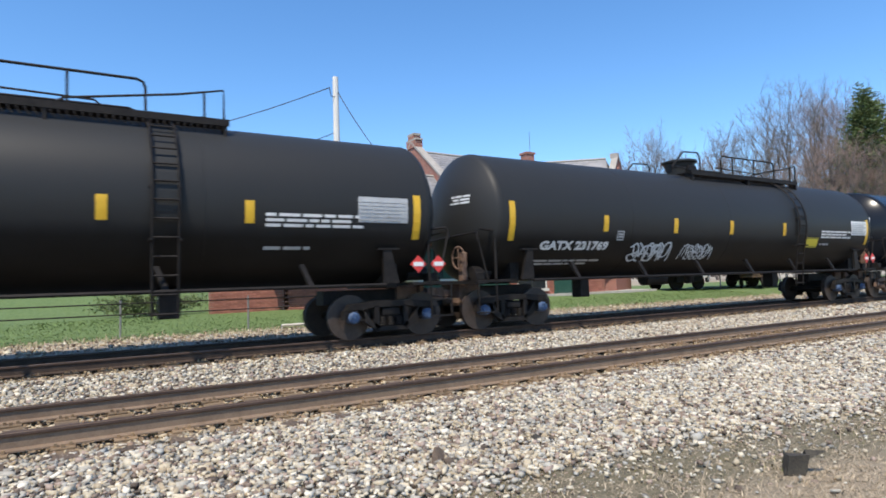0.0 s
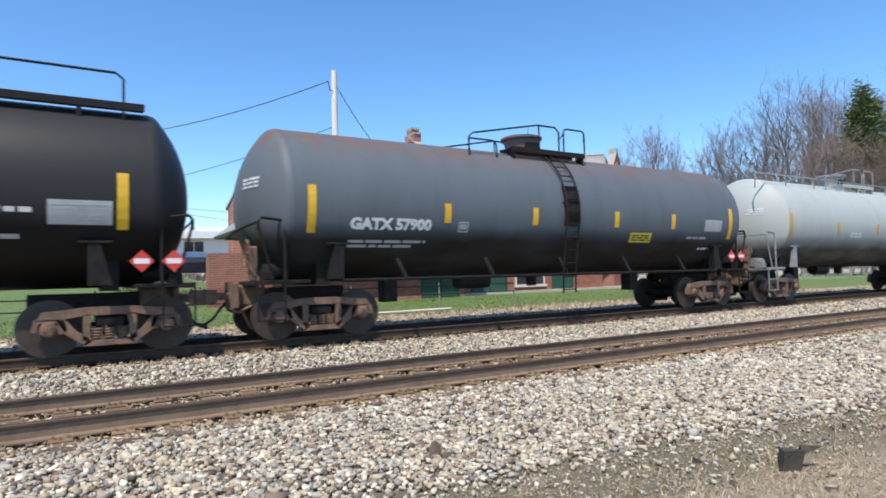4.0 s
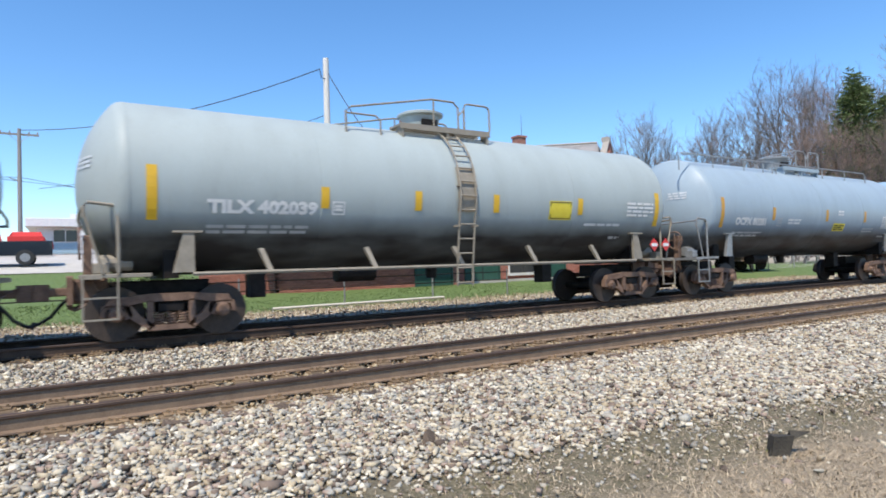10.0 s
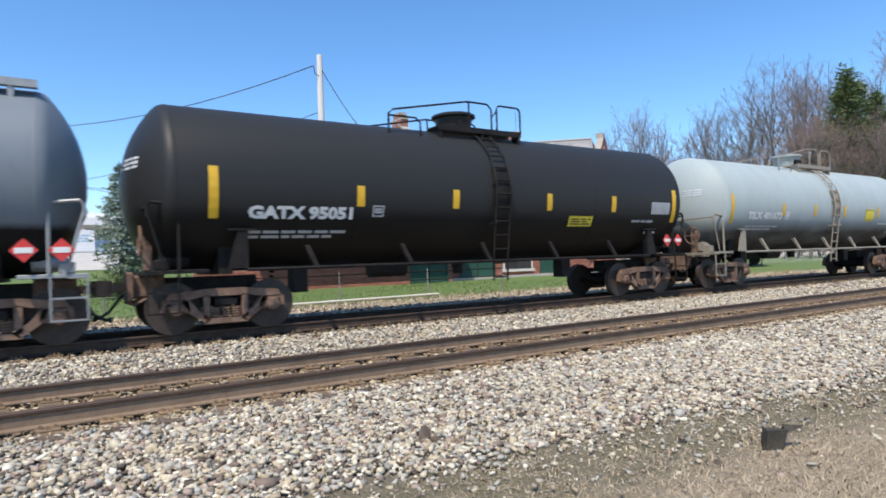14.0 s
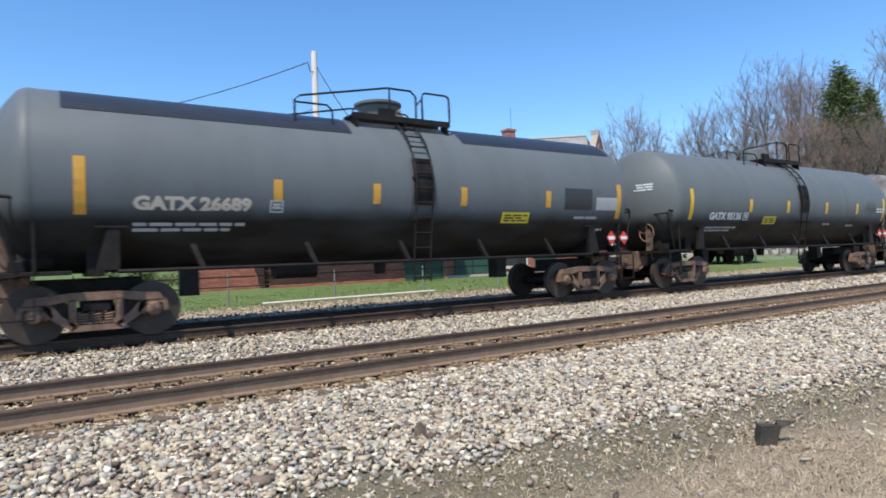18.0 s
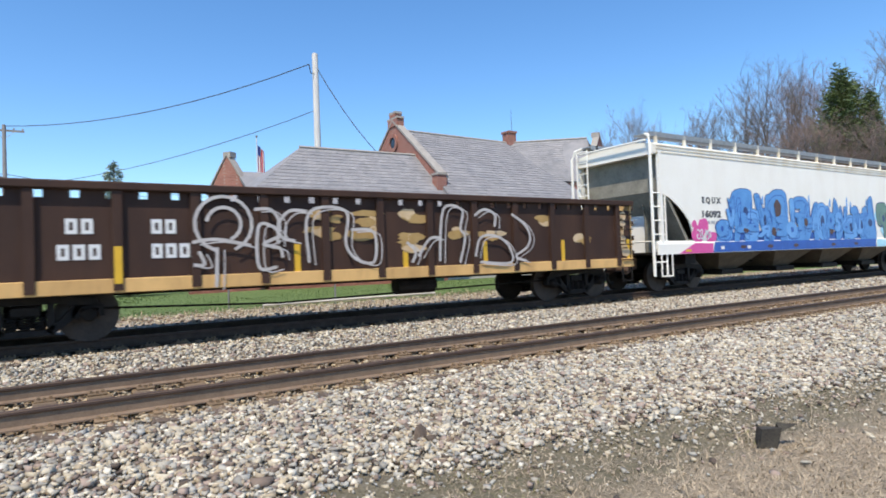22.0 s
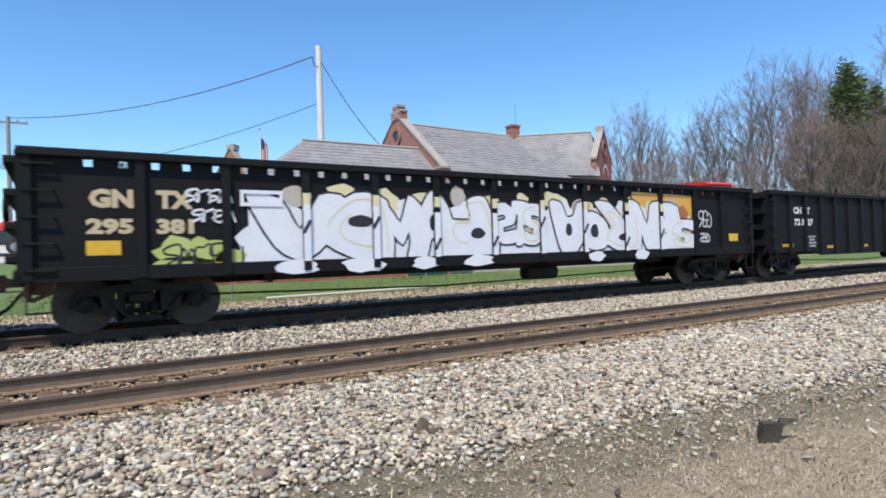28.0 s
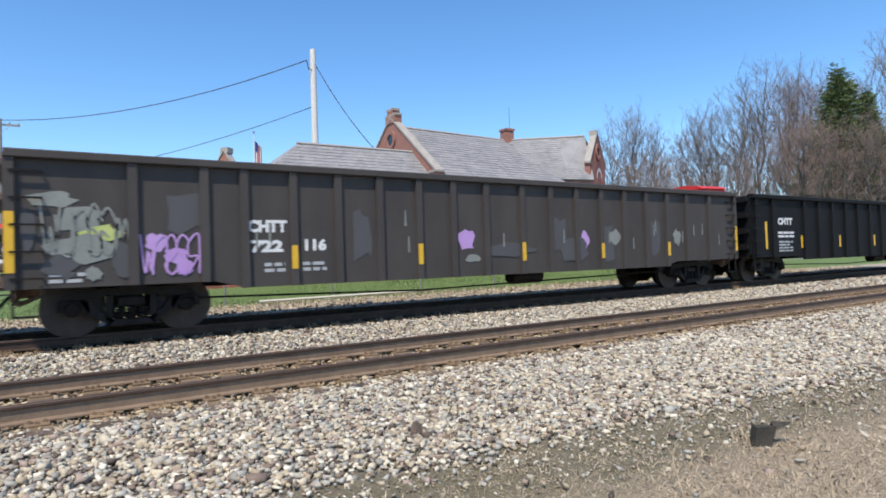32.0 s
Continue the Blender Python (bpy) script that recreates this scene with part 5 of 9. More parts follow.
def edge_fade(x, y):
    u = y + 0.08 * x - 4.3 + 0.35 * noise.noise(Vector((x * 0.9, y * 0.5, 3))) + 0.12 * noise.noise(Vector((x * 4.0, y * 4.0, 8)))
    return 1.0 if u > 0.2 else max(0.012, 0.9 + 1.5 * (u - 0.2)) ** 2 if u > -0.35 else 0.02 if u > -0.9 else 0.006


stone_field("ballast_stones", "pale crushed limestone on the near shoulder", 50000, (-2.2, 10.0), (2.2, 6.55), 0.0245, 3, edge_fade)
stone_field("ballast_stones", "pale crushed limestone on the near shoulder further on", 24000, (10.0, 24.0), (2.6, 6.55), 0.027, 4, edge_fade)
stone_field("ballast_stones", "pale crushed limestone far along the shoulder", 5000, (24.0, 50.0), (2.6, 6.55), 0.045, 14, edge_fade)
stone_field("ballast_stones", "pale crushed limestone along the shoulder behind", 9000, (-16.0, -2.2), (2.6, 6.55), 0.035, 13, edge_fade)
stone_field("ballast_stones", "pale crushed limestone between the two tracks", 27000, (-3.5, 20.0), (8.55, 11.45), 0.025, 5)
stone_field("ballast_stones", "pale crushed limestone between the two tracks further on", 9000, (20.0, 60.0), (8.55, 11.45), 0.042, 6)
stone_field("ballast_stones", "rust-dusted crushed stone between the near rails", 13000, (-2.5, 24.0), (6.5, 8.6), 0.021, 7, lift=0.0, material=M_DUSTY)
stone_field("ballast_stones", "rust-dusted crushed stone beside the near rail", 3200, (-2.5, 24.0), (6.38, 6.68), 0.019, 15, lift=0.012, material=M_DUSTY)
stone_field("ballast_stones", "rust-dusted crushed stone before the loaded track", 5000, (-4.0, 34.0), (11.3, 12.0), 0.02, 16, lift=-0.008, material=M_DUSTY)
stone_field("ballast_stones", "crushed limestone under the train", 9000, (-4.0, 26.0), (11.95, 13.9), 0.026, 8, lift=0.0, material=M_STONE_SHADE)
stone_field("ballast_stones", "pale crushed limestone along the lawn", 9000, (-4.0, 40.0), (13.9, 16.9), 0.03, 9)

# ---- tracks ----
RAIL_PROFILE = [(-0.036, 0.0), (0.036, 0.0), (0.036, -0.028), (0.016, -0.045), (0.013, -0.14), (0.068, -0.158), (0.068, -0.172), (-0.068, -0.172), (-0.068, -0.158), (-0.013, -0.14), (-0.016, -0.045), (-0.036, -0.028)]


def railway_track(name, label, y0, z0, ties, plates, shine, side):
    root = tagged(new(name), label, "railway track", kind="structure")
    rnd = random.Random(int(y0 * 10))
    tie = []
    for k in range(4):
        w, h = 0.115 + 0.01 * rnd.random(), 0.17
        g = Geo()
        ring = [(-w, -h), (w, -h), (w, -0.012), (w - 0.014, 0.0), (-w + 0.012, 0.0), (-w, -0.014)]
        ends = [-1.30 - 0.03 * rnd.random(), -0.4, 0.5, 1.30 + 0.03 * rnd.random()]
        vs = [(x + rnd.uniform(-0.008, 0.008), y, z + rnd.uniform(-0.006, 0.004)) for y in ends for x, z in ring]
        fs = [(i * 6 + j, i * 6 + (j + 1) % 6, (i + 1) * 6 + (j + 1) % 6, (i + 1) * 6 + j) for i in range(3) for j in range(6)] + [tuple(range(5, -1, -1)), tuple(range(18, 24))]
        tie.append(g.add(vs, fs).mesh("tie", M_TIE))
    pl = Geo().box(-0.10, 0.10, -0.19, 0.19, 0.0, 0.022, 0.006)
    for sx, sy in ((-0.06, -0.10), (0.06, -0.10), (-0.06, 0.10), (0.06, 0.10), (0.0, -0.16), (0.0, 0.16)):
        pl.box(sx - 0.014, sx + 0.014, sy - 0.018, sy + 0.018, 0.02, 0.055)
    plate = pl.mesh("tie_plate", M_PLATE)
    for k in range(ties):
        x = -4.26 + TIE_PITCH * k
        t = part("tie", tie[k % 4], None, root)
        t.matrix_basis = pose(x + rnd.uniform(-0.03, 0.03), y0 + RAIL_GAP / 2 + rnd.uniform(-0.04, 0.04), z0 - 0.188, 0, 0, rnd.uniform(-1.2, 1.2))
        if k < plates:
            for yy in (0, RAIL_GAP):
                part("tie_plate", plate, None, t).matrix_basis = t.matrix_basis.inverted() @ pose(x, y0 + yy, z0 - 0.188)
    for yy in (0, RAIL_GAP):
        r = part("rail", Geo().extrude(RAIL_PROFILE[::-1], -400, 700).moved(pose(0, y0 + yy, z0)), side, root)
        part("railhead", Geo().box(-400, 700, y0 + yy - 0.0385, y0 + yy + 0.0385, z0 - 0.034, z0 + 0.004, 0.008), shine, r)
    return root


railway_track("track_near", "empty track with rusty rails on weathered wooden ties", NEAR_Y, 0.0, 130, 90, M_RAIL_TOP, M_RAIL)
railway_track("track_far", "loaded track with rusty rails under the passing train", TRAIN_Y - RAIL_GAP / 2, RISE, 110, 60, M_RAIL_TOP, M_RAIL_SHADE)
# ---- depot ----
def sheet(name, pts, thick, material, parent, label=""):
    """A flat slab under four or more corner points, thick downwards along its normal."""
    p = [Vector(q) for q in pts]
    n = (p[1] - p[0]).cross(p[2] - p[1]).normalized()
    if n.z < 0:
        n = -n
    k = len(p)
    g = Geo().add([tuple(q) for q in p] + [tuple(q - n * thick) for q in p], [tuple(range(k)), tuple(range(2 * k - 1, k - 1, -1))] + [(i, k + i, k + (i + 1) % k, (i + 1) % k) for i in range(k)])
    return part(name, g, material, parent, label)


def slate_courses(parent, a, b, c, d, rows, cols, seed):
    """Slates laid in courses over the roof plane a-b (eave) to d-c (ridge), as one part: too many to pick apart."""
    rnd = random.Random(seed)
    a, b, c, d = (Vector(q) for q in (a, b, c, d))
    n = (b - a).cross(d - a).normalized()
    if n.z < 0:
        n = -n
    g = Geo()
    at = lambda u, v: (a + (b - a) * u) * (1 - v) + (d + (c - d) * u) * v
    for j in range(rows):
        off = 0.5 * (j % 2)
        for i in range(-1, cols):
            u0, u1 = max(0.0, (i + off + 0.03) / cols), min(1.0, (i + off + 0.97) / cols)
            if u1 <= u0:
                continue
            v0, v1 = max(0.0, (j - 0.25 + rnd.uniform(-0.08, 0.0)) / rows), (j + 1) / rows
            lo = n * (0.022 + rnd.uniform(0, 0.012))
            hi = n * 0.012
            q = [at(u0, v0) + lo, at(u1, v0) + lo, at(u1, v1) + hi, at(u0, v1) + hi]
            g.add([tuple(x) for x in q] + [tuple(q[0] - lo), tuple(q[1] - lo)], [(0, 1, 2, 3), (4, 5, 1, 0)])
    me = bpy.data.meshes.new("slates")
    me.from_pydata(g.v, [], g.f)
    me.materials.append(M_SLATE)
    return tagged(part("slate_course", me, None, parent, "grey weathered slates in courses"), kind="stuff")


BRICKS = {}


def brick_wall(parent, p0, p1, z0, z1, normal_sign, rows_near=0, x_from=0.0, x_to=0.0):
    """A mortar-coloured wall slab from p0 to p1 with bricks laid on its face as parts in the stretch that is seen under the train."""
    a, b = Vector((*p0, 0)), Vector((*p1, 0))
    d = (b - a).normalized()
    n = Vector((d.y, -d.x, 0)) * normal_sign
    L = (b - a).length
    g = Geo().box(0, L, 0, 0.3, z0, z1)
    ang = math.degrees(math.atan2(d.y, d.x))
    wall = part("wall", g.moved(pose(a.x, a.y, 0, 0, 0, ang)), M_BRICKFACE, parent)
    if "m" not in BRICKS:
        BRICKS["m"] = Geo().box(0, 0.24, -0.010, 0.02, 0, 0.062, 0.004).mesh("brick", M_BRICK)
    for j in range(rows_near):
        x = x_from + (0.13 if j % 2 else 0.0)
        while x < min(x_to, L - 0.26):
            part("brick", BRICKS["m"], None, wall).matrix_basis = pose(a.x, a.y, 0, 0, 0, ang) @ pose(x, 0, z0 + 0.05 + 0.077 * j)
            x += 0.255
    return wall


def brick_face():
    """Brickwork seen from afar: courses by the Brick texture on the wall's own coordinates."""
    m = surface("brickwork", (0.27, 0.095, 0.065), (0.39, 0.155, 0.11), 0.85, scale=3, fine=30, bump=0.2)
    N, K = m.node_tree.nodes, m.node_tree.links
    bs = N["Principled BSDF"]
    src = bs.inputs["Base Color"].links[0].from_socket
    tc, sep, cmb, add = N.new("ShaderNodeTexCoord"), N.new("ShaderNodeSeparateXYZ"), N.new("ShaderNodeCombineXYZ"), N.new("ShaderNodeMath")
    K.new(tc.outputs["Object"], sep.inputs[0])
    K.new(sep.outputs["X"], add.inputs[0])
    K.new(sep.outputs["Y"], add.inputs[1])
    K.new(add.outputs[0], cmb.inputs[0])
    K.new(sep.outputs["Z"], cmb.inputs[1])
    br = N.new("ShaderNodeTexBrick")
    br.inputs["Scale"].default_value = 1.0
    br.inputs["Brick Width"].default_value, br.inputs["Row Height"].default_value, br.inputs["Mortar Size"].default_value = 0.255, 0.077, 0.008
    br.inputs["Mortar"].default_value = (0.34, 0.24, 0.19, 1)
    K.new(cmb.outputs[0], br.inputs["Vector"])
    K.new(src, br.inputs["Color1"])
    mul = N.new("ShaderNodeHueSaturation")
    mul.inputs["Value"].default_value = 0.78
    K.new(src, mul.inputs["Color"])
    K.new(mul.outputs[0], br.inputs["Color2"])
    K.new(br.outputs["Color"], bs.inputs["Base Color"])
    return m


M_BRICKFACE = brick_face()
GZ = 0.48


def gable(parent, a, b, z_eave, z_apex, thick, back, oculus=True, name="gable_wall", stepped=True):
    """A brick gable from a to b (x, y) with stone copings, kneelers and a stepped apex block; back: unit way behind it."""
    A, B = Vector((*a, 0)), Vector((*b, 0))
    mid = (A + B) / 2
    ring = [(A.x, A.y, GZ - 0.1), (B.x, B.y, GZ - 0.1), (B.x, B.y, z_eave), (mid.x, mid.y, z_apex), (A.x, A.y, z_eave)]
    bk = Vector((*back, 0)) * thick
    g = Geo().add(ring + [(x + bk.x, y + bk.y, z) for x, y, z in ring], [tuple(range(5)), tuple(range(9, 4, -1))] + [(i, 5 + i, 5 + (i + 1) % 5, (i + 1) % 5) for i in range(5)])
    w = part(name, g, M_BRICKFACE, parent)
    out = Vector((*back, 0)) * -0.10
    for p in (A, B):
        d = (mid - p).normalized()
        s, e = Vector((p.x, p.y, z_eave)) - d * 0.1, Vector((mid.x, mid.y, z_apex))
        up = Vector((0, 0, 0.11))
        q = [s + out * 0.5, e + out * 0.5, e + bk, s + bk]
        c = Geo().add([tuple(v) for v in q] + [tuple(v + up) for v in q], [(0, 1, 2, 3), (7, 6, 5, 4), (0, 4, 5, 1), (1, 5, 6, 2), (2, 6, 7, 3), (3, 7, 4, 0)])
        part("coping", c, M_COPING, w)
        if not stepped:
            continue
        k = Geo().box(-0.22, 0.22, -0.22, 0.22, z_eave - 0.55, z_eave + 0.12)
        part("kneeler", k.moved(pose(p.x + d.x * 0.1, p.y + d.y * 0.1, 0)), M_BRICKFACE, w)
        part("kneeler_cap", Geo().box(-0.26, 0.26, -0.26, 0.26, z_eave + 0.12, z_eave + 0.21).moved(pose(p.x + d.x * 0.1, p.y + d.y * 0.1, 0)), M_COPING, w)
    f = (B - A).normalized()
    ang = math.degrees(math.atan2(f.y, f.x))
    for hw, zz0, zz1, mt in ((0.46, -0.25, 0.10, M_BRICKFACE), (0.52, 0.10, 0.19, M_COPING), (0.27, 0.19, 0.36, M_BRICKFACE), (0.32, 0.36, 0.47, M_COPING)) if stepped else ((0.2, -0.1, 0.16, M_COPING),):
        part("apex_block", Geo().box(-hw, hw, -0.18, 0.22, z_apex + zz0, z_apex + zz1).moved(pose(mid.x + bk.x / 2, mid.y + bk.y / 2, 0, 0, 0, ang)), mt, w)
    if oculus:
        n = Vector((*back, 0)) * -1
        c = mid + n * 0.03
        m = Matrix.Translation((c.x, c.y, z_apex - 1.05)) @ Vector((0, 0, 1)).rotation_difference(n).to_matrix().to_4x4()
        part("oculus_ring", Geo().lathe([(-0.05, 0.28), (-0.05, 0.46), (0.05, 0.46), (0.05, 0.28), (-0.05, 0.28)], "z", 20).moved(m), M_BRICKFACE, w)
        part("oculus_pane", Geo().lathe([(-0.02, 0.0), (-0.02, 0.29), (0.0, 0.29), (0.0, 0.0)], "z", 20).moved(m), M_GLASS, w)
    return w


def window_in(parent, x0, x1, y, z0, z1, pane, name="window", sill=True):
    """A window or boarded opening set in a wall that faces -y: frame, pane with depth, stone sill and lintel."""
    w = part(name, Geo().box(x0, x1, y - 0.012, y + 0.06, z0, z1), M_BLACK, parent)
    for a, b, c, d in ((x0 - 0.06, x0, z0, z1), (x1, x1 + 0.06, z0, z1), (x0 - 0.06, x1 + 0.06, z1, z1 + 0.07)):
        part("window_frame", Geo().box(a, b, y - 0.05, y + 0.05, c, d), pane if pane is M_GREENPAINT else M_TRIM, w)
    n = max(1, round((x1 - x0) / 0.9))
    for k in range(n):
        a, b = x0 + (x1 - x0) * k / n, x0 + (x1 - x0) * (k + 1) / n
        part("pane", Geo().box(a + 0.03, b - 0.03, y - 0.02, y, z0 + 0.04, z1 - 0.04), pane, w)
    if sill:
        part("window_sill", Geo().box(x0 - 0.12, x1 + 0.12, y - 0.13, y + 0.05, z0 - 0.12, z0), M_TRIM, w)
    return w


def build_depot():
    dep = thing("railway_depot", "red brick depot with slate roofs and stone-coped gables", "building", pose(0, 0, 0))
    ZR = 7.75
    ridge_l, ridge_c, ridge_r = Vector((14.2, 25.6, ZR)), Vector((21.4, 26.0, ZR)), Vector((24.7, 23.2, ZR))
    # main wing along the tracks
    yf, ze = 21.6, 4.75
    brick_wall(dep, (14.0, yf), (22.5, yf), GZ - 0.1, 4.45, 1, 14, 0.0, 8.3)
    brick_wall(dep, (14.0, 29.6), (26.0, 29.6), GZ - 0.1, ze, 1)
    sheet("roof", [(13.9, yf - 0.75, 4.05), (22.3, yf - 0.75, 4.05), ridge_c, ridge_l], 0.12, M_SLATE, dep)
    slate_courses(dep, (13.95, yf - 0.75, 4.05), (22.3, yf - 0.75, 4.05), ridge_c, ridge_l, 24, 30, 1)
    sheet("roof", [(13.9, 30.3, 4.2), (26.0, 30.3, 4.2), ridge_c + Vector((1.5, 0, 0)), ridge_l], 0.12, M_SLATE, dep)
    part("ridge_cap", Geo().tube([ridge_l + Vector((0, 0, 0.03)), ridge_c + Vector((0, 0, 0.03))], 0.07, 6), M_COPING, dep)
    part("ridge_cap", Geo().tube([ridge_c + Vector((0, 0, 0.03)), ridge_r + Vector((0, 0, 0.03))], 0.07, 6), M_COPING, dep)
    gable(dep, (13.9, 21.5), (13.9, 29.7), 4.85, 8.15, 0.35, (1, 0))
    # angled wing towards the crossing line
    g_a, g_b = (23.7, 21.95), (26.4, 23.35)
    sheet("roof", [(22.0, 22.6, 5.15), (23.75, 21.75, 5.15), ridge_r, ridge_c], 0.12, M_SLATE, dep)
    slate_courses(dep, (20.8, 22.7, 5.15), (23.8, 21.8, 5.15), ridge_r, ridge_c, 20, 16, 2)
    sheet("roof", [(26.4, 23.4, 5.9), (24.5, 28.5, 5.0), ridge_c, ridge_r], 0.12, M_SLATE, dep)
    gable(dep, g_a, g_b, 6.05, 7.85, 0.3, (-0.46, 0.89), True, stepped=False)
    brick_wall(dep, (20.5, 22.9), (23.7, 21.95), GZ - 0.1, 5.1, 1)
    brick_wall(dep, (26.4, 23.35), (27.5, 29.0), GZ - 0.1, 5.8, 1)
    arch = Geo()
    for k in range(9):
        a = math.pi * k / 8
        arch.add([(r * math.cos(a + s), -0.06, 0.0 + r * math.sin(a + s)) for s, r in ((0, 0.42), (0, 0.58), (math.pi / 8, 0.58), (math.pi / 8, 0.42))], [(0, 1, 2, 3)]) if k < 8 else None
    part("arch_band", arch.moved(pose(25.0, 22.58, 5.35, 0, 0, 27.4)), M_TRIM, dep)
    # low wing with a hipped roof
    h_l, h_r = Vector((8.4, 23.5, 6.1)), Vector((13.95, 23.6, 6.15))
    e_l, e_r, e_bl = (4.9, 20.2, 3.25), (13.95, 20.2, 3.25), (4.9, 26.8, 3.25)
    sheet("roof", [e_l, e_r, h_r, h_l], 0.12, M_SLATE, dep)
    slate_courses(dep, e_l, e_r, h_r, h_l, 18, 32, 3)
    sheet("roof", [e_bl, e_l, h_l], 0.12, M_SLATE, dep)
    sheet("roof", [e_bl, (13.95, 26.8, 3.25), h_r, h_l], 0.12, M_SLATE, dep)
    part("ridge_cap", Geo().tube([h_l + Vector((0, 0, 0.03)), h_r + Vector((0, 0, 0.03))], 0.07, 6), M_COPING, dep)
    part("eave_board", Geo().box(4.9, 13.9, 20.2, 20.28, 3.02, 3.22), M_TRIM, dep)
    wall = brick_wall(dep, (6.2, 21.2), (13.9, 21.2), GZ - 0.1, 3.3, 1, 12, 0.0, 7.5)
    brick_wall(dep, (3.7, 21.25), (6.2, 21.25), GZ - 0.1, 2.3, 1, 10, 0.0, 2.5)
    brick_wall(dep, (6.2, 26.2), (6.2, 21.2), GZ - 0.1, 3.3, 1)
    part("stone_band", Geo().box(6.15, 13.9, 21.12, 21.2, 1.28, 1.42), M_TRIM, dep)
    for x0, x1 in ((8.0, 9.2), (10.2, 11.4)):
        window_in(dep, x0, x1, 21.18, 1.5, 2.95, M_GLASS)
    window_in(dep, 11.9, 13.6, 21.18, 0.42, 2.6, M_GREENPAINT, "door")
    part("stone_band", Geo().box(14.0, 22.4, yf - 0.07, yf, 1.45, 1.58), M_TRIM, dep)
    window_in(dep, 14.6, 16.4, yf - 0.02, 0.55, 2.7, M_GREENPAINT, "door")
    window_in(dep, 17.0, 18.6, yf - 0.02, 0.85, 2.9, M_GLASS)
    window_in(dep, 19.2, 20.4, yf - 0.02, 0.55, 2.7, M_GREENPAINT, "door")
    # far gable at the other end
    gable(dep, (5.95, 28.9), (7.25, 27.2), 4.7, 6.45, 0.35, (0.8, 0.6), False, stepped=False)
    sheet("roof", [(7.0, 25.4, 4.3), (11.0, 25.0, 4.3), (11.2, 28.0, 5.75), (7.0, 28.1, 5.75)], 0.12, M_SLATE, dep)
    ch = part("chimney", Geo().box(-0.27, 0.27, -0.27, 0.27, ZR - 0.7, ZR + 0.55).moved(pose(21.5, 26.0, 0)), M_BRICKFACE, dep)
    part("chimney_cap", Geo().box(-0.32, 0.32, -0.32, 0.32, ZR + 0.55, ZR + 0.66).moved(pose(21.5, 26.0, 0)), M_BRICKFACE, ch)
    part("aerial", Geo().tube([(21.95, 26.3, ZR - 0.5), (21.95, 26.3, ZR + 2.0)], 0.015, 4), M_WIRE, dep)
    part("floor_slab", Geo().box(6.2, 26, 21.3, 29.5, GZ - 0.05, GZ + 0.1), M_CONCRETE, dep)
    return dep


build_depot()


# ---- poles, wires, flag ----
def utility_pole(label, x, y, z_top, r, material, arm=True):
    p = thing("utility_pole", label, "utility pole", pose(x, y, ground_height(x, y)))
    h = z_top - ground_height(x, y)
    part("pole", Geo().tube([(0, 0, -0.3), (0, 0, h * 0.5), (0, 0, h)], r, 12, r * 0.72), material, p, "", 40)
    if arm:
        part("crossarm", Geo().box(-1.25, 1.25, -0.06, 0.06, h - 0.5, h - 0.36), material, p)
        for k in (-1.15, -0.6, 0.6, 1.15):
            part("insulator", Geo().lathe([(h - 0.36, 0.03), (h - 0.30, 0.06), (h - 0.2, 0.05), (h - 0.18, 0.0)], "z", 8, (k, 0, 0)), M_GALV, p)
        part("brace", Geo().tube([(-0.7, -0.07, h - 0.45), (0, -0.1, h - 1.1), (0.7, -0.07, h - 0.45)], 0.02, 4), M_GALV, p)
    return p, h


pole_a, ha = utility_pole("tall pale weathered wooden utility pole behind the depot", 13.3, 34.0, 14.05, 0.24, M_POLE, False)
part("bracket", Geo().tube([(0, -0.1, ha - 1.3), (-0.35, -0.15, ha - 1.25), (-0.45, -0.15, ha - 0.75)], 0.03, 5), M_WIRE, pole_a)
pole_b, hb = utility_pole("brown wooden utility pole with a crossarm", -3.1, 55.0, 12.7, 0.17, M_POLE_DARK)
part("lamp_arm", Geo().tube([(0, 0, hb - 4.0), (-0.6, -0.3, hb - 3.8)], 0.04, 5), M_GALV, pole_b)


def wire(label, a, b, sag, r=0.022):
    a, b = Vector(a), Vector(b)
    pts = [a + (b - a) * t - Vector((0, 0, 4 * sag * t * (1 - t))) for t in [k / 12 for k in range(13)]]
    return tagged(new("overhead_wire", Geo().tube(pts, r, 5).mesh("overhead_wire", M_WIRE)), label, "wire")


wire("dark overhead cable sagging between the two poles", (12.85, 33.85, 13.3), (-3.1, 55, 12.6), 1.0, 0.03)
wire("thin overhead cable from the tall pole", (13.2, 34, 10.6), (-1.9, 55, 8.2), 0.7)
wire("thin overhead cable running past the crossarm", (-30, 55, 12.0), (40, 75, 9.5), 1.4)
wire("thin overhead cable low across the yard", (-30, 55, 10.2), (-3.1, 55, 9.0), 0.5)
wire("thin overhead cable low across the yard", (-3.1, 55, 9.0), (30, 60, 6.0), 0.5)
wire("slack guy cable from the tall pole to the depot roof", (13.35, 33.9, 13.2), (16.6, 31.0, 7.0), 0.5, 0.026)


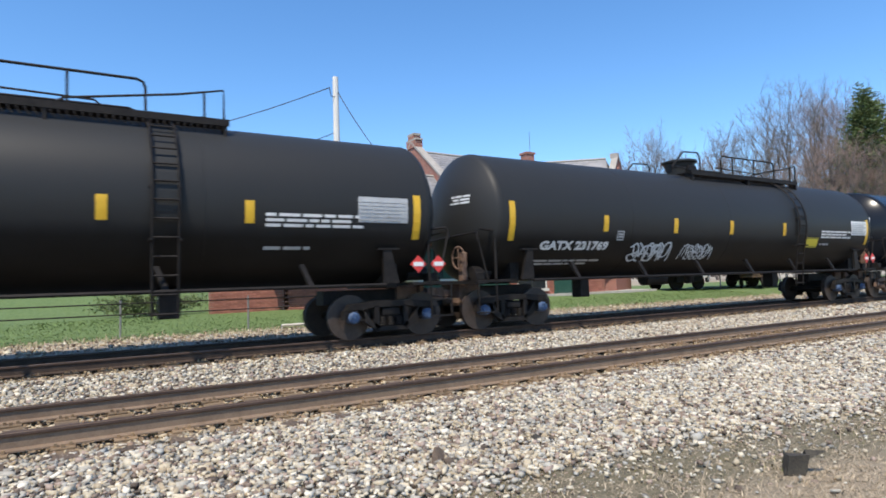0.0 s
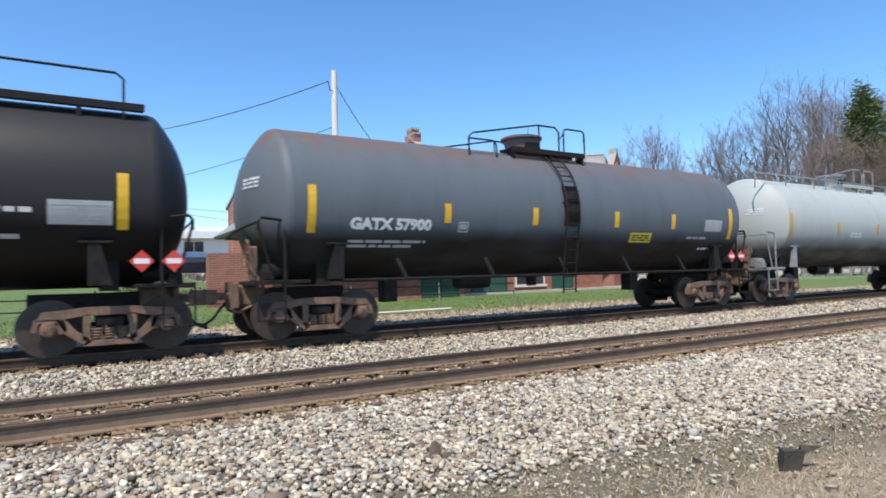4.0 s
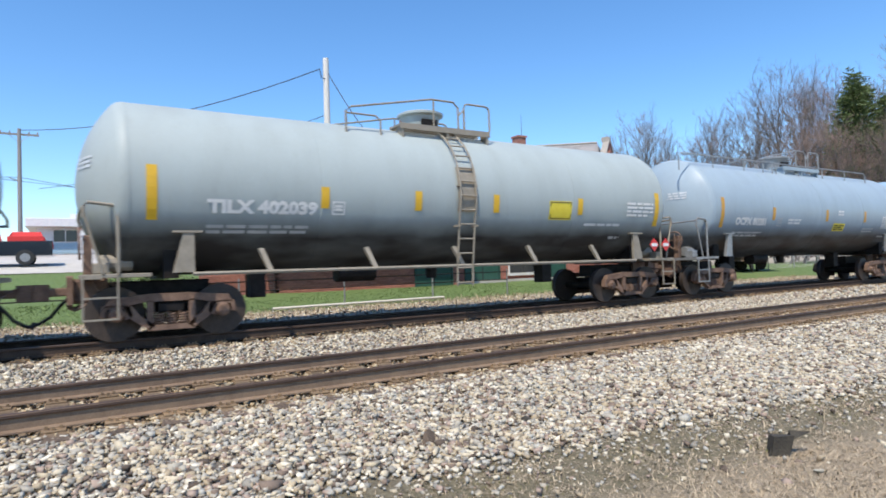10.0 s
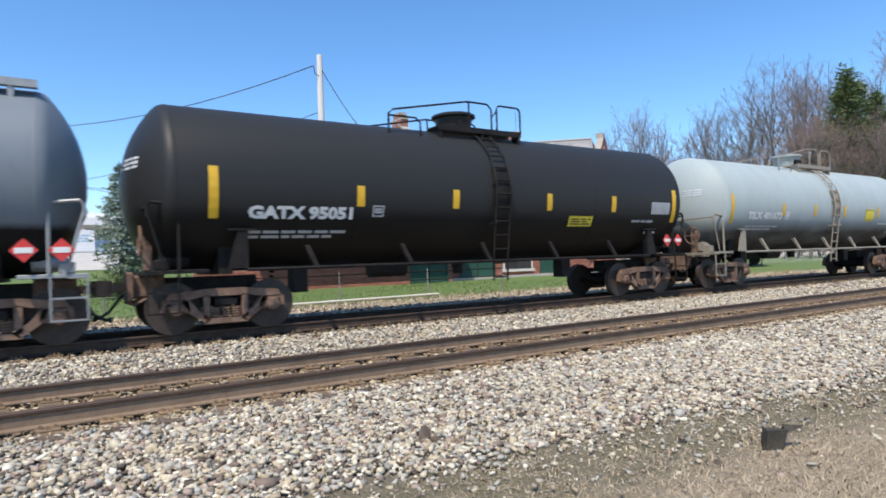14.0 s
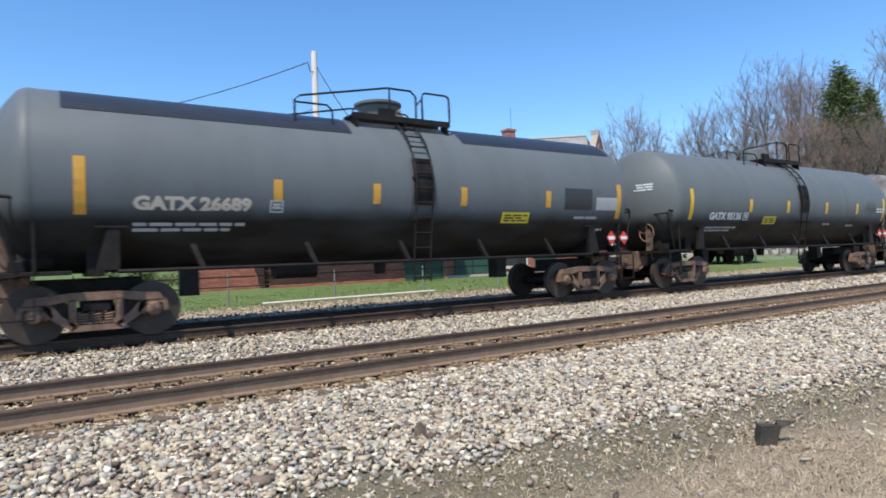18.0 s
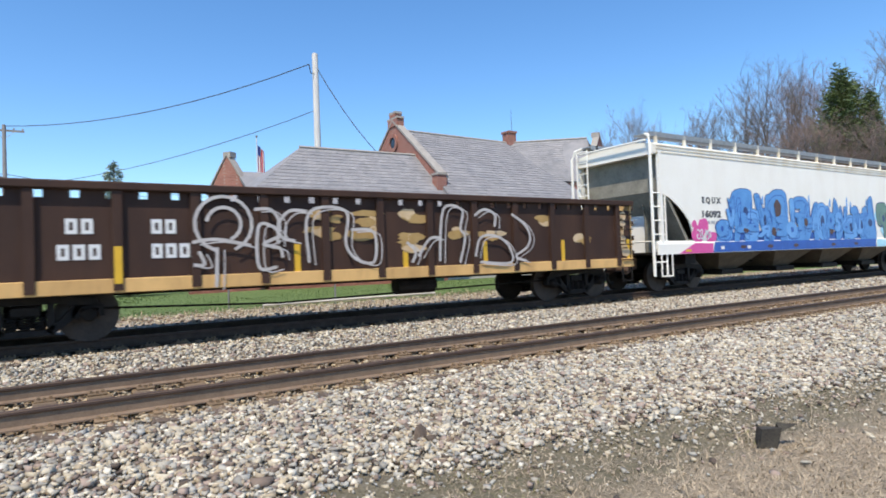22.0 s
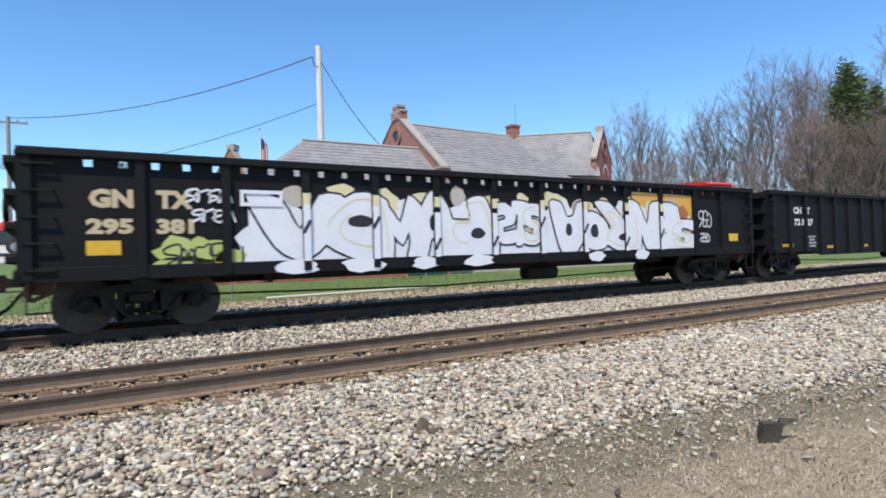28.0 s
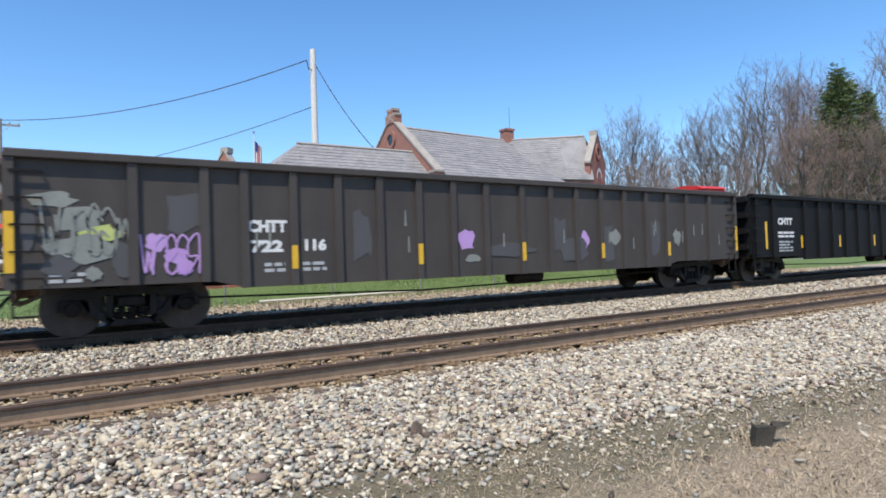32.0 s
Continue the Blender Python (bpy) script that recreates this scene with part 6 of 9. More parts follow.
def build_flag():
    f = thing("flagpole", "slim white flagpole with a limp striped flag", "flag", pose(10.8, 38.0, 0.35))
    part("pole", Geo().tube([(0, 0, 0), (0, 0, 9.2)], 0.05, 8, 0.03), M_TRIM, f)
    part("finial", Geo().lathe([(9.2, 0.0), (9.24, 0.07), (9.32, 0.07), (9.36, 0.0)], "z", 8), M_GALV, f)
    red = surface("flag_red", (0.45, 0.03, 0.04), (0.55, 0.05, 0.06), 0.8, bump=0)
    blue = surface("flag_blue", (0.02, 0.03, 0.15), (0.03, 0.05, 0.2), 0.8, bump=0)
    for k in range(7):
        g = Geo()
        x0, x1 = 0.05 + 0.06 * k, 0.05 + 0.06 * (k + 1)
        g.add([(x0, 0.03 * math.sin(k * 2), 8.7 - 0.05 * k), (x1, 0.03 * math.sin(k * 2 + 2), 8.65 - 0.05 * k), (x1, 0.03 * math.sin(k * 2 + 2), 6.9 - 0.12 * k), (x0, 0.03 * math.sin(k * 2), 7.0 - 0.12 * k)], [(0, 1, 2, 3)])
        part("flag_fold", g, red if k % 2 == 0 else M_TRIM, f)
    part("canton", Geo().add([(0.04, -0.035, 8.72), (0.22, -0.035, 8.6), (0.22, -0.035, 8.0), (0.04, -0.035, 8.1)], [(0, 1, 2, 3)]), blue, f)


build_flag()
# ---- trees ----
def bare_tree_meshes(seed, height, spread, limbs, twig):
    """A leafless tree: trunk and limbs in one mesh, the fine twigs in another."""
    rnd = random.Random(seed)
    wood, fine = Geo(), Geo()

    def twiglet(p, q, r):
        d = (q - p).normalized()
        a = d.cross(Vector((0.3, 0.2, 1)) if abs(d.z) < 0.9 else Vector((1, 0, 0))).normalized()
        b = d.cross(a)
        ring = [a, -0.5 * a + 0.87 * b, -0.5 * a - 0.87 * b]
        fine.add([tuple(p + r * v) for v in ring] + [tuple(q + r * 0.3 * v) for v in ring], [(0, 1, 4, 3), (1, 2, 5, 4), (2, 0, 3, 5)])

    def grow(p, d, length, r, level):
        n = (5, 3, 2, 1)[level - 1]
        pts = [p]
        for k in range(n):
            d = (d + Vector((rnd.gauss(0, 0.13), rnd.gauss(0, 0.13), 0.10 if level < 3 else 0.03))).normalized()
            pts.append(pts[-1] + d * length / n)
        if level < 3:
            wood.tube(pts, r, 5 if level == 1 else 4, r * 0.35)
        else:
            for u, v in zip(pts, pts[1:]):
                twiglet(u, v, r)
        if level == 4:
            return
        for k in range((9, 7, 5)[level - 1]):
            t = rnd.uniform(0.22, 1.0)
            i = min(int(t * n), n - 1)
            q = pts[i].lerp(pts[i + 1], t * n - i)
            way = (pts[i + 1] - pts[i]).normalized()
            side = way.cross(Vector((rnd.gauss(0, 1), rnd.gauss(0, 1), rnd.gauss(0, 1)))).normalized()
            nd = (way * 0.75 + side * spread * rnd.uniform(0.5, 1.0) + Vector((0, 0, 0.12))).normalized()
            grow(q, nd, length * rnd.uniform(0.30, 0.52) * (1.15 - 0.5 * t), r * (0.45 if level == 1 else 0.42), level + 1)

    trunk = [Vector((0, 0, -0.3))]
    for k in range(9):
        trunk.append(trunk[-1] + Vector((rnd.gauss(0, 0.018), rnd.gauss(0, 0.018), 0.105)) * height)
    wood.tube(trunk, height * 0.0125, 8, height * 0.002)
    for k in range(limbs):
        t = 0.2 + 0.78 * (k + rnd.random()) / limbs
        i = min(int(t * 9), 8)
        q = trunk[i].lerp(trunk[i + 1], t * 9 - i)
        a = k * 2.4 + rnd.uniform(-0.5, 0.5)
        up = rnd.uniform(0.75, 1.5) + 0.9 * t
        nd = Vector((math.cos(a), math.sin(a), up)).normalized()
        grow(q, nd, height * (0.16 + 0.30 * spread * math.sin(math.pi * min(1.0, 1.08 - 0.85 * t)) * rnd.uniform(0.7, 1.1)), height * 0.0058 * (1.25 - t), 1)
    top = sorted(p[2] for p in fine.v)[int(0.995 * len(fine.v))]
    k = height / top
    for g in (wood, fine):
        g.v = [(x * k, y * k, z * k) for x, y, z in g.v]
    crown = bpy.data.meshes.new("twig_crown")
    crown.from_pydata(fine.v, [], fine.f)
    crown.materials.append(twig)
    return wood.mesh("trunk", M_BARK), crown


BARE = [bare_tree_meshes(20, 18.0, 0.85, 19, M_TWIGGREY), bare_tree_meshes(21, 18.0, 1.1, 17, M_TWIG), bare_tree_meshes(22, 18.0, 0.65, 20, M_TWIGGREY), bare_tree_meshes(23, 18.0, 1.0, 20, M_TWIG)]


def bare_tree(x, y, height, which, turn):
    label = ("tall leafless tree with fine grey twigs", "leafless tree with a broad reddish crown", "slender leafless tree with upright limbs", "leafless tree with reddish-brown twigs")[which]
    t = thing("bare_tree", label, "tree", pose(x, y, ground_height(x, y), 0, 0, turn), "bare trees beside the railway")
    s = height / 18.0
    for nm, me in zip(("trunk", "twig_crown"), BARE[which]):
        p = part(nm, me, None, t)
        p.matrix_basis = Matrix.Diagonal((s, s, s, 1))
    return t


def place_trees():
    rnd = random.Random(5)
    spots = [(46.8, 92, 0.17, 2), (48.0, 90, 0.195, 2), (49.2, 88, 0.215, 0), (50.1, 90, 0.243, 2), (50.9, 94, 0.225, 0), (51.9, 88, 0.215, 2), (52.8, 95, 0.185, 3), (51.2, 72, 0.155, 3), (52.4, 74, 0.165, 1), (53.4, 76, 0.15, 3), (54.0, 82, 0.145, 1),
             (54.9, 90, 0.175, 0), (55.8, 86, 0.20, 3), (56.6, 92, 0.215, 0), (57.4, 88, 0.228, 2), (58.3, 84, 0.225, 0), (59.1, 90, 0.245, 2), (60.1, 82, 0.245, 0), (61.6, 74, 0.29, 0), (62.5, 84, 0.272, 2), (63.2, 88, 0.255, 1), (64.0, 80, 0.262, 3), (64.8, 86, 0.258, 1), (65.6, 90, 0.255, 3), (66.4, 94, 0.235, 1),
             (69.2, 82, 0.265, 0), (70.1, 78, 0.285, 2), (71.0, 76, 0.30, 0), (68.4, 90, 0.245, 2),
             (57.0, 70, 0.13, 3), (58.6, 68, 0.15, 1), (59.8, 66, 0.14, 3), (61.0, 64, 0.155, 1), (62.0, 62, 0.17, 3), (63.0, 63, 0.185, 1), (63.9, 60, 0.195, 3), (64.7, 61, 0.215, 1), (65.4, 58, 0.195, 3), (66.1, 60, 0.165, 1), (67.0, 58, 0.155, 3), (68.0, 60, 0.165, 1), (69.0, 59, 0.185, 3), (70.2, 62, 0.20, 1)]
    for k, (deg, d, h, which) in enumerate(spots):
        a = radians(deg)
        bare_tree(d * math.sin(a), d * math.cos(a), d * h + 0.7, which, rnd.uniform(0, 360))
    for k in range(10):
        bare_tree(-70 + 13 * k + rnd.uniform(-3, 3), 150 + rnd.uniform(-15, 25), rnd.uniform(9, 12.5), k % 4, rnd.uniform(0, 360))


place_trees()


def far_woods():
    """A hazy belt of leafless wood at the skyline, one piece of countless twigs."""
    rs = np.random.RandomState(9)
    n = 9000
    ang = rs.uniform(-1.3, 1.52, n)
    d = rs.uniform(190, 330, n)
    h = rs.uniform(3, 13, n) * (0.7 + 0.3 * np.sin(ang * 9))
    x, y = d * np.sin(ang), d * np.cos(ang)
    z0 = rs.uniform(0, 0.6, n) * h
    lean = rs.normal(0, 0.16, (n, 2)) * h[:, None]
    w = rs.uniform(0.10, 0.45, n)
    px, py = np.cos(ang) * w, -np.sin(ang) * w
    v = np.stack([np.stack([x - px, y - py, z0], 1), np.stack([x + px, y + py, z0], 1), np.stack([x + lean[:, 0], y + lean[:, 1], h + 0.4], 1)], 1).reshape(-1, 3)
    f = np.arange(3 * n).reshape(-1, 3)
    tagged(new("far_woods", raw_mesh("far_woods", v, f, M_FOREST)), "grey-brown leafless woods on the skyline", "woods", kind="stuff")


far_woods()


def conifer(name, label, x, y, height, width, seed, material, layers, thin=0.0):
    """An evergreen: trunk, whorls of boughs and clumps of needle sprays."""
    rnd = random.Random(seed)
    t = thing(name, label, "tree", pose(x, y, ground_height(x, y)))
    part("trunk", Geo().tube([(0, 0, -0.3), (0.05, 0.02, height * 0.5), (0, 0, height * 0.98)], height * 0.018, 8, 0.03), M_BARK, t)
    boughs, verts, faces = Geo(), [], []
    for j in range(layers):
        u = j / (layers - 1)
        z = height * (0.06 + 0.93 * u) if not thin else height * (thin + (0.99 - thin) * u)
        reach = width * (1 - u) ** 0.8 * rnd.uniform(0.78, 1.12) + 0.12
        if thin:
            reach = width * (1.03 - u) * min(1.0, 0.6 + 1.6 * u) * rnd.uniform(0.5, 1.25)
        for k in range(rnd.randint(7, 10) if thin else rnd.randint(7, 10)):
            a = rnd.uniform(0, 6.283)
            r = reach * rnd.uniform(0.7, 1.1)
            tip = Vector((math.cos(a) * r, math.sin(a) * r, z + r * (0.10 if u > 0.7 else -0.14) + rnd.uniform(-0.1, 0.1)))
            root = Vector((0, 0, z))
            boughs.tube([root, tip], 0.018 * height / 6, 3, 0.006)
            m = max(4, int(r * (30 if thin else 9) / (height / 7)))
            for q in range(m):
                s = rnd.uniform(0.25, 1.0)
                c = root.lerp(tip, s) + Vector((rnd.gauss(0, 0.09), rnd.gauss(0, 0.09), rnd.gauss(0, 0.14 if thin else 0.05))) * height / 7
                for _ in range(3):
                    d = Vector((math.cos(a) + rnd.gauss(0, 0.7), math.sin(a) + rnd.gauss(0, 0.7), rnd.gauss(0.05, 0.35))).normalized() * rnd.uniform(0.14, 0.3) * (height / 7 if not thin else height / 11)
                    e = d.cross(Vector((rnd.gauss(0, 1), rnd.gauss(0, 1), rnd.gauss(0, 1)))).normalized() * (0.035 * height / 7 if not thin else 0.05)
                    i = len(verts)
                    verts.extend([tuple(c - e), tuple(c + e), tuple(c + d + e * 0.5), tuple(c + d - e * 0.5)])
                    faces.append((i, i + 1, i + 2, i + 3))
    part("bough", boughs, M_BARK, t)
    part("needle_crown", raw_mesh("needle_crown", np.array(verts), np.array(faces), material), None, t)
    return t


conifer("spruce_tree", "young blue-green spruce on the lawn", 2.2, 30.0, 4.75, 1.35, 31, M_SPRUCE, 30)
conifer("pine_tree", "tall dark green pine among leafless trees", 62.2, 26.4, 17.4, 6.0, 32, M_NEEDLE, 52, 0.2)
conifer("pine_tree", "dark green pine behind a taller one", 63.4, 24.6, 15.0, 5.0, 37, M_NEEDLE, 44, 0.2)


def shrub(x, y, w, h, seed):
    rnd = random.Random(seed)
    t = thing("shrub", "low sprawling dark evergreen shrub on the lawn", "shrub", pose(x, y, ground_height(x, y)))
    stems, verts, faces = Geo(), [], []
    for k in range(80):
        a = rnd.uniform(0, 6.283)
        r = rnd.uniform(0.2, 1.0)
        tip = Vector((math.cos(a) * r * w, math.sin(a) * r * w * 0.6, h * rnd.uniform(0.35, 1.0) * (1.15 - 0.5 * r)))
        stems.tube([(0, 0, 0), tuple(tip * 0.5 + Vector((0, 0, 0.1))), tuple(tip)], 0.012, 3, 0.004)
        for q in range(60):
            c = tip * rnd.uniform(0.35, 1.03) + Vector((rnd.gauss(0, 0.10), rnd.gauss(0, 0.10), rnd.gauss(0, 0.06)))
            d = Vector((rnd.gauss(0, 1), rnd.gauss(0, 1), rnd.gauss(0.3, 0.6))).normalized() * rnd.uniform(0.06, 0.13)
            e = d.cross(Vector((rnd.gauss(0, 1), rnd.gauss(0, 1), rnd.gauss(0, 1)))).normalized() * 0.022
            i = len(verts)
            verts.extend([tuple(c - e), tuple(c + e), tuple(c + d + e * 0.4), tuple(c + d - e * 0.4)])
            faces.append((i, i + 1, i + 2, i + 3))
    part("stems", stems, M_BARK, t)
    part("foliage", raw_mesh("foliage", np.array(verts), np.array(faces), M_NEEDLE), None, t)


shrub(2.0, 22.3, 1.9, 1.0, 41)
# ---- verge, fences and yard ----
def blades(name, label, material, count, x_range, y_range, height, seed, dens=None, lean=0.6, width=0.004):
    """Loose grass as one mesh of thin bent blades."""
    rs = np.random.RandomState(seed)
    xy = np.column_stack([rs.uniform(*x_range, count), rs.uniform(*y_range, count)])
    if dens:
        xy = xy[rs.rand(count) < np.array([dens(x, y) for x, y in xy])]
    k = len(xy)
    gz = np.array([ground_height(x, y) for x, y in xy]) - 0.008
    a = rs.uniform(0, 6.283, k)
    h = height * np.exp(rs.normal(0, 0.4, k))
    d = rs.uniform(0.2, 1.0, k) * lean * h
    w = width * rs.uniform(0.7, 1.6, k)
    sx, sy = -np.sin(a) * w, np.cos(a) * w
    cx, cy = np.cos(a), np.sin(a)
    rows = []
    for t, wide in ((0.0, 1.0), (0.55, 0.8), (1.0, 0.15)):
        px, py = xy[:, 0] + cx * d * t ** 1.6, xy[:, 1] + cy * d * t ** 1.6
        z = gz + h * (t - 0.25 * t * t)
        rows += [np.stack([px - sx * wide, py - sy * wide, z], 1), np.stack([px + sx * wide, py + sy * wide, z], 1)]
    v = np.stack(rows, 1).reshape(-1, 3)
    q = np.array([(0, 1, 3, 2), (2, 3, 5, 4)])
    f = (q[None] + 6 * np.arange(k)[:, None, None]).reshape(-1, 4)
    return tagged(new(name, raw_mesh(name, v, f, material)), label, "grass", kind="stuff")


def turf_fade(x, y):
    u = y + 0.08 * x - 3.25 + 0.5 * noise.noise(Vector((x * 0.9, y * 0.9, 7)))
    patch = 0.55 + 0.9 * noise.noise(Vector((x * 3.1, y * 3.1, 2)))
    return min(1.0, max(0.5, 0.8 + patch * 0.5)) if u < -0.2 else max(0.10, (0.7 - u * 0.6) * max(0.3, patch))


def thatch_fade(x, y):
    """Thick beside the path of the tracks, thinning out towards the mown ground."""
    away = max(0.0, 1.2 - y, 0.8 - x, x - 10.5) / 2.6
    return turf_fade(x, y) * max(0.04, 1.0 - away)


blades("dry_grass", "straw-coloured dead grass on the near verge", M_DRY, 30000, (1.0, 14.0), (1.2, 4.2), 0.036, 51, thatch_fade, 1.3, 0.0035)
blades("dry_grass", "straw-coloured dead grass along the verge further on", M_DRY, 12000, (12.0, 30.0), (0.5, 3.4), 0.10, 52, turf_fade, 1.2, 0.006)
blades("dead_thatch", "matted straw-coloured thatch lying on the verge", M_DRY, 250000, (2.0, 12.5), (1.6, 4.3), 0.017, 55, thatch_fade, 3.6, 0.0030)
blades("dead_thatch", "thin straw-coloured thatch behind the viewer", M_DRY, 30000, (-6.0, 12.0), (-3.0, 1.0), 0.024, 56, None, 2.6, 0.005)
blades("moss_grass", "low olive-green weeds between ballast and dry grass", M_OLIVE, 22000, (0.5, 14.0), (2.6, 4.4), 0.022, 57, lambda x, y: max(0.0, 0.9 - abs(y + 0.08 * x - 3.75) * 1.5) * max(0.0, 0.25 + 1.4 * noise.noise(Vector((x * 1.3, y * 1.3, 11)))), 1.6, 0.0035)
blades("lawn_grass", "fresh green lawn behind the fence", M_LAWN, 60000, (-4.0, 30.0), (16.7, 21.4), 0.02, 53, None, 1.4, 0.016)
blades("verge_grass", "tufts of dry grass along the far ballast edge", M_DRY, 9000, (-4.0, 34.0), (16.0, 17.5), 0.08, 54, None, 1.1, 0.008)


stone_field("gravel_crumbs", "small crumbs of stone sunk in the bare strip beside the ballast", 9000, (0.8, 14.0), (2.3, 4.5), 0.0115, 17, lambda x, y: max(0.05, 1.0 - 1.1 * abs(y + 0.08 * x - 4.05)), lift=-0.014)
blades("leaf_litter", "brown bits of dead leaf and straw on the bare strip", M_LITTER, 26000, (0.8, 13.0), (2.2, 4.5), 0.012, 58, lambda x, y: max(0.0, 1.0 - 0.9 * abs(y + 0.08 * x - 3.75)) * max(0.1, 0.6 + noise.noise(Vector((x * 2.2, y * 2.2, 5)))), 2.8, 0.005)


def weed(x, y, h, seed):
    rnd = random.Random(seed)
    z = ground_height(x, y)
    t = thing("dead_weed", "thin dry weed stalk standing in the verge", "weed", pose(x, y, z))
    pts = [(0, 0, -0.03)]
    for k in range(5):
        pts.append((pts[-1][0] + rnd.gauss(0, 0.02), pts[-1][1] + rnd.gauss(0, 0.02), h * (k + 1) / 5))
    part("stalk", Geo().tube(pts, 0.005, 4, 0.002), M_DRY, t)
    for k in range(5):
        b = pts[1 + k % 5]
        a = rnd.uniform(0, 6.28)
        part("side_shoot", Geo().tube([b, (b[0] + 0.06 * math.cos(a), b[1] + 0.06 * math.sin(a), b[2] + 0.07)], 0.003, 3, 0.001), M_DRY, t)


for k, (x, y, h) in enumerate(((3.62, 2.6, 0.46), (2.42, 2.55, 0.30), (4.3, 2.2, 0.25), (5.9, 2.9, 0.3), (2.9, 2.9, 0.22), (6.6, 2.5, 0.28), (4.95, 3.05, 0.24))):
    weed(x, y, h, 60 + k)


def stump():
    t = thing("post_stub", "short charred stub of a wooden post in dry grass", "stump", pose(5.05, 2.88, ground_height(5.05, 2.88), 0, 0, -32))
    ring = [(-0.105, -0.075), (0.09, -0.09), (0.12, 0.06), (-0.08, 0.085)]
    tops = (0.235, 0.25, 0.215, 0.22)
    g = Geo().add([(x * 0.72, y * 0.72, -0.06) for x, y in ring] + [(x * 0.84 + 0.05, y * 0.84, h * 0.7) for (x, y), h in zip(ring, tops)], [(3, 2, 1, 0), (4, 5, 6, 7)] + [(i, (i + 1) % 4, 4 + (i + 1) % 4, 4 + i) for i in range(4)])
    part("post", g, M_STUMP, t)
    part("splinter", Geo().add([(0.12, -0.05, 0.13), (0.12, 0.05, 0.12), (0.30, 0.03, 0.17), (0.29, -0.03, 0.19), (0.12, 0.0, 0.20)], [(0, 1, 2, 3), (0, 3, 4), (1, 4, 2), (3, 2, 4), (0, 4, 1)]), M_STUMP, t)
    part("bark_flake", Geo().add([(-0.06, -0.05, 0.0), (-0.12, -0.07, -0.04), (-0.09, -0.02, -0.04), (-0.05, -0.03, 0.08)], [(0, 1, 2), (0, 3, 1), (1, 3, 2), (0, 2, 3)]), M_STUMP, t)


stump()


def loose_stone(label, x, y, size, squash, seed, material, tilt=0):
    rnd = random.Random(seed)
    bm = bmesh.new()
    bmesh.ops.create_icosphere(bm, subdivisions=2, radius=1.0)
    for v in bm.verts:
        v.co *= rnd.uniform(0.8, 1.15)
        v.co.x *= size
        v.co.y *= size * 0.75
        v.co.z *= size * squash
    me = bpy.data.meshes.new("loose_stone")
    bm.to_mesh(me)
    bm.free()
    me.materials.append(material)
    ob = new("loose_stone", me)
    ob.matrix_world = pose(x, y, ground_height(x, y) + size * squash * 0.5, tilt, 0, 30)
    return tagged(ob, label, "stone")


loose_stone("dark brown lump lying on the pale ballast", 3.86, 4.72, 0.07, 0.6, 71, M_STUMP)
loose_stone("flat brown stone tilted on the ballast", 2.74, 4.68, 0.15, 0.22, 72, M_TIE, 60)
loose_stone("reddish broken brick at the ballast edge", 1.42, 3.45, 0.09, 0.6, 73, M_BRICK)
loose_stone("dark lump on the pale ballast", 4.35, 5.15, 0.05, 0.6, 74, M_TIE)


def wire_fence():
    f = thing("wire_fence", "thin metal-post fence with two dark rails along the lawn", "fence", pose(0, 0, 0))
    xs = [-15 + 3.2 * k for k in range(10)]
    xs = [x - 0.14 for x in xs]
    for x in xs:
        z = ground_height(x, 17.5)
        part("post", Geo().tube([(x, 17.5, z - 0.2), (x + 0.01, 17.5, z + 0.95)], 0.028, 6), M_GALV, f)
    for h in (0.58, 0.86):
        pts = [(x, 17.48, ground_height(x, 17.5) + h) for x in xs]
        part("rail", Geo().tube(pts, 0.018, 5), M_BLACKIRON, f)
    return f


wire_fence()


def low_pipe():
    f = thing("low_pipe_rail", "low pale pipe rail on short legs beside the lawn", "rail", pose(0, 0, 0))
    a, b = (4.8, 16.75), (10.6, 17.0)
    za, zb = (ground_height(*p) + 0.13 for p in (a, b))
    part("pipe", Geo().tube([(*a, za - 0.08), (*a, za), ((a[0] + b[0]) / 2, (a[1] + b[1]) / 2, (za + zb) / 2), (*b, zb), (b[0], b[1], zb - 0.1)], 0.035, 7), M_POLE, f)
    for k in range(7):
        t = k / 6
        x, y, z = a[0] + (b[0] - a[0]) * t, a[1] + (b[1] - a[1]) * t, za + (zb - za) * t
        part("leg", Geo().tube([(x, y, z - 0.25), (x, y, z)], 0.02, 5), M_GALV, f)


low_pipe()


def chain_fence():
    f = thing("chain_link_fence", "grey chain-link fence beyond the lawn", "fence", pose(0, 0, 0))
    x0, x1, y = 31.0, 58.0, 21.0
    z = ground_height(40, y)
    n = 10
    for k in range(n):
        x = x0 + (x1 - x0) * k / (n - 1)
        part("post", Geo().tube([(x, y, z - 0.2), (x, y, z + 1.15)], 0.035, 6), M_GALV, f)
    part("top_rail", Geo().tube([(x0, y, z + 1.12), (x1, y, z + 1.12)], 0.025, 5), M_GALV, f)
    g = Geo()
    step = 0.22
    for k in range(int((x1 - x0) / step)):
        x = x0 + step * k
        for s in (-1, 1):
            xa, xb = (x, x + 1.1) if s > 0 else (x + 1.1, x)
            if xb <= x1 and xa <= x1:
                g.tube([(xa, y, z + 0.02), (xb, y, z + 1.12)], 0.005, 3)
    tagged(part("chain_link_wire", g, M_GALV, f), kind="stuff")


chain_fence()


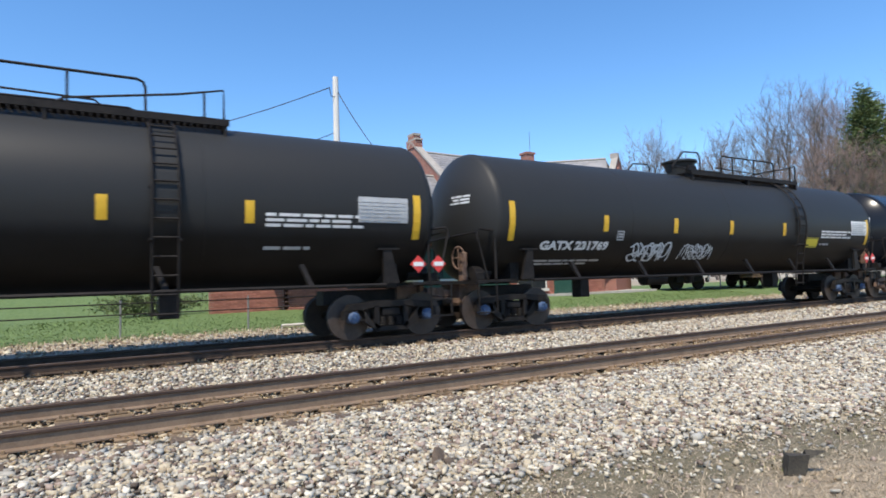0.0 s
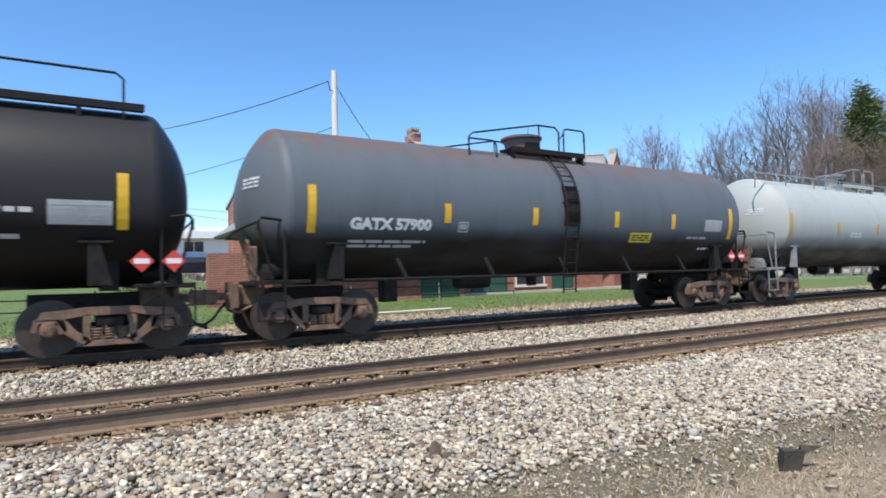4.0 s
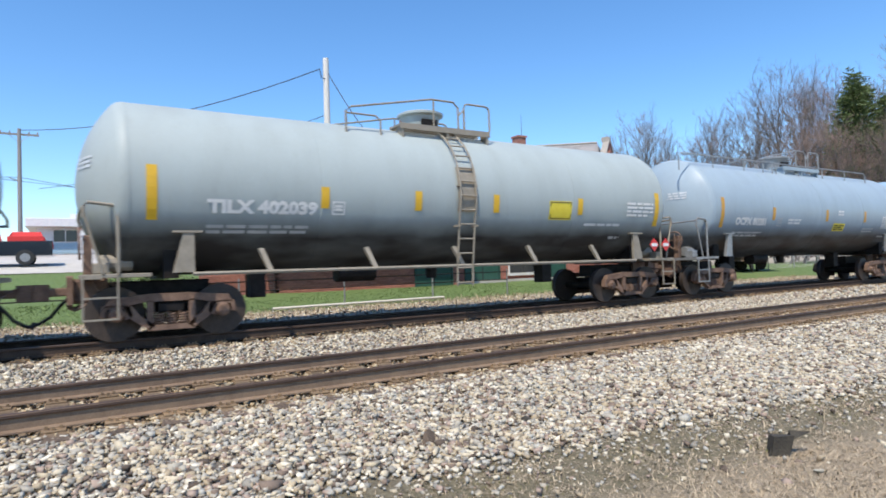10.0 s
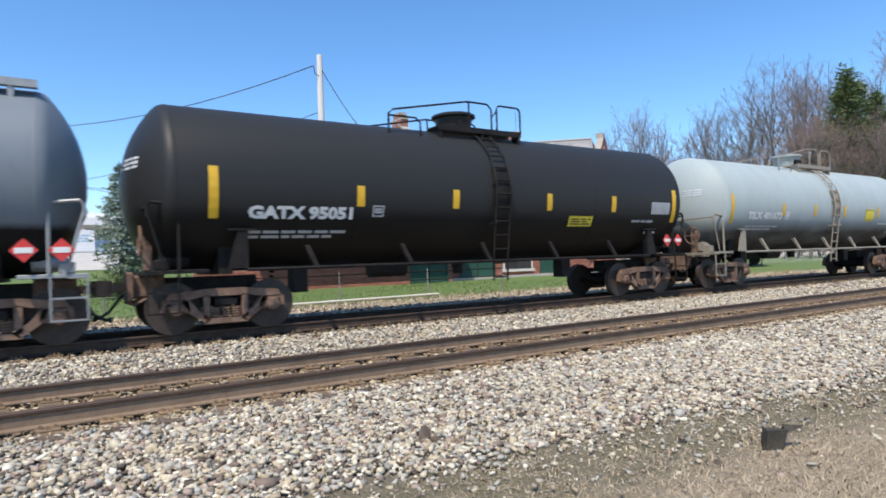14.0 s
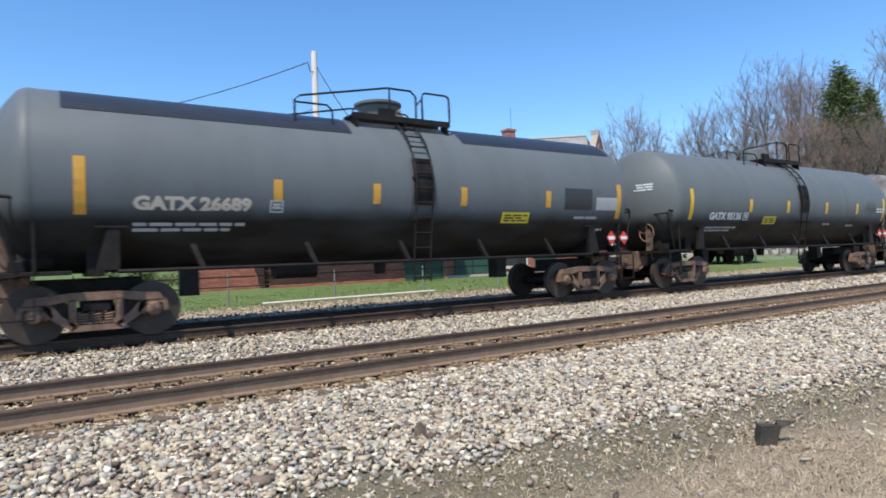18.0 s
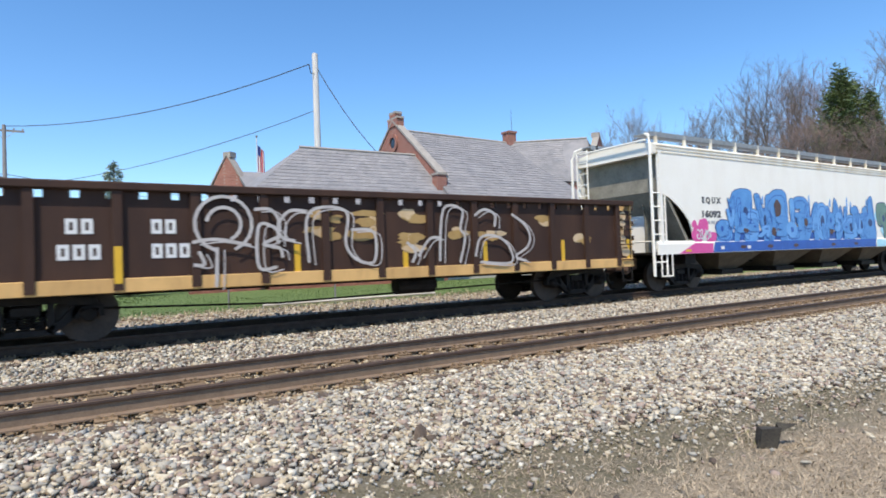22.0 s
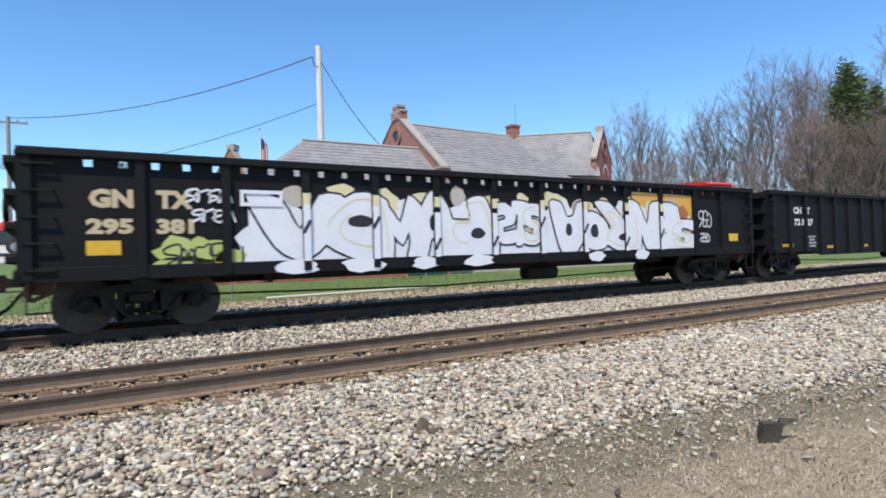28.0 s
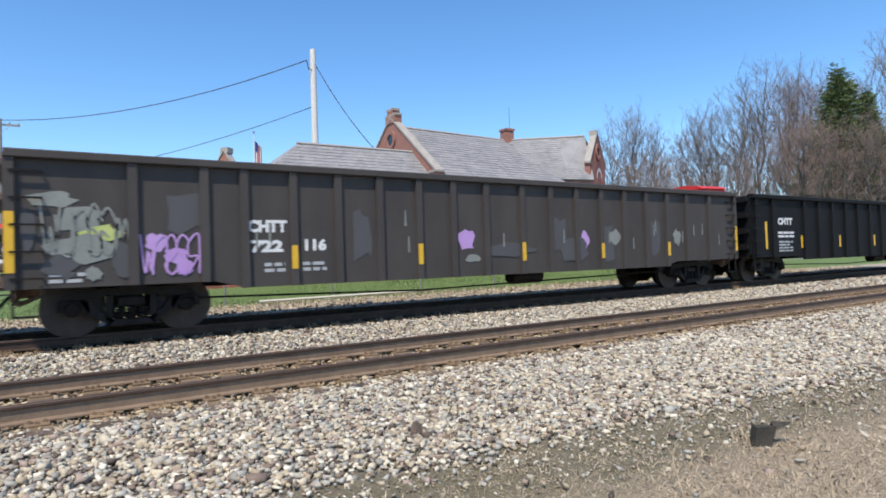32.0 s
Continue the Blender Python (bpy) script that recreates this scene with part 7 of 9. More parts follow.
def vehicle(name, label, x, y, turn, paint, pickup):
    """A parked car or pickup: body, cabin, glass, wheels."""
    v = thing(name, label, "pickup truck" if pickup else "car", pose(x, y, ground_height(x, y), 0, 0, turn))
    L = 2.75 if pickup else 2.2
    prof = [(-L, 0.45), (L, 0.45), (L, 0.85), (L - 0.1, 1.0), (0.95 + 0.15, 1.08), (-L, 1.12)]
    body = Geo().add([(px, py, pz) for py in (-0.92, 0.92) for px, pz in prof], [tuple(range(6)), tuple(range(11, 5, -1))] + [(i, 6 + i, 6 + (i + 1) % 6, (i + 1) % 6) for i in range(6)])
    part("body", body, paint, v)
    c0, c1 = (-0.75, 1.05) if pickup else (-1.8, 1.0)
    top = 1.78 if pickup else 1.45
    cab = Geo().add([(px, s * w, pz) for s, w0, w1 in ((-1, 0.88, 0.72), (1, 0.88, 0.72)) for px, pz, w in ((c0, 1.05, w0), (c1, 1.05, w0), (c1 - 0.55, top, w1), (c0 + 0.12 if pickup else c0 + 0.5, top, w1))], [(0, 1, 2, 3), (7, 6, 5, 4), (0, 4, 5, 1), (1, 5, 6, 2), (2, 6, 7, 3), (3, 7, 4, 0)])
    part("cabin", cab, paint, v)
    for s in (-1, 1):
        g = Geo().add([(px, s * w, pz) for px, pz, w in ((c0 + 0.15, 1.12, 0.875), (c1 - 0.22, 1.12, 0.875), (c1 - 0.58, top - 0.08, 0.755), (c0 + 0.22, top - 0.08, 0.755))], [(0, 1, 2, 3)])
        part("side_window", g, M_GLASS, v)
        for wx in (-L * 0.62, L * 0.62):
            w = part("wheel", Geo().lathe([(s * 0.72, 0.0), (s * 0.72, 0.36), (s * 0.94, 0.36), (s * 0.95, 0.25), (s * 0.93, 0.0)], "y", 16, (wx, 0, 0.36)), M_AIRHOSE, v)
            part("rim", Geo().lathe([(s * 0.945, 0.0), (s * 0.945, 0.2), (s * 0.955, 0.2), (s * 0.955, 0.0)], "y", 12, (wx, 0, 0.36)), M_GALV, w)
        part("headlight", Geo().box(L - 0.02, L + 0.02, s * 0.75 - 0.14, s * 0.75 + 0.14, 0.74, 0.9), M_TRIM, v)
        part("tail_light", Geo().box(-L - 0.02, -L + 0.02, s * 0.8 - 0.08, s * 0.8 + 0.08, 0.8, 1.05), M_RED, v)
    part("bumper", Geo().box(L - 0.02, L + 0.1, -0.9, 0.9, 0.45, 0.62, 0.02), M_GALV, v)
    return v


vehicle("pickup_truck", "black pickup truck parked on the yard", -3.4, 34.0, 180, M_CARBLACK, True)
vehicle("parked_car", "bright red car parked behind the pickup", -2.2, 46.0, 90, M_REDPAINT, False)
vehicle("parked_car", "dark blue car parked beside the pale building", 6.2, 41.0, 175, M_CARBLACK, False)
vehicle("parked_car", "white car parked far beyond the depot", 52.0, 38.0, 20, M_TRIM, False)


def pale_building():
    x0, x1, y0, y1 = -1.9, 14.0, 50.0, 60.0
    z = ground_height(-1, 50)
    b = thing("roadside_building", "low white building with a pale blue base and flat roof", "building", pose(0, 0, 0))
    part("wall", Geo().box(x0, x1, y0, y1, z - 0.3, z + 1.85), M_CHALK, b)
    part("base_band", Geo().box(x0 - 0.02, x1, y0 - 0.04, y0 - 0.002, z, z + 0.75), M_SKYBLUE, b)
    roof = part("roof", Geo().box(x0 - 0.6, x1 + 0.5, y0 - 0.7, y1 + 0.5, z + 1.85, z + 2.45, 0.03), M_CHALK, b)
    part("upper_storey", Geo().box(x0 + 2.0, x1, y0 + 3, y1, z + 2.4, z + 3.1), M_CHALK, b)
    for a, c in ((-0.9, 0.5), (1.4, 2.8), (4.0, 5.4), (7.0, 8.4)):
        w = part("window", Geo().box(a, c, y0 - 0.05, y0 + 0.02, z + 0.85, z + 1.65), M_GLASS, b)
        part("window_frame", Geo().box(a - 0.06, c + 0.06, y0 - 0.07, y0 - 0.05, z + 1.65, z + 1.72), M_TRIM, w)
        part("window_frame", Geo().box((a + c) / 2 - 0.03, (a + c) / 2 + 0.03, y0 - 0.07, y0 - 0.05, z + 0.85, z + 1.65), M_TRIM, w)
    part("door", Geo().box(2.95, 3.75, y0 - 0.05, y0 + 0.02, z, z + 1.7), M_TRIM, b)
    s = thing("roadside_sign", "white roadside sign board on two posts", "sign", pose(1.05, 40.0, ground_height(1.05, 40.0)))
    for x in (-0.45, 0.45):
        part("post", Geo().box(x - 0.05, x + 0.05, -0.05, 0.05, -0.2, 1.6), M_TRIM, s)
    brd = part("board", Geo().box(-0.55, 0.55, -0.09, -0.05, 0.35, 1.6), M_CHALK, s)
    part("writing", bars_geo(0.8, 0.5, 3, random.Random(8)).moved(pose(-0.4, -0.095, 0.85)), M_SKYBLUE, brd)


pale_building()


def yard():
    g = []
    xs = [-40 + 2.5 * k for k in range(18)]
    ys = [31.0, 34.0, 38.0, 42.0, 47.0]
    vs = [(x, y, ground_height(x, y) + 0.03) for y in ys for x in xs]
    n = len(xs)
    fs = np.array([(j * n + i, j * n + i + 1, (j + 1) * n + i + 1, (j + 1) * n + i) for j in range(len(ys) - 1) for i in range(n - 1)])
    tagged(new("yard", raw_mesh("yard", np.array(vs), fs, M_CONCRETE)), "pale concrete yard before the white building", "yard", kind="structure")


yard()


def caboose():
    c = thing("caboose", "bright red caboose standing beyond the depot", "caboose", pose(31.0, 21.3, ground_height(31, 21.3), 0, 0, -8))
    part("body", Geo().box(-4.2, 4.2, -1.4, 1.4, 0.95, 3.15, 0.05), M_REDPAINT, c)
    part("roof", Geo().extrude([(-1.5, 3.15), (1.5, 3.15), (1.1, 3.35), (0, 3.45), (-1.1, 3.35)], -4.8, 4.8), M_REDPAINT, c)
    cup = part("cupola", Geo().box(-0.35, 1.45, -1.35, 1.35, 3.3, 4.28, 0.04), M_REDPAINT, c)
    part("cupola_roof", Geo().extrude([(-1.45, 4.28), (1.45, 4.28), (1.1, 4.44), (0.5, 4.54), (-0.5, 4.54), (-1.1, 4.44)], -0.45, 1.55), M_REDPAINT, cup)
    for x in (-0.15, 0.7):
        part("cupola_window", Geo().box(x, x + 0.6, -1.375, -1.34, 3.62, 4.02), M_GLASS, cup)
    for y in (-0.9, 0.3):
        part("cupola_window", Geo().box(-0.375, -0.34, y, y + 0.6, 3.62, 4.02), M_GLASS, cup)
    for x in (-3.2, -2.2, 2.0, 3.0):
        part("window", Geo().box(x, x + 0.6, -1.425, -1.39, 1.9, 2.6), M_GLASS, c)
    for e in (-1, 1):
        part("end_platform", Geo().box(*sorted((e * 4.2, e * 4.9)), -1.3, 1.3, 0.9, 1.0), M_BLACKIRON, c)
        part("end_railing", Geo().tube([(e * 4.85, -1.3, 1.0), (e * 4.85, -1.3, 2.0), (e * 4.85, 1.3, 2.0), (e * 4.85, 1.3, 1.0)], 0.025, 5), M_YELLOW, c)
        t = part("truck", Geo().box(e * 2.9 - 0.9, e * 2.9 + 0.9, -1.0, 1.0, 0.4, 0.8, 0.03), M_BLACKIRON, c)
        for dx in (-0.8, 0.8):
            part("wheel_pair", Geo().lathe([(-0.8, 0.0), (-0.8, 0.42), (-0.68, 0.42), (-0.68, 0.08), (0.68, 0.08), (0.68, 0.42), (0.8, 0.42), (0.8, 0.0)], "y", 16, (e * 2.9 + dx, 0, 0.42)), M_WHEEL, t)
    part("smokestack", Geo().lathe([(3.2, 0.09), (3.9, 0.09), (3.95, 0.14), (4.0, 0.0)], "z", 8, (2.6, 0.5, 0)), M_BLACKIRON, c)


caboose()


def baggage_cart():
    c = thing("baggage_cart", "old wooden baggage cart with a sloping drawbar", "cart", pose(33.4, 20.4, ground_height(33.4, 20.4), 0, 0, 20))
    part("bed", Geo().box(-1.2, 1.2, -0.5, 0.5, 0.62, 0.72, 0.02), M_TIE, c)
    for x in (-0.8, 0.8):
        for s in (-1, 1):
            part("wheel", Geo().lathe([(s * 0.52, 0.0), (s * 0.52, 0.32), (s * 0.60, 0.32), (s * 0.60, 0.0)], "y", 14, (x, 0, 0.32)), M_BLACKIRON, c)
    part("headboard", Geo().box(-1.22, -1.14, -0.5, 0.5, 0.72, 1.2), M_TIE, c)
    part("drawbar", Geo().tube([(1.1, 0, 0.6), (2.1, 0.05, 0.12)], 0.04, 6), M_TIE, c)


baggage_cart()
# ---- the train ----
def tank_paint(name, c, grime=(0.03, 0.028, 0.025), **k):
    return weathered(name, c, grime, **k)


# belly bands put the tanks' shaded lower side into the paint, with grime
T_BLACK = tank_paint("tank_black", (0.023, 0.024, 0.0245), (0.032, 0.029, 0.026), rough=0.5, streak=0.35, belly=1.0, soot=(0.008, 0.0075, 0.007), grime_shade_z=(2.34, 2.08))
T_GLOSS = tank_paint("tank_gloss_black", (0.0096, 0.0126, 0.0179), (0.035, 0.03, 0.026), rough=0.22, streak=0.2)
T_SOOT = tank_paint("tank_dark_grey", (0.027, 0.0275, 0.029), (0.026, 0.023, 0.02), rough=0.5, streak=0.4, belly=1.0, soot=(0.008, 0.0075, 0.007), grime_shade_z=(2.34, 2.08))
T_SLATE = tank_paint("tank_slate_grey", (0.125, 0.142, 0.146), (0.04, 0.037, 0.034), rough=0.5, streak=0.45, belly=1.0, soot=(0.014, 0.013, 0.012), grime_shade_z=(2.3, 2.0))
T_RUSTTOP = tank_paint("tank_grey_rusty_crown", (0.11, 0.13, 0.15), (0.035, 0.03, 0.026), top=(0.17, 0.085, 0.055), rough=0.55, top_z=4.1, belly=1.0, soot=(0.016, 0.014, 0.013), grime_shade_z=(2.3, 1.95))
T_BLACKRUST = tank_paint("tank_black_rusty_crown", (0.040, 0.046, 0.050), (0.035, 0.032, 0.028), top=(0.085, 0.062, 0.054), rough=0.5, top_z=4.1, belly=1.0, soot=(0.008, 0.0075, 0.007), grime_shade_z=(2.34, 2.08))
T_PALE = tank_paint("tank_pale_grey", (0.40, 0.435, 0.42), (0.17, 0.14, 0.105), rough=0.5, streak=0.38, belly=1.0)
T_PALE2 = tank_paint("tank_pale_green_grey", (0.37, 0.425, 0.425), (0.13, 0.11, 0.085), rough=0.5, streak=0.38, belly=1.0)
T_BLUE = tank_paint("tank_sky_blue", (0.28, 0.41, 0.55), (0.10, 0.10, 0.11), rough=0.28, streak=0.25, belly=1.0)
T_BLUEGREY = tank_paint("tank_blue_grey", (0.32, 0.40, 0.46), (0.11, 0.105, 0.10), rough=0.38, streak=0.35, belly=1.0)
T_TWOTONE = tank_paint("tank_grey_over_black", (0.1672, 0.1968, 0.2244), (0.07, 0.06, 0.055), rough=0.5, streak=0.35, low=(0.010, 0.010, 0.011), low_z=1.95)
# low: darker towards the bottom, with a wide soft edge
T_BAND = tank_paint("tank_grey_rust_stained", (0.20, 0.215, 0.225), (0.08, 0.055, 0.042), top=(0.075, 0.06, 0.052), rough=0.6, streak=0.9, low=(0.022, 0.021, 0.021), low_z=1.95, edge=0.22, top_z=3.8)
T_SLATECAP = tank_paint("tank_slate_dark_crown", (0.12, 0.138, 0.148), (0.04, 0.035, 0.03), rough=0.5, streak=0.4, belly=1.0, soot=(0.014, 0.013, 0.012), grime_shade_z=(2.28, 1.98))
G_BLACK = weathered("gondola_black", (0.0055, 0.006, 0.007), (0.020, 0.0185, 0.0175), rough=0.7, streak=0.3)
G_BLACK2 = weathered("gondola_worn_black", (0.030, 0.033, 0.041), (0.085, 0.075, 0.066), rough=0.5, streak=0.6)
G_BROWN = weathered("gondola_sooty_brown", (0.052, 0.046, 0.043), (0.13, 0.115, 0.105), rough=0.6, streak=0.5)
G_MAROON = weathered("gondola_maroon", (0.040, 0.023, 0.018), (0.11, 0.055, 0.032), rough=0.65, streak=0.9)
G_OCHRE = weathered("gondola_ochre", (0.74, 0.46, 0.18), (0.17, 0.08, 0.035), rough=0.65, streak=1.0)
H_WHITE = weathered("hopper_white", (0.90, 0.88, 0.80), (0.52, 0.42, 0.27), rough=0.5, streak=0.25)
H_EAVE = weathered("hopper_stained_eave", (0.84, 0.80, 0.68), (0.50, 0.34, 0.12), rough=0.55, streak=1.7)
H_PALE = weathered("hopper_pale_grey", (0.84, 0.80, 0.70), (0.45, 0.40, 0.32), rough=0.5, streak=0.3)

BARS = (-6.15, -3.1, -1.0, 1.95, 4.1, 6.75)
BARS_P = (-5.95, -2.8, 0.2, 3.3, 6.3)


def graffiti_scrawl(x0, x1, z0, z1, n, fill, on_tank=True, w=0.055):
    """Thin sprayed scrawl as loops of line."""
    def paint_on(car, y=0.0, rnd=None):
        r = random.Random(int(x0 * 100 + n))
        g = Geo()
        for i in range(n):
            keys = GLYPHS[r.randrange(len(GLYPHS))]
            cw = (x1 - x0) / n
            pts = curve_pts([(x0 + (i + (1 - a) * 1.35) * cw, z0 + (1 - b if i % 2 else b) * (z1 - z0) * r.uniform(0.75, 1.0)) for a, b in keys], 5)
            g.join(ribbon_geo(pts, w))
        if on_tank:
            zmin = min(p[2] for p in g.v)
            on_shell(g.moved(pose(0, 0, -zmin)), 0.0, zmin, 0.016)
        else:
            g.moved(pose(0, y - 0.004, 0))
        part("sprayed_scrawl", g, fill, car)
    return paint_on


def shell_patch(x, w, z, h, material, lift=0.009):
    def paint_on(car, y=0.0, rnd=None):
        part("paint_patch", on_shell(grid_geo(w, h, 4, max(4, int(h / 0.15))), x, z, lift), material, car)
    return paint_on


def shell_ring(x0, x1, material):
    def paint_on(car, y=0.0, rnd=None):
        a, b = x0 - SHIFT[0], x1 - SHIFT[0]
        part("paint_band", Geo().lathe([(a, TANK_R - 0.02), (a, TANK_R + 0.006), (b, TANK_R + 0.006), (b, TANK_R - 0.02)], "x", 56, (0, 0, TANK_Z)), material, car, "black band round the middle of the tank", 30)
    return paint_on


def short(paint, label, mark=None, ink=M_WHITE, rail=M_BLACKIRON, **k):
    """Sheet of a shorter tank car with a side ladder and a small dome platform."""
    lab = [("frame", -3.0, 2.14, 0.26, 0.24, M_FADED), ("decal", 2.6, 1.96, 0.85, 0.28, M_DECAL), ("bars", 5.0, 2.05, 0.9, 0.12, M_FADED), ("panel", 5.75, 2.30, 0.80, 0.34, M_FADED), ("bars", 5.7, 1.75, 0.5, 0.12, M_WHITE)]
    s = dict(paint=paint, label=label, mark=mark, ink=ink, rail=rail, top_rail=rail, platform_paint=rail, ladder_paint=rail, ladder=0.35, sill=True, bars=BARS, labels=lab, inset=0.65, deck=0.70, bolster=2.1, paint_label="")
    s.update(k)
    return s


def plated(paint, label, mark=None, **k):
    """Sheet of a tank car with a side platform, a crown handrail and no side ladder."""
    lab = [("frame", -2.6, 2.14, 0.30, 0.28, M_FADED), ("bars", -1.9, 2.2, 0.8, 0.22, M_WHITE), ("decal", 1.25, 2.0, 0.85, 0.30, M_DECAL), ("bars", 1.5, 2.55, 0.4, 0.22, M_WHITE), ("panel", 5.1, 2.12, 1.05, 0.48, M_WHITE), ("bars", 3.6, 1.95, 0.9, 0.22, M_FADED), ("bars", 5.2, 1.75, 0.5, 0.14, M_FADED)]
    s = dict(paint=paint, label=label, mark=mark, ink=M_WHITE, rail=M_GALV, top_rail=M_GALV, platform_paint=paint, dome_paint=M_GALV, sill=False, bars=BARS_P, bar_paint=M_ORANGE, crown_rail=(-6.9, 5.3), rail_up=0.05, inset=0.42, deck=0.40, bolster=1.85, labels=lab)
    s.update(k)
    return s


def big(paint, label, mark, bars, **k):
    s = dict(paint=paint, label=label, mark=mark, bars=bars, sill=True, style="long", dome=0.15, platform=(-0.6, 5.4), ladder=4.2, truck="blue", braces=6,
             labels=[("frame", mark[1] + mark[2] + 0.25, 2.12, 0.26, 0.26, M_FADED), ("panel", 4.68, 1.96, 0.78, 0.36, M_DECAL), ("bars", 5.58, 2.27, 2.05, 0.30, M_WHITE), ("panel", 7.66, 2.41, 1.13, 0.52, M_WHITE), ("bars", 5.6, 2.02, 0.6, 0.12, M_FADED)])
    s.update(k)
    return s


def ribs(first, step, n):
    return [first + step * k for k in range(n)]


def chtt_bars(low=True):
    if low:
        return [(-9.1, 1.05, 0.75, 0.10, M_ORANGE)] + [(x, 0.95, 0.46, 0.10, M_ORANGE) for x in (-5.95, -3.08, 0.1, 2.55, 5.6)] + [(8.85, 0.95, 0.75, 0.10, M_ORANGE)]
    return [(-9.08, 1.13, 0.14, 0.95, M_YELLOW)] + [(x, 1.14, 0.14, 0.45, M_YELLOW) for x in (-6.67, -3.7, -0.62, 2.26, 5.58)] + [(8.45, 1.13, 0.14, 0.95, M_YELLOW)]


def closed_pts(keys, n=3, soft=0.75):
    """A smooth closed outline through its keys."""
    out, m = [], len(keys)
    for i in range(m):
        p0, p1, p2, p3 = (keys[(i + k) % m] for k in (-1, 0, 1, 2))
        for q in range(n):
            t = q / n
            h1, h2, h3, h4 = 2 * t ** 3 - 3 * t * t + 1, t ** 3 - 2 * t * t + t, 3 * t * t - 2 * t ** 3, t ** 3 - t * t
            out.append(tuple(h1 * p1[c] + h3 * p2[c] + soft * 0.5 * (h2 * (p2[c] - p0[c]) + h4 * (p3[c] - p1[c])) for c in (0, 1)))
    return out


# sprayed shapes in a unit square, each with its counters (x, z, half width, half height)
BUBBLES = {
    "v": (((0.0, 1.0), (0.34, 1.04), (0.52, 0.45), (0.70, 0.95), (1.05, 1.0), (0.78, 0.2), (0.5, -0.05), (0.26, 0.2)), ()),
    "d": (((0.0, 0.0), (0.0, 1.0), (0.55, 1.06), (1.0, 0.68), (0.96, 0.22), (0.5, -0.04)), ((0.45, 0.62, 0.20, 0.10),)),
    "m": (((0.0, 0.0), (0.06, 0.8), (0.34, 1.12), (0.52, 0.62), (0.72, 0.86), (0.98, 0.8), (1.03, 0.0), (0.74, -0.02), (0.70, 0.4), (0.5, 0.2), (0.36, 0.45), (0.28, 0.0)), ()),
    "a": (((-0.05, 0.0), (0.2, 0.85), (0.5, 1.1), (0.78, 0.9), (1.05, 0.0), (0.70, -0.03), (0.60, 0.25), (0.42, 0.25), (0.32, 0.0)), ((0.52, 0.55, 0.09, 0.14),)),
    "b": (((0.0, -0.02), (0.05, 0.62), (0.18, 1.08), (0.46, 1.0), (0.44, 0.66), (0.92, 0.62), (1.04, 0.28), (0.8, -0.05)), ((0.34, 0.40, 0.13, 0.10),)),
    "s": (((0.0, 0.05), (0.6, -0.04), (1.02, 0.2), (0.92, 0.52), (0.5, 0.62), (0.55, 0.76), (0.95, 0.70), (1.0, 1.0), (0.4, 1.06), (0.0, 0.8), (0.1, 0.5), (0.55, 0.38), (0.5, 0.27), (0.0, 0.34)), ()),
    "t": (((0.28, 0.0), (0.34, 0.66), (-0.02, 0.72), (0.05, 1.0), (0.98, 1.03), (0.96, 0.72), (0.66, 0.68), (0.70, -0.03)), ()),
    "o": (((0.1, 0.15), (-0.02, 0.55), (0.25, 1.0), (0.7, 1.02), (1.02, 0.6), (0.9, 0.12), (0.5, -0.05)), ((0.5, 0.5, 0.13, 0.20),)),
    "r": (((0.0, 0.0), (0.0, 1.0), (0.6, 1.06), (0.96, 0.8), (0.72, 0.48), (1.08, 0.0), (0.68, -0.04), (0.38, 0.36), (0.32, 0.0)), ((0.44, 0.74, 0.14, 0.08),)),
    "n": (((0.0, 0.0), (0.04, 1.0), (0.36, 1.04), (0.62, 0.55), (0.66, 1.0), (1.0, 1.05), (0.97, 0.0), (0.66, -0.03), (0.36, 0.45), (0.32, 0.0)), ()),
    "e": (((0.0, 0.0), (0.0, 1.0), (0.9, 1.08), (0.95, 0.78), (0.45, 0.74), (0.82, 0.6), (0.80, 0.42), (0.45, 0.32), (1.0, 0.28), (0.98, -0.05)), ()),
    "k": (((0.0, 0.0), (-0.03, 1.0), (0.32, 1.12), (0.36, 0.66), (0.62, 1.15), (0.80, 0.95), (0.95, 1.0), (0.68, 0.52), (1.08, 0.05), (0.7, -0.04), (0.36, 0.36), (0.32, 0.0)), ()),
}


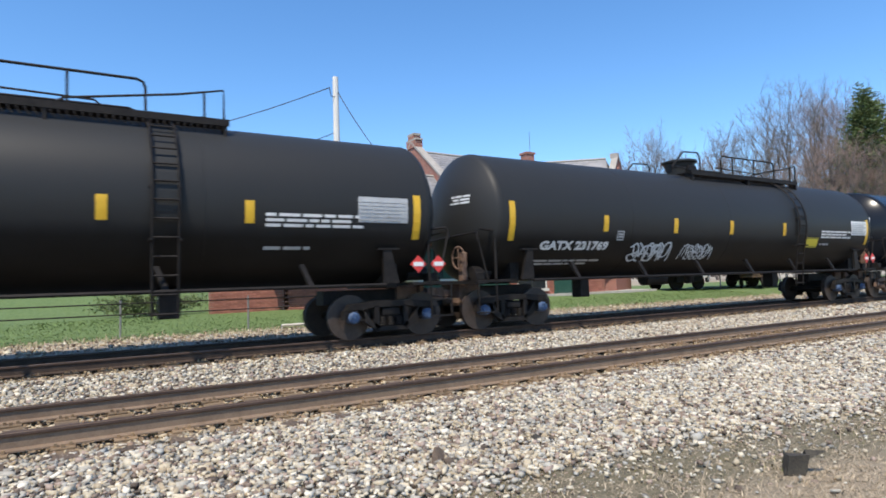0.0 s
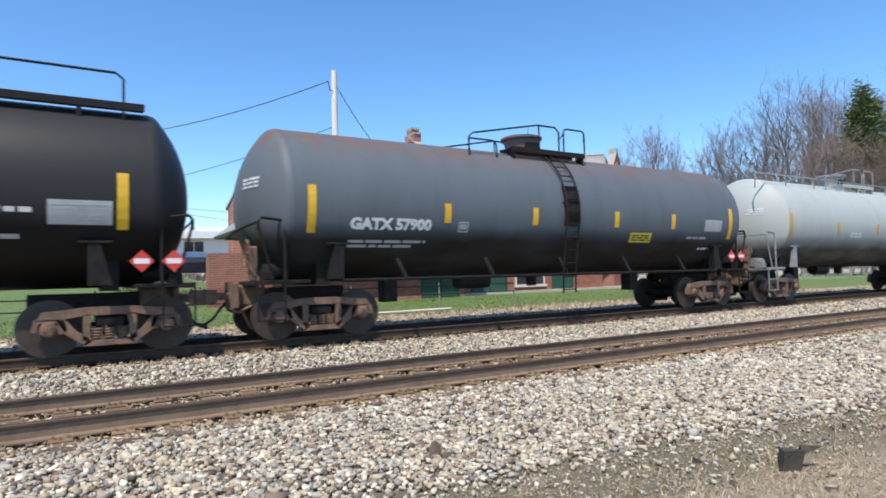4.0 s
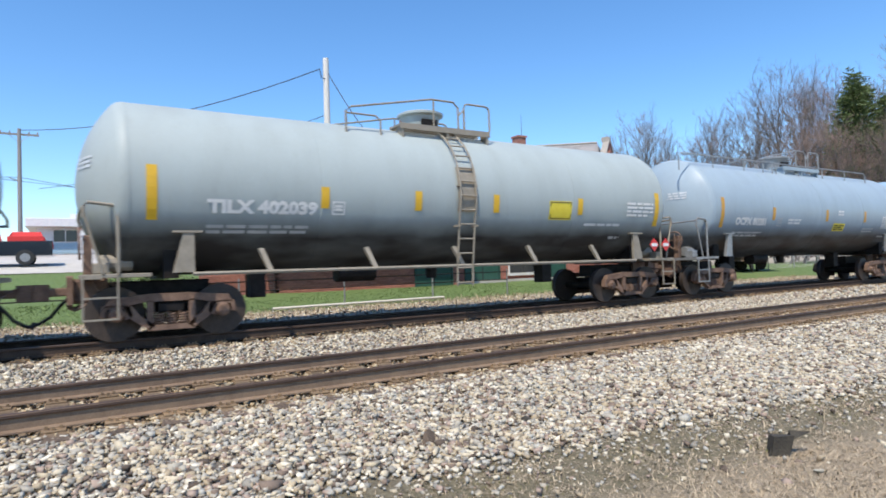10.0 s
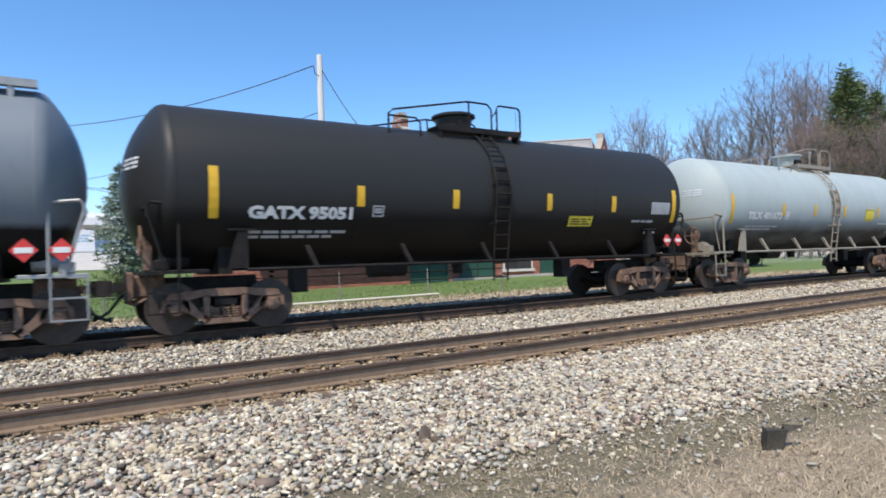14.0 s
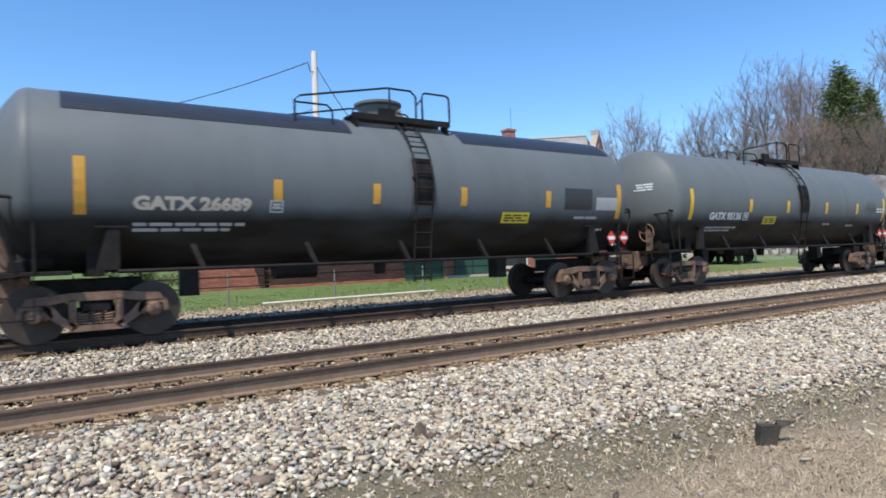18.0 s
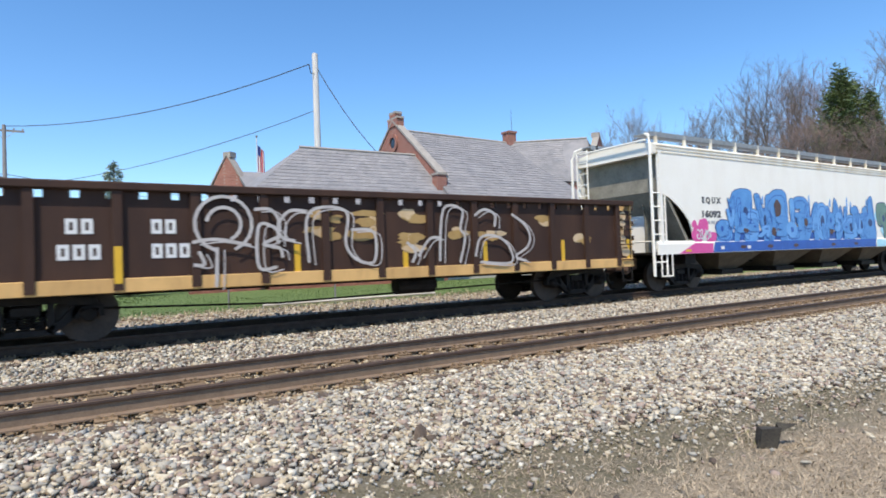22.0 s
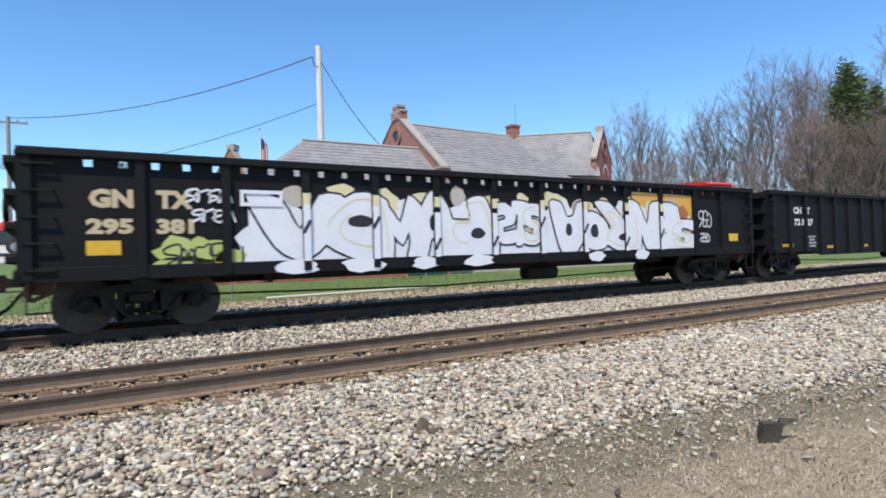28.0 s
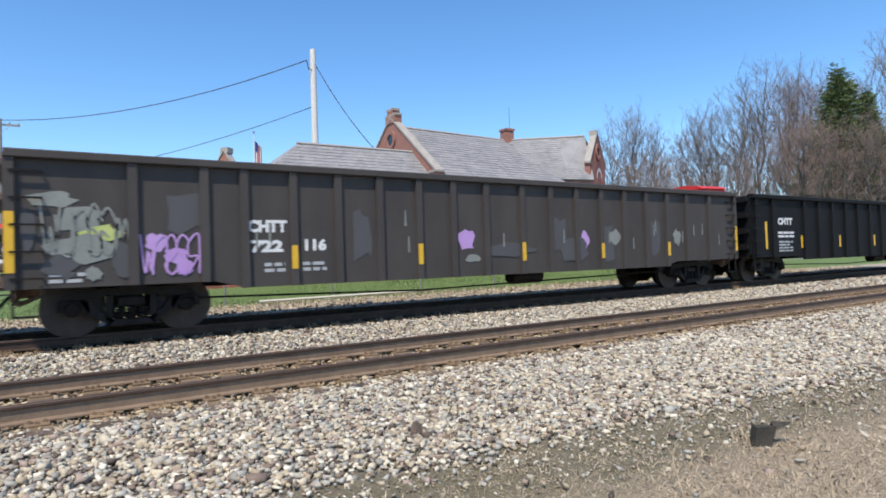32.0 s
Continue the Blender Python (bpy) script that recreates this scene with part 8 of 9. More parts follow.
def bubble(car, key, x0, x1, z0, z1, y, fill, line, r, edge=0.10, detail=None, lean=0.0, label=""):
    """One fat sprayed shape: dark rim, fill, counters and fine inner strokes."""
    keys, holes = BUBBLES[key]
    turned = r.random() < 0.5
    x0, x1 = x0 - 0.12 * (x1 - x0), x1 + 0.12 * (x1 - x0)
    put = lambda u, v: (x1 - u * (x1 - x0) + lean * v, z0 + (1 - v if turned else v) * (z1 - z0))
    ol = closed_pts([put(u + r.uniform(-0.03, 0.03), v + r.uniform(-0.03, 0.03)) for u, v in keys])
    part("graffiti_outline", ribbon_geo(ol + ol[:2], edge).moved(pose(0, y, 0)), line, car)
    letter = part("graffiti_letter", Geo().add([(x, 0, z) for x, z in ol], [tuple(range(len(ol)))]).moved(pose(0, y - 0.004, 0)), fill, car, label)
    for u, v, a, b in holes:
        cx, cz = put(u, v)
        part("graffiti_counter", blob_geo(cx, cz, a * (x1 - x0), b * (z1 - z0), r, 12, 0.1).moved(pose(0, y - 0.008, 0)), line, letter)
    if detail:
        cx, cz = sum(p[0] for p in ol) / len(ol), sum(p[1] for p in ol) / len(ol)
        for scale, frm in ((0.82, 0.05), (0.5, 0.4)):
            n = len(ol)
            piece = [(cx + (x - cx) * scale, cz + (z - cz) * scale) for x, z in (ol[(int(frm * n) + q) % n] for q in range(int(n * 0.62)))]
            part("graffiti_stroke", ribbon_geo(piece, 0.03).moved(pose(0, y - 0.008, 0)), detail, letter)


def blue_tag(car, y, rnd):
    part("painted_field", Geo().add([(x, 0, z) for x, z in ((-7.0, 1.42), (4.2, 1.42), (4.25, 1.78), (-0.5, 1.72), (-4.0, 1.8), (-6.9, 1.72))], [tuple(range(6))]).moved(pose(0, y, 0)), P_DEEP, car)
    part("painted_field", Geo().add([(x, 0, z) for x, z in ((-7.2, 1.12), (4.2, 1.12), (4.2, 1.44), (-7.1, 1.44))], [(0, 1, 2, 3)]).moved(pose(0, y - 0.052, 0)), P_DEEP, car, "blue sprayed sill")
    r = random.Random(8)
    row = (("s", -6.9, -6.2, 2.1, 0.1), ("k", -6.45, -5.75, 2.85, 0.25), ("b", -5.9, -5.0, 3.08, 0.05), ("e", -5.25, -4.66, 2.45, 0.1), ("a", -4.58, -3.8, 2.95, 0.2), ("r", -3.95, -2.8, 3.05, 0.0),
           ("t", -2.64, -1.95, 2.85, 0.05), ("e", -2.1, -1.35, 2.9, 0.0), ("n", -1.5, -0.55, 2.75, 0.1), ("o", -0.6, 0.3, 2.75, 0.0), ("m", 0.15, 1.1, 2.9, 0.0), ("k", 1.0, 1.7, 2.6, 0.1), ("o", 1.6, 2.6, 2.35, 0.0), ("a", 2.5, 3.4, 2.7, 0.2), ("b", 3.0, 4.15, 3.05, 0.0))
    for k, (key, a, b, h, lean) in enumerate(row):
        bubble(car, key, a, b, 1.46, h, y - 0.004 - 0.0012 * k, P_BLUE if k % 3 else P_BLUE2, P_NAVY, r, 0.045, P_DEEP, lean)
    for k in range(18):
        w, x = r.uniform(0.3, 0.62), -6.9 + 0.6 * k
        z0 = r.uniform(1.5, 1.95)
        bubble(car, "vdmabstornek"[r.randrange(12)], x, x + w, z0, z0 + r.uniform(0.35, 0.75), y - 0.026 - 0.0002 * k, (P_BLUE, P_BLUE2, P_BLUE)[k % 3], P_DEEP, r, 0.03, None, r.uniform(-0.2, 0.2))
    for k in range(22):
        x, h = -6.2 + 0.47 * k + r.uniform(-0.12, 0.12), r.uniform(0.25, 0.5)
        z = 2.35 + 0.35 * math.sin(k * 1.9)
        part("graffiti_spike", Geo().add([(x - 0.07, 0, z), (x + 0.08, 0, z), (x + 0.07, 0, z + h), (x - 0.02, 0, z + h * 0.9)], [(0, 1, 2, 3)]).moved(pose(0, y - 0.0025, 0)), P_BLUE2, car)
    for x, z, rx, rz in ((-3.3, 2.55, 0.22, 0.3), (-3.6, 1.75, 0.16, 0.14), (-5.3, 1.8, 0.14, 0.08), (0.5, 1.75, 0.15, 0.1), (-1.4, 2.1, 0.12, 0.16)):
        part("graffiti_counter", blob_geo(x, z, rx, rz, rnd).moved(pose(0, y - 0.034, 0)), P_UMBER, car)
    for x, z in ((-4.72, 2.1), (-2.72, 2.2), (1.2, 2.3), (4.3, 2.2), (4.25, 1.75)):
        part("painted_field", blob_geo(x, z, 0.09, 0.17, rnd).moved(pose(0, y - 0.001, 0)), P_MAGENTA, car)
    for x in (-5.6, -3.9, -2.0, 0.4, 2.4):
        part("rust_spot", blob_geo(x + rnd.uniform(-0.4, 0.4), 1.26, 0.18, 0.06, rnd).moved(pose(0, y - 0.056, 0)), P_UMBER, car)
    for x in (-6.8, -5.3):
        tagged(part("stencil", block(0.2, 0.1).moved(pose(x, y - 0.057, 1.2)), M_WHITE, car), kind="stuff")


def green_tag(car, y, rnd):
    for x, z, rx, rz in ((4.9, 2.45, 0.55, 0.45), (6.0, 2.5, 0.7, 0.4), (7.3, 2.5, 0.7, 0.4), (8.0, 2.0, 0.4, 0.5), (5.4, 1.8, 0.6, 0.3), (7.0, 1.8, 0.8, 0.3)):
        part("painted_field", blob_geo(x, z, rx, rz, rnd).moved(pose(0, y - 0.0008 - 0.0004 * x, 0)), P_CYAN, car)
    r = random.Random(4)
    for k, (key, a, b, h, lean) in enumerate((("b", 4.5, 5.25, 2.85, 0.2), ("k", 5.1, 5.9, 2.9, 0.15), ("n", 5.8, 6.75, 2.9, 0.1), ("e", 6.5, 7.3, 2.8, 0.1), ("k", 7.1, 8.15, 2.85, 0.1))):
        bubble(car, key, a, b, 1.46, h, y - 0.006 - 0.0012 * k, P_GREEN, P_NAVY, r, 0.08, P_UMBER if k % 2 else P_NAVY, lean)
    part("painted_field", Geo().add([(x, 0, z) for x, z in ((4.3, 1.12), (8.2, 1.15), (8.0, 1.32), (4.3, 1.42))], [(0, 1, 2, 3)]).moved(pose(0, y - 0.052, 0)), P_CYAN, car)


def pink_tag(car, y, rnd):
    for k, (x, z, rx, rz) in enumerate(((-7.9, 1.68, 0.32, 0.26), (-7.6, 1.95, 0.28, 0.22), (-8.05, 2.0, 0.12, 0.12), (-7.2, 1.6, 0.3, 0.18))):
        part("painted_field", blob_geo(x, z, rx, rz, rnd).moved(pose(0, y - 0.001 - 0.0012 * k, 0)), P_MAGENTA, car)
    part("painted_field", Geo().add([(x, 0, z) for x, z in ((-8.9, 1.11), (-7.2, 1.11), (-7.2, 1.40), (-8.1, 1.42))], [(0, 1, 2, 3)]).moved(pose(0, y - 0.053, 0)), P_MAGENTA, car)
    graffiti_scrawl(-7.95, -7.25, 1.55, 1.85, 5, P_SILVER, False, 0.04)(car, y - 0.006, rnd)


def sill_clouds(car, y, rnd):
    """White and pale blue sprayed ground along the sill, ending in a ragged blue field."""
    part("painted_field", Geo().add([(x, 0, z) for x, z in ((-7.6, 1.11), (4.9, 1.11), (4.6, 1.3), (4.2, 1.4), (-7.3, 1.4))], [(0, 1, 2, 3, 4)]).moved(pose(0, y - 0.050, 0)), P_MINT, car)
    top = [(6.45 - 0.15 * k, 1.40 - 0.05 * abs(math.sin(k * 0.8))) for k in range(11)]
    part("painted_field", Geo().add([(x, 0, z) for x, z in [(4.75, 1.25), (4.55, 1.18), (4.62, 1.11), (6.3, 1.11)] + top], [tuple(range(15))]).moved(pose(0, y - 0.052, 0)), P_CYAN, car)
    part("painted_field", Geo().add([(x, 0, z) for x, z in ((4.95, 1.47), (6.3, 1.47), (6.1, 1.6), (5.75, 1.7), (5.5, 1.62), (5.2, 1.66), (5.0, 1.58))], [tuple(range(7))]).moved(pose(0, y - 0.003, 0)), P_CYAN, car)
    for k, (x, w) in enumerate(((-6.9, 0.45), (-5.9, 0.3), (6.75, 0.14), (5.4, 0.16))):
        part("painted_field", blob_geo(x, 1.25, w, 0.09, rnd).moved(pose(0, y - 0.054 - 0.0005 * k, 0)), P_MINT if k == 3 else P_CYAN, car)
    tagged(part("stencil", bars_geo(0.45, 0.2, 3, rnd).moved(pose(5.85, y - 0.056, 1.16)), M_FADED, car), kind="stuff")
    part("train_line_pipe", Geo().tube([(-6.2, -1.40, 0.93), (4.6, -1.40, 0.93), (5.1, -1.2, 0.98)], 0.035, 8), M_GALV, car, "", 40)
    for x in (-5.5, -2.9, -0.4, 2.1, 4.4):
        part("pipe_bracket", Geo().box(x - 0.03, x + 0.03, -1.44, -1.36, 0.93, 1.16), M_GALV, car)


def below(ring, z1, z0=-9.0):
    """The part of a closed outline that lies between the heights z0 and z1."""
    for lim, sign in ((z1, 1), (z0, -1)):
        out = []
        for (xa, za), (xb, zb) in zip(ring, list(ring[1:]) + [ring[0]]):
            ia, ib = sign * (lim - za) >= 0, sign * (lim - zb) >= 0
            if ia:
                out.append((xa, za))
            if ia != ib:
                u = (lim - za) / (zb - za)
                out.append((xa + (xb - xa) * u, lim))
        ring = out
    return ring


def pink_letters(car, y, rnd):
    for k, (x, z, rx, rz) in enumerate(((-5.0, 1.9, 1.0, 0.45), (-3.2, 2.3, 0.9, 0.35), (-1.0, 2.35, 1.0, 0.35), (0.8, 2.4, 0.8, 0.35), (2.4, 2.4, 0.9, 0.35), (3.8, 2.1, 0.8, 0.4), (-4.6, 2.35, 0.35, 0.2), (-2.2, 2.6, 0.25, 0.16), (3.9, 2.5, 0.3, 0.16), (-2.9, 2.72, 0.2, 0.14), (0.35, 2.78, 0.14, 0.12), (-0.45, 2.85, 0.25, 0.13), (2.1, 2.75, 0.3, 0.12), (4.35, 2.3, 0.25, 0.18), (5.1, 2.0, 0.3, 0.12), (-4.0, 2.6, 0.3, 0.2))):
        part("painted_field", blob_geo(x, z, rx, rz, rnd).moved(pose(0, y - 0.001 - 0.0005 * k, 0)), P_MINT if k in (7, 12, 15) else P_CYAN, car)
    shapes = (
        ((-4.33, 2.35), (-3.67, 2.34), (-3.48, 2.14), (-3.15, 2.15), (-2.93, 2.37), (-2.27, 2.38), (-2.34, 1.8), (-3.69, 1.8), (-3.7, 1.63), (-2.96, 1.61), (-2.33, 1.78), (-2.25, 1.6), (-2.29, 0.98), (-3.16, 0.91), (-5.37, 0.98), (-5.54, 1.44), (-5.12, 1.81), (-4.61, 1.94), (-4.39, 1.87)),
        ((-2.26, 1.69), (-1.65, 2.08), (-1.07, 2.14), (-1.02, 1.77), (-0.35, 1.59), (-0.21, 1.42), (-0.23, 0.99), (-2.02, 0.97), (-1.87, 1.25)),
        ((-1.01, 2.43), (-0.21, 2.41), (0.04, 2.19), (0.43, 2.42), (1.21, 2.48), (1.17, 1.77), (0.56, 1.77), (0.19, 1.6), (0.57, 1.04), (-0.07, 0.99), (-0.36, 1.37), (0.02, 1.81), (-0.94, 1.81)),
        ((1.19, 2.21), (1.79, 2.45), (1.7, 1.97), (2.03, 2.54), (2.63, 2.23), (3.66, 2.31), (3.55, 1.6), (3.09, 1.56), (3.12, 0.98), (1.94, 0.97), (1.85, 1.4), (1.35, 0.99), (0.38, 1.05), (0.73, 1.46), (1.39, 1.65)),
    )
    for k, ol in enumerate(shapes):
        part("graffiti_outline", ribbon_geo(list(ol) + [ol[0], ol[1]], 0.085).moved(pose(0, y - 0.063, 0)), P_LINE, car)
        letter = part("graffiti_letter", Geo().add([(x, 0, z) for x, z in ol], [tuple(range(len(ol)))]).moved(pose(0, y - 0.057, 0)), P_PINK, car, "pink bubble letter with a dark outline")
        # deep pink lower zone; the pale band paints the highlight on the sill's slope
        for fill, z0, z1, d in ((P_ROSE, 0.8, 1.36, 0.0585), (P_SILL_SHINE, 1.40, 1.50, 0.0585)):
            cut = below(list(ol), z1, z0)
            part("graffiti_shade", Geo().add([(x, 0, z) for x, z in cut], [tuple(range(len(cut)))]).moved(pose(0, y - d, 0)), fill, letter)
        cx, cz = sum(p[0] for p in ol) / len(ol), sum(p[1] for p in ol) / len(ol)
        part("graffiti_shine", ribbon_geo([(cx + (x - cx) * 0.86, cz + (z - cz) * 0.86) for x, z in ol[:4]], 0.05).moved(pose(0, y - 0.060, 0)), P_SILVER, letter)
    part("graffiti_outline", blob_geo(-1.63, 2.38, 0.63, 0.37, rnd, 20, 0.02).moved(pose(0, y - 0.055, 0)), P_LINE, car)
    part("graffiti_letter", blob_geo(-1.63, 2.38, 0.56, 0.30, rnd, 20, 0.02).moved(pose(0, y - 0.059, 0)), P_PINK, car)
    for x, z in ((-3.05, 1.35), (1.72, 1.35), (-4.23, 1.04), (-1.27, 1.08), (-1.98, 1.99), (-0.7, 1.68), (0.44, 1.7)):
        part("graffiti_line", blob_geo(x, z, 0.2, 0.10, rnd).moved(pose(0, y - 0.066, 0)), P_LINE, car)
        part("graffiti_line", blob_geo(x + 0.03, z - 0.01, 0.12, 0.06, rnd).moved(pose(0, y - 0.068, 0)), P_PALEGREEN, car)


def white_tag(car, y, rnd):
    for k in range(16):
        x = -6.3 + 0.85 * k
        part("painted_field", blob_geo(x, 1.75 + rnd.uniform(-0.35, 0.45), rnd.uniform(0.4, 0.75), rnd.uniform(0.35, 0.6), rnd).moved(pose(0, y - 0.0008 * (k % 5), 0)), P_CREAM if k % 3 else P_SILVER, car)
    for x, z, rx, rz in ((-7.75, 1.35, 0.32, 0.22), (-7.2, 1.3, 0.35, 0.24), (-6.85, 1.18, 0.3, 0.16), (-7.6, 1.12, 0.45, 0.14)):
        part("painted_field", blob_geo(x, z, rx, rz, rnd, 14, 0.3).moved(pose(0, y - 0.004, 0)), P_LIME, car)
    graffiti_scrawl(-8.0, -6.7, 1.08, 1.5, 5, P_LINE, False, 0.035)(car, y - 0.004, rnd)
    part("painted_field", Geo().add([(x, 0, z) for x, z in ((4.1, 0.95), (6.8, 0.95), (6.8, 2.7), (4.1, 2.75))], [(0, 1, 2, 3)]).moved(pose(0, y - 0.003, 0)), P_AMBER, car)
    edge_top = [(-6.5 + 0.55 * k, 2.22 + 0.16 * math.sin(k * 2.3)) for k in range(25)]
    edge_low = [(6.7 - 0.55 * k, 1.08 + 0.05 * math.sin(k * 1.7)) for k in range(25)]
    part("painted_field", Geo().add([(x, 0, z) for x, z in edge_low + edge_top], [tuple(range(50))]).moved(pose(0, y - 0.005, 0)), P_SILVER, car, "white sprayed ground")
    for k in range(13):
        part("painted_field", blob_geo(-5.6 + 0.95 * k, 2.36 + 0.12 * math.sin(k * 2.1), rnd.uniform(0.18, 0.4), rnd.uniform(0.16, 0.3), rnd).moved(pose(0, y - 0.0055 - 0.0002 * (k % 3), 0)), P_CREAM if k % 4 else P_STONE, car)
    for rx in (-5.4, -3.9, -2.4, -0.8, 0.7, 2.2, 3.8, 5.3):
        part("painted_field", block(0.15, 1.05 + 0.1 * math.sin(rx)).moved(pose(rx - 0.075, y - 0.08, 1.1)), P_SILVER, car, "white sprayed post")
        part("painted_field", block(0.15, 0.22).moved(pose(rx - 0.075, y - 0.081, 2.2)), P_CREAM, car)
        part("graffiti_outline", ribbon_geo([(rx - 0.075, 1.5 + 0.3 * math.sin(rx * 3)), (rx + 0.075, 1.75 + 0.3 * math.sin(rx * 3))], 0.07).moved(pose(0, y - 0.083, 0)), P_LINE, car)
    r = random.Random(12)
    row = (("v", -6.3, -4.75, 1.15, 2.35), ("d", -4.85, -3.65, 1.12, 2.35), ("m", -3.8, -2.8, 1.15, 2.3), ("a", -2.95, -2.0, 1.15, 2.42), ("b", -2.15, -0.85, 1.12, 2.35),
           ("s", -0.75, -0.2, 1.38, 2.3), ("t", -0.25, 0.2, 1.38, 2.35), ("s", 0.1, 0.68, 1.38, 2.3),
           ("a", 1.15, 2.2, 1.15, 2.35), ("o", 2.0, 2.95, 1.2, 2.1), ("r", 2.85, 4.1, 1.15, 2.4), ("n", 3.95, 5.15, 1.15, 2.4), ("e", 5.0, 6.0, 1.2, 2.35), ("s", 5.8, 6.8, 1.1, 1.95))
    for k, (key, a, b, z0, z1) in enumerate(row):
        bubble(car, key, a, b, z0, z1, y - 0.008 - 0.0012 * k, P_SILVER, P_LINE, r, 0.09, P_CREAM if k % 3 == 1 else None, r.uniform(-0.1, 0.2), "white bubble letter with a black rim")
    for k, (x, w) in enumerate(((-5.6, 0.7), (-4.2, 0.8), (-2.7, 0.6), (-1.3, 0.7), (2.6, 0.5), (4.4, 0.5))):
        part("painted_field", blob_geo(x, 0.98, w * 0.6, 0.14, rnd).moved(pose(0, y - 0.058, 0)), P_SILVER, car)
    part("graffiti_outline", frame_geo(0.8, 0.3, 0.07).moved(pose(-6.65, y - 0.03, 2.15)), P_SILVER, car)
    for x0, x1, z0, z1, n in ((-7.6, -6.85, 2.2, 2.45, 4), (-7.5, -6.8, 1.85, 2.1, 4), (7.1, 7.7, 1.75, 2.3, 3), (7.15, 7.6, 1.3, 1.6, 3)):
        graffiti_scrawl(x0, x1, z0, z1, n, P_SILVER, False, 0.04)(car, y - 0.012, rnd)
    for x, z, rx, rz, fill in ((5.4, 2.3, 0.55, 0.25, P_RUSTRED), (6.3, 2.1, 0.3, 0.3, P_RUSTRED), (-7.35, 1.42, 0.2, 0.16, P_LIME), (-7.1, 1.06, 0.4, 0.08, P_AMBER)):
        part("painted_field", blob_geo(x, z, rx, rz, rnd).moved(pose(0, y - 0.007, 0)), fill, car)


def outline_tag(car, y, rnd):
    """Large thin hollow loops of worn white paint, flaked ochre and pale patches, rust runs."""
    lines = (
        ((-3.72, 1.62), (-3.30, 1.67), (-2.70, 1.55)),
        ((-3.30, 1.53), (-3.31, 1.14), (-3.33, 0.81)),
        ((-3.61, 1.46), (-3.52, 1.23), (-3.70, 1.22)),
        ((-2.62, 2.22), (-2.32, 2.22), (-2.16, 1.99), (-2.20, 1.57)),
        ((-2.22, 1.14), (-2.56, 1.15), (-2.55, 1.90), (-2.28, 1.90), (-2.19, 1.72), (-2.47, 1.57), (-2.17, 1.50), (-2.11, 1.31)),
        ((-1.61, 2.20), (-1.96, 2.20), (-2.18, 1.93), (-2.10, 1.69), (-1.86, 1.63)),
        ((-1.59, 1.20), (-1.57, 2.17), (-0.79, 2.22), (-0.81, 1.56), (-0.57, 1.23), (-0.18, 1.19), (-0.18, 1.79), (-0.69, 1.84)),
        ((0.72, 1.13), (0.81, 1.36), (0.60, 1.57)),
        ((0.88, 1.26), (1.17, 1.63), (1.45, 1.66)),
        ((1.43, 1.14), (1.56, 2.29), (2.07, 2.29), (2.01, 1.87), (2.13, 1.66), (1.97, 1.09)),
        ((2.41, 2.16), (2.69, 2.31), (3.00, 2.20), (2.99, 1.91)),
        ((2.41, 1.22), (2.57, 1.65), (3.02, 1.69), (3.39, 1.46), (3.46, 1.05), (2.54, 1.09)),
        ((3.52, 2.21), (3.90, 1.98), (4.08, 1.68), (3.97, 1.41), (3.61, 1.19), (3.95, 1.07)),
    )
    cx, cz = -3.17, 1.95
    for r0 in (0.50, 0.30):
        part("sprayed_line", ribbon_geo([(cx + r0 * math.cos(a * 0.35 - 1.2), cz + r0 * math.sin(a * 0.35 - 1.2)) for a in range(17 if r0 > 0.4 else 13)], 0.06).moved(pose(0, y - 0.089, 0)), P_WORN, car)
    for keys in lines:
        part("sprayed_line", ribbon_geo(curve_pts(list(keys), 5), 0.06).moved(pose(0, y - 0.090, 0)), P_WORN, car)
        part("sprayed_line", ribbon_geo([(x + 0.13, z - 0.05) for x, z in curve_pts(list(keys), 5)], 0.025).moved(pose(0, y - 0.090, 0)), P_WORN, car)
    for x, z in ((-0.21, 2.1), (0.84, 2.13), (-0.29, 1.79), (0.9, 1.7), (1.75, 1.73), (2.84, 1.76), (-1.24, 1.82), (-1.22, 2.15), (0.81, 1.5), (4.51, 2.06), (5.89, 1.62)):
        for k in range(3):
            part("paint_patch", blob_geo(x + rnd.uniform(-0.25, 0.25), z + rnd.uniform(-0.1, 0.1), rnd.uniform(0.14, 0.36), rnd.uniform(0.06, 0.13), rnd, 10, 0.4).moved(pose(0, y - 0.003 - 0.001 * k, 0)), (M_OCHREPATCH, P_FLAKE, M_OCHREPATCH)[k], car, "flaked ochre patch")
    for k in range(6):
        part("paint_patch", blob_geo(7.55 + rnd.uniform(-0.15, 0.15), 1.2 + 0.2 * k, 0.18, 0.13, rnd, 10, 0.4).moved(pose(0, y - 0.004, 0)), P_FLAKE, car, "flaked cream patch")
    for x, z, n in ((-5.6, 1.78, 2), (-4.35, 1.78, 2), (-5.72, 1.36, 3), (-4.35, 1.36, 3)):
        for k in range(n):
            tagged(part("stencil", frame_geo(0.17, 0.25, 0.06).join(block(0.05, 0.25)).moved(pose(x + 0.22 * k, y - 0.003, z)), M_WHITE, car), kind="stuff")


P_FLAKE = spray("flaked_cream_paint", (0.48, 0.32, 0.15), (0.66, 0.52, 0.34))
P_WORN = spray("worn_white_spray", (0.36, 0.33, 0.31), (0.60, 0.57, 0.54))


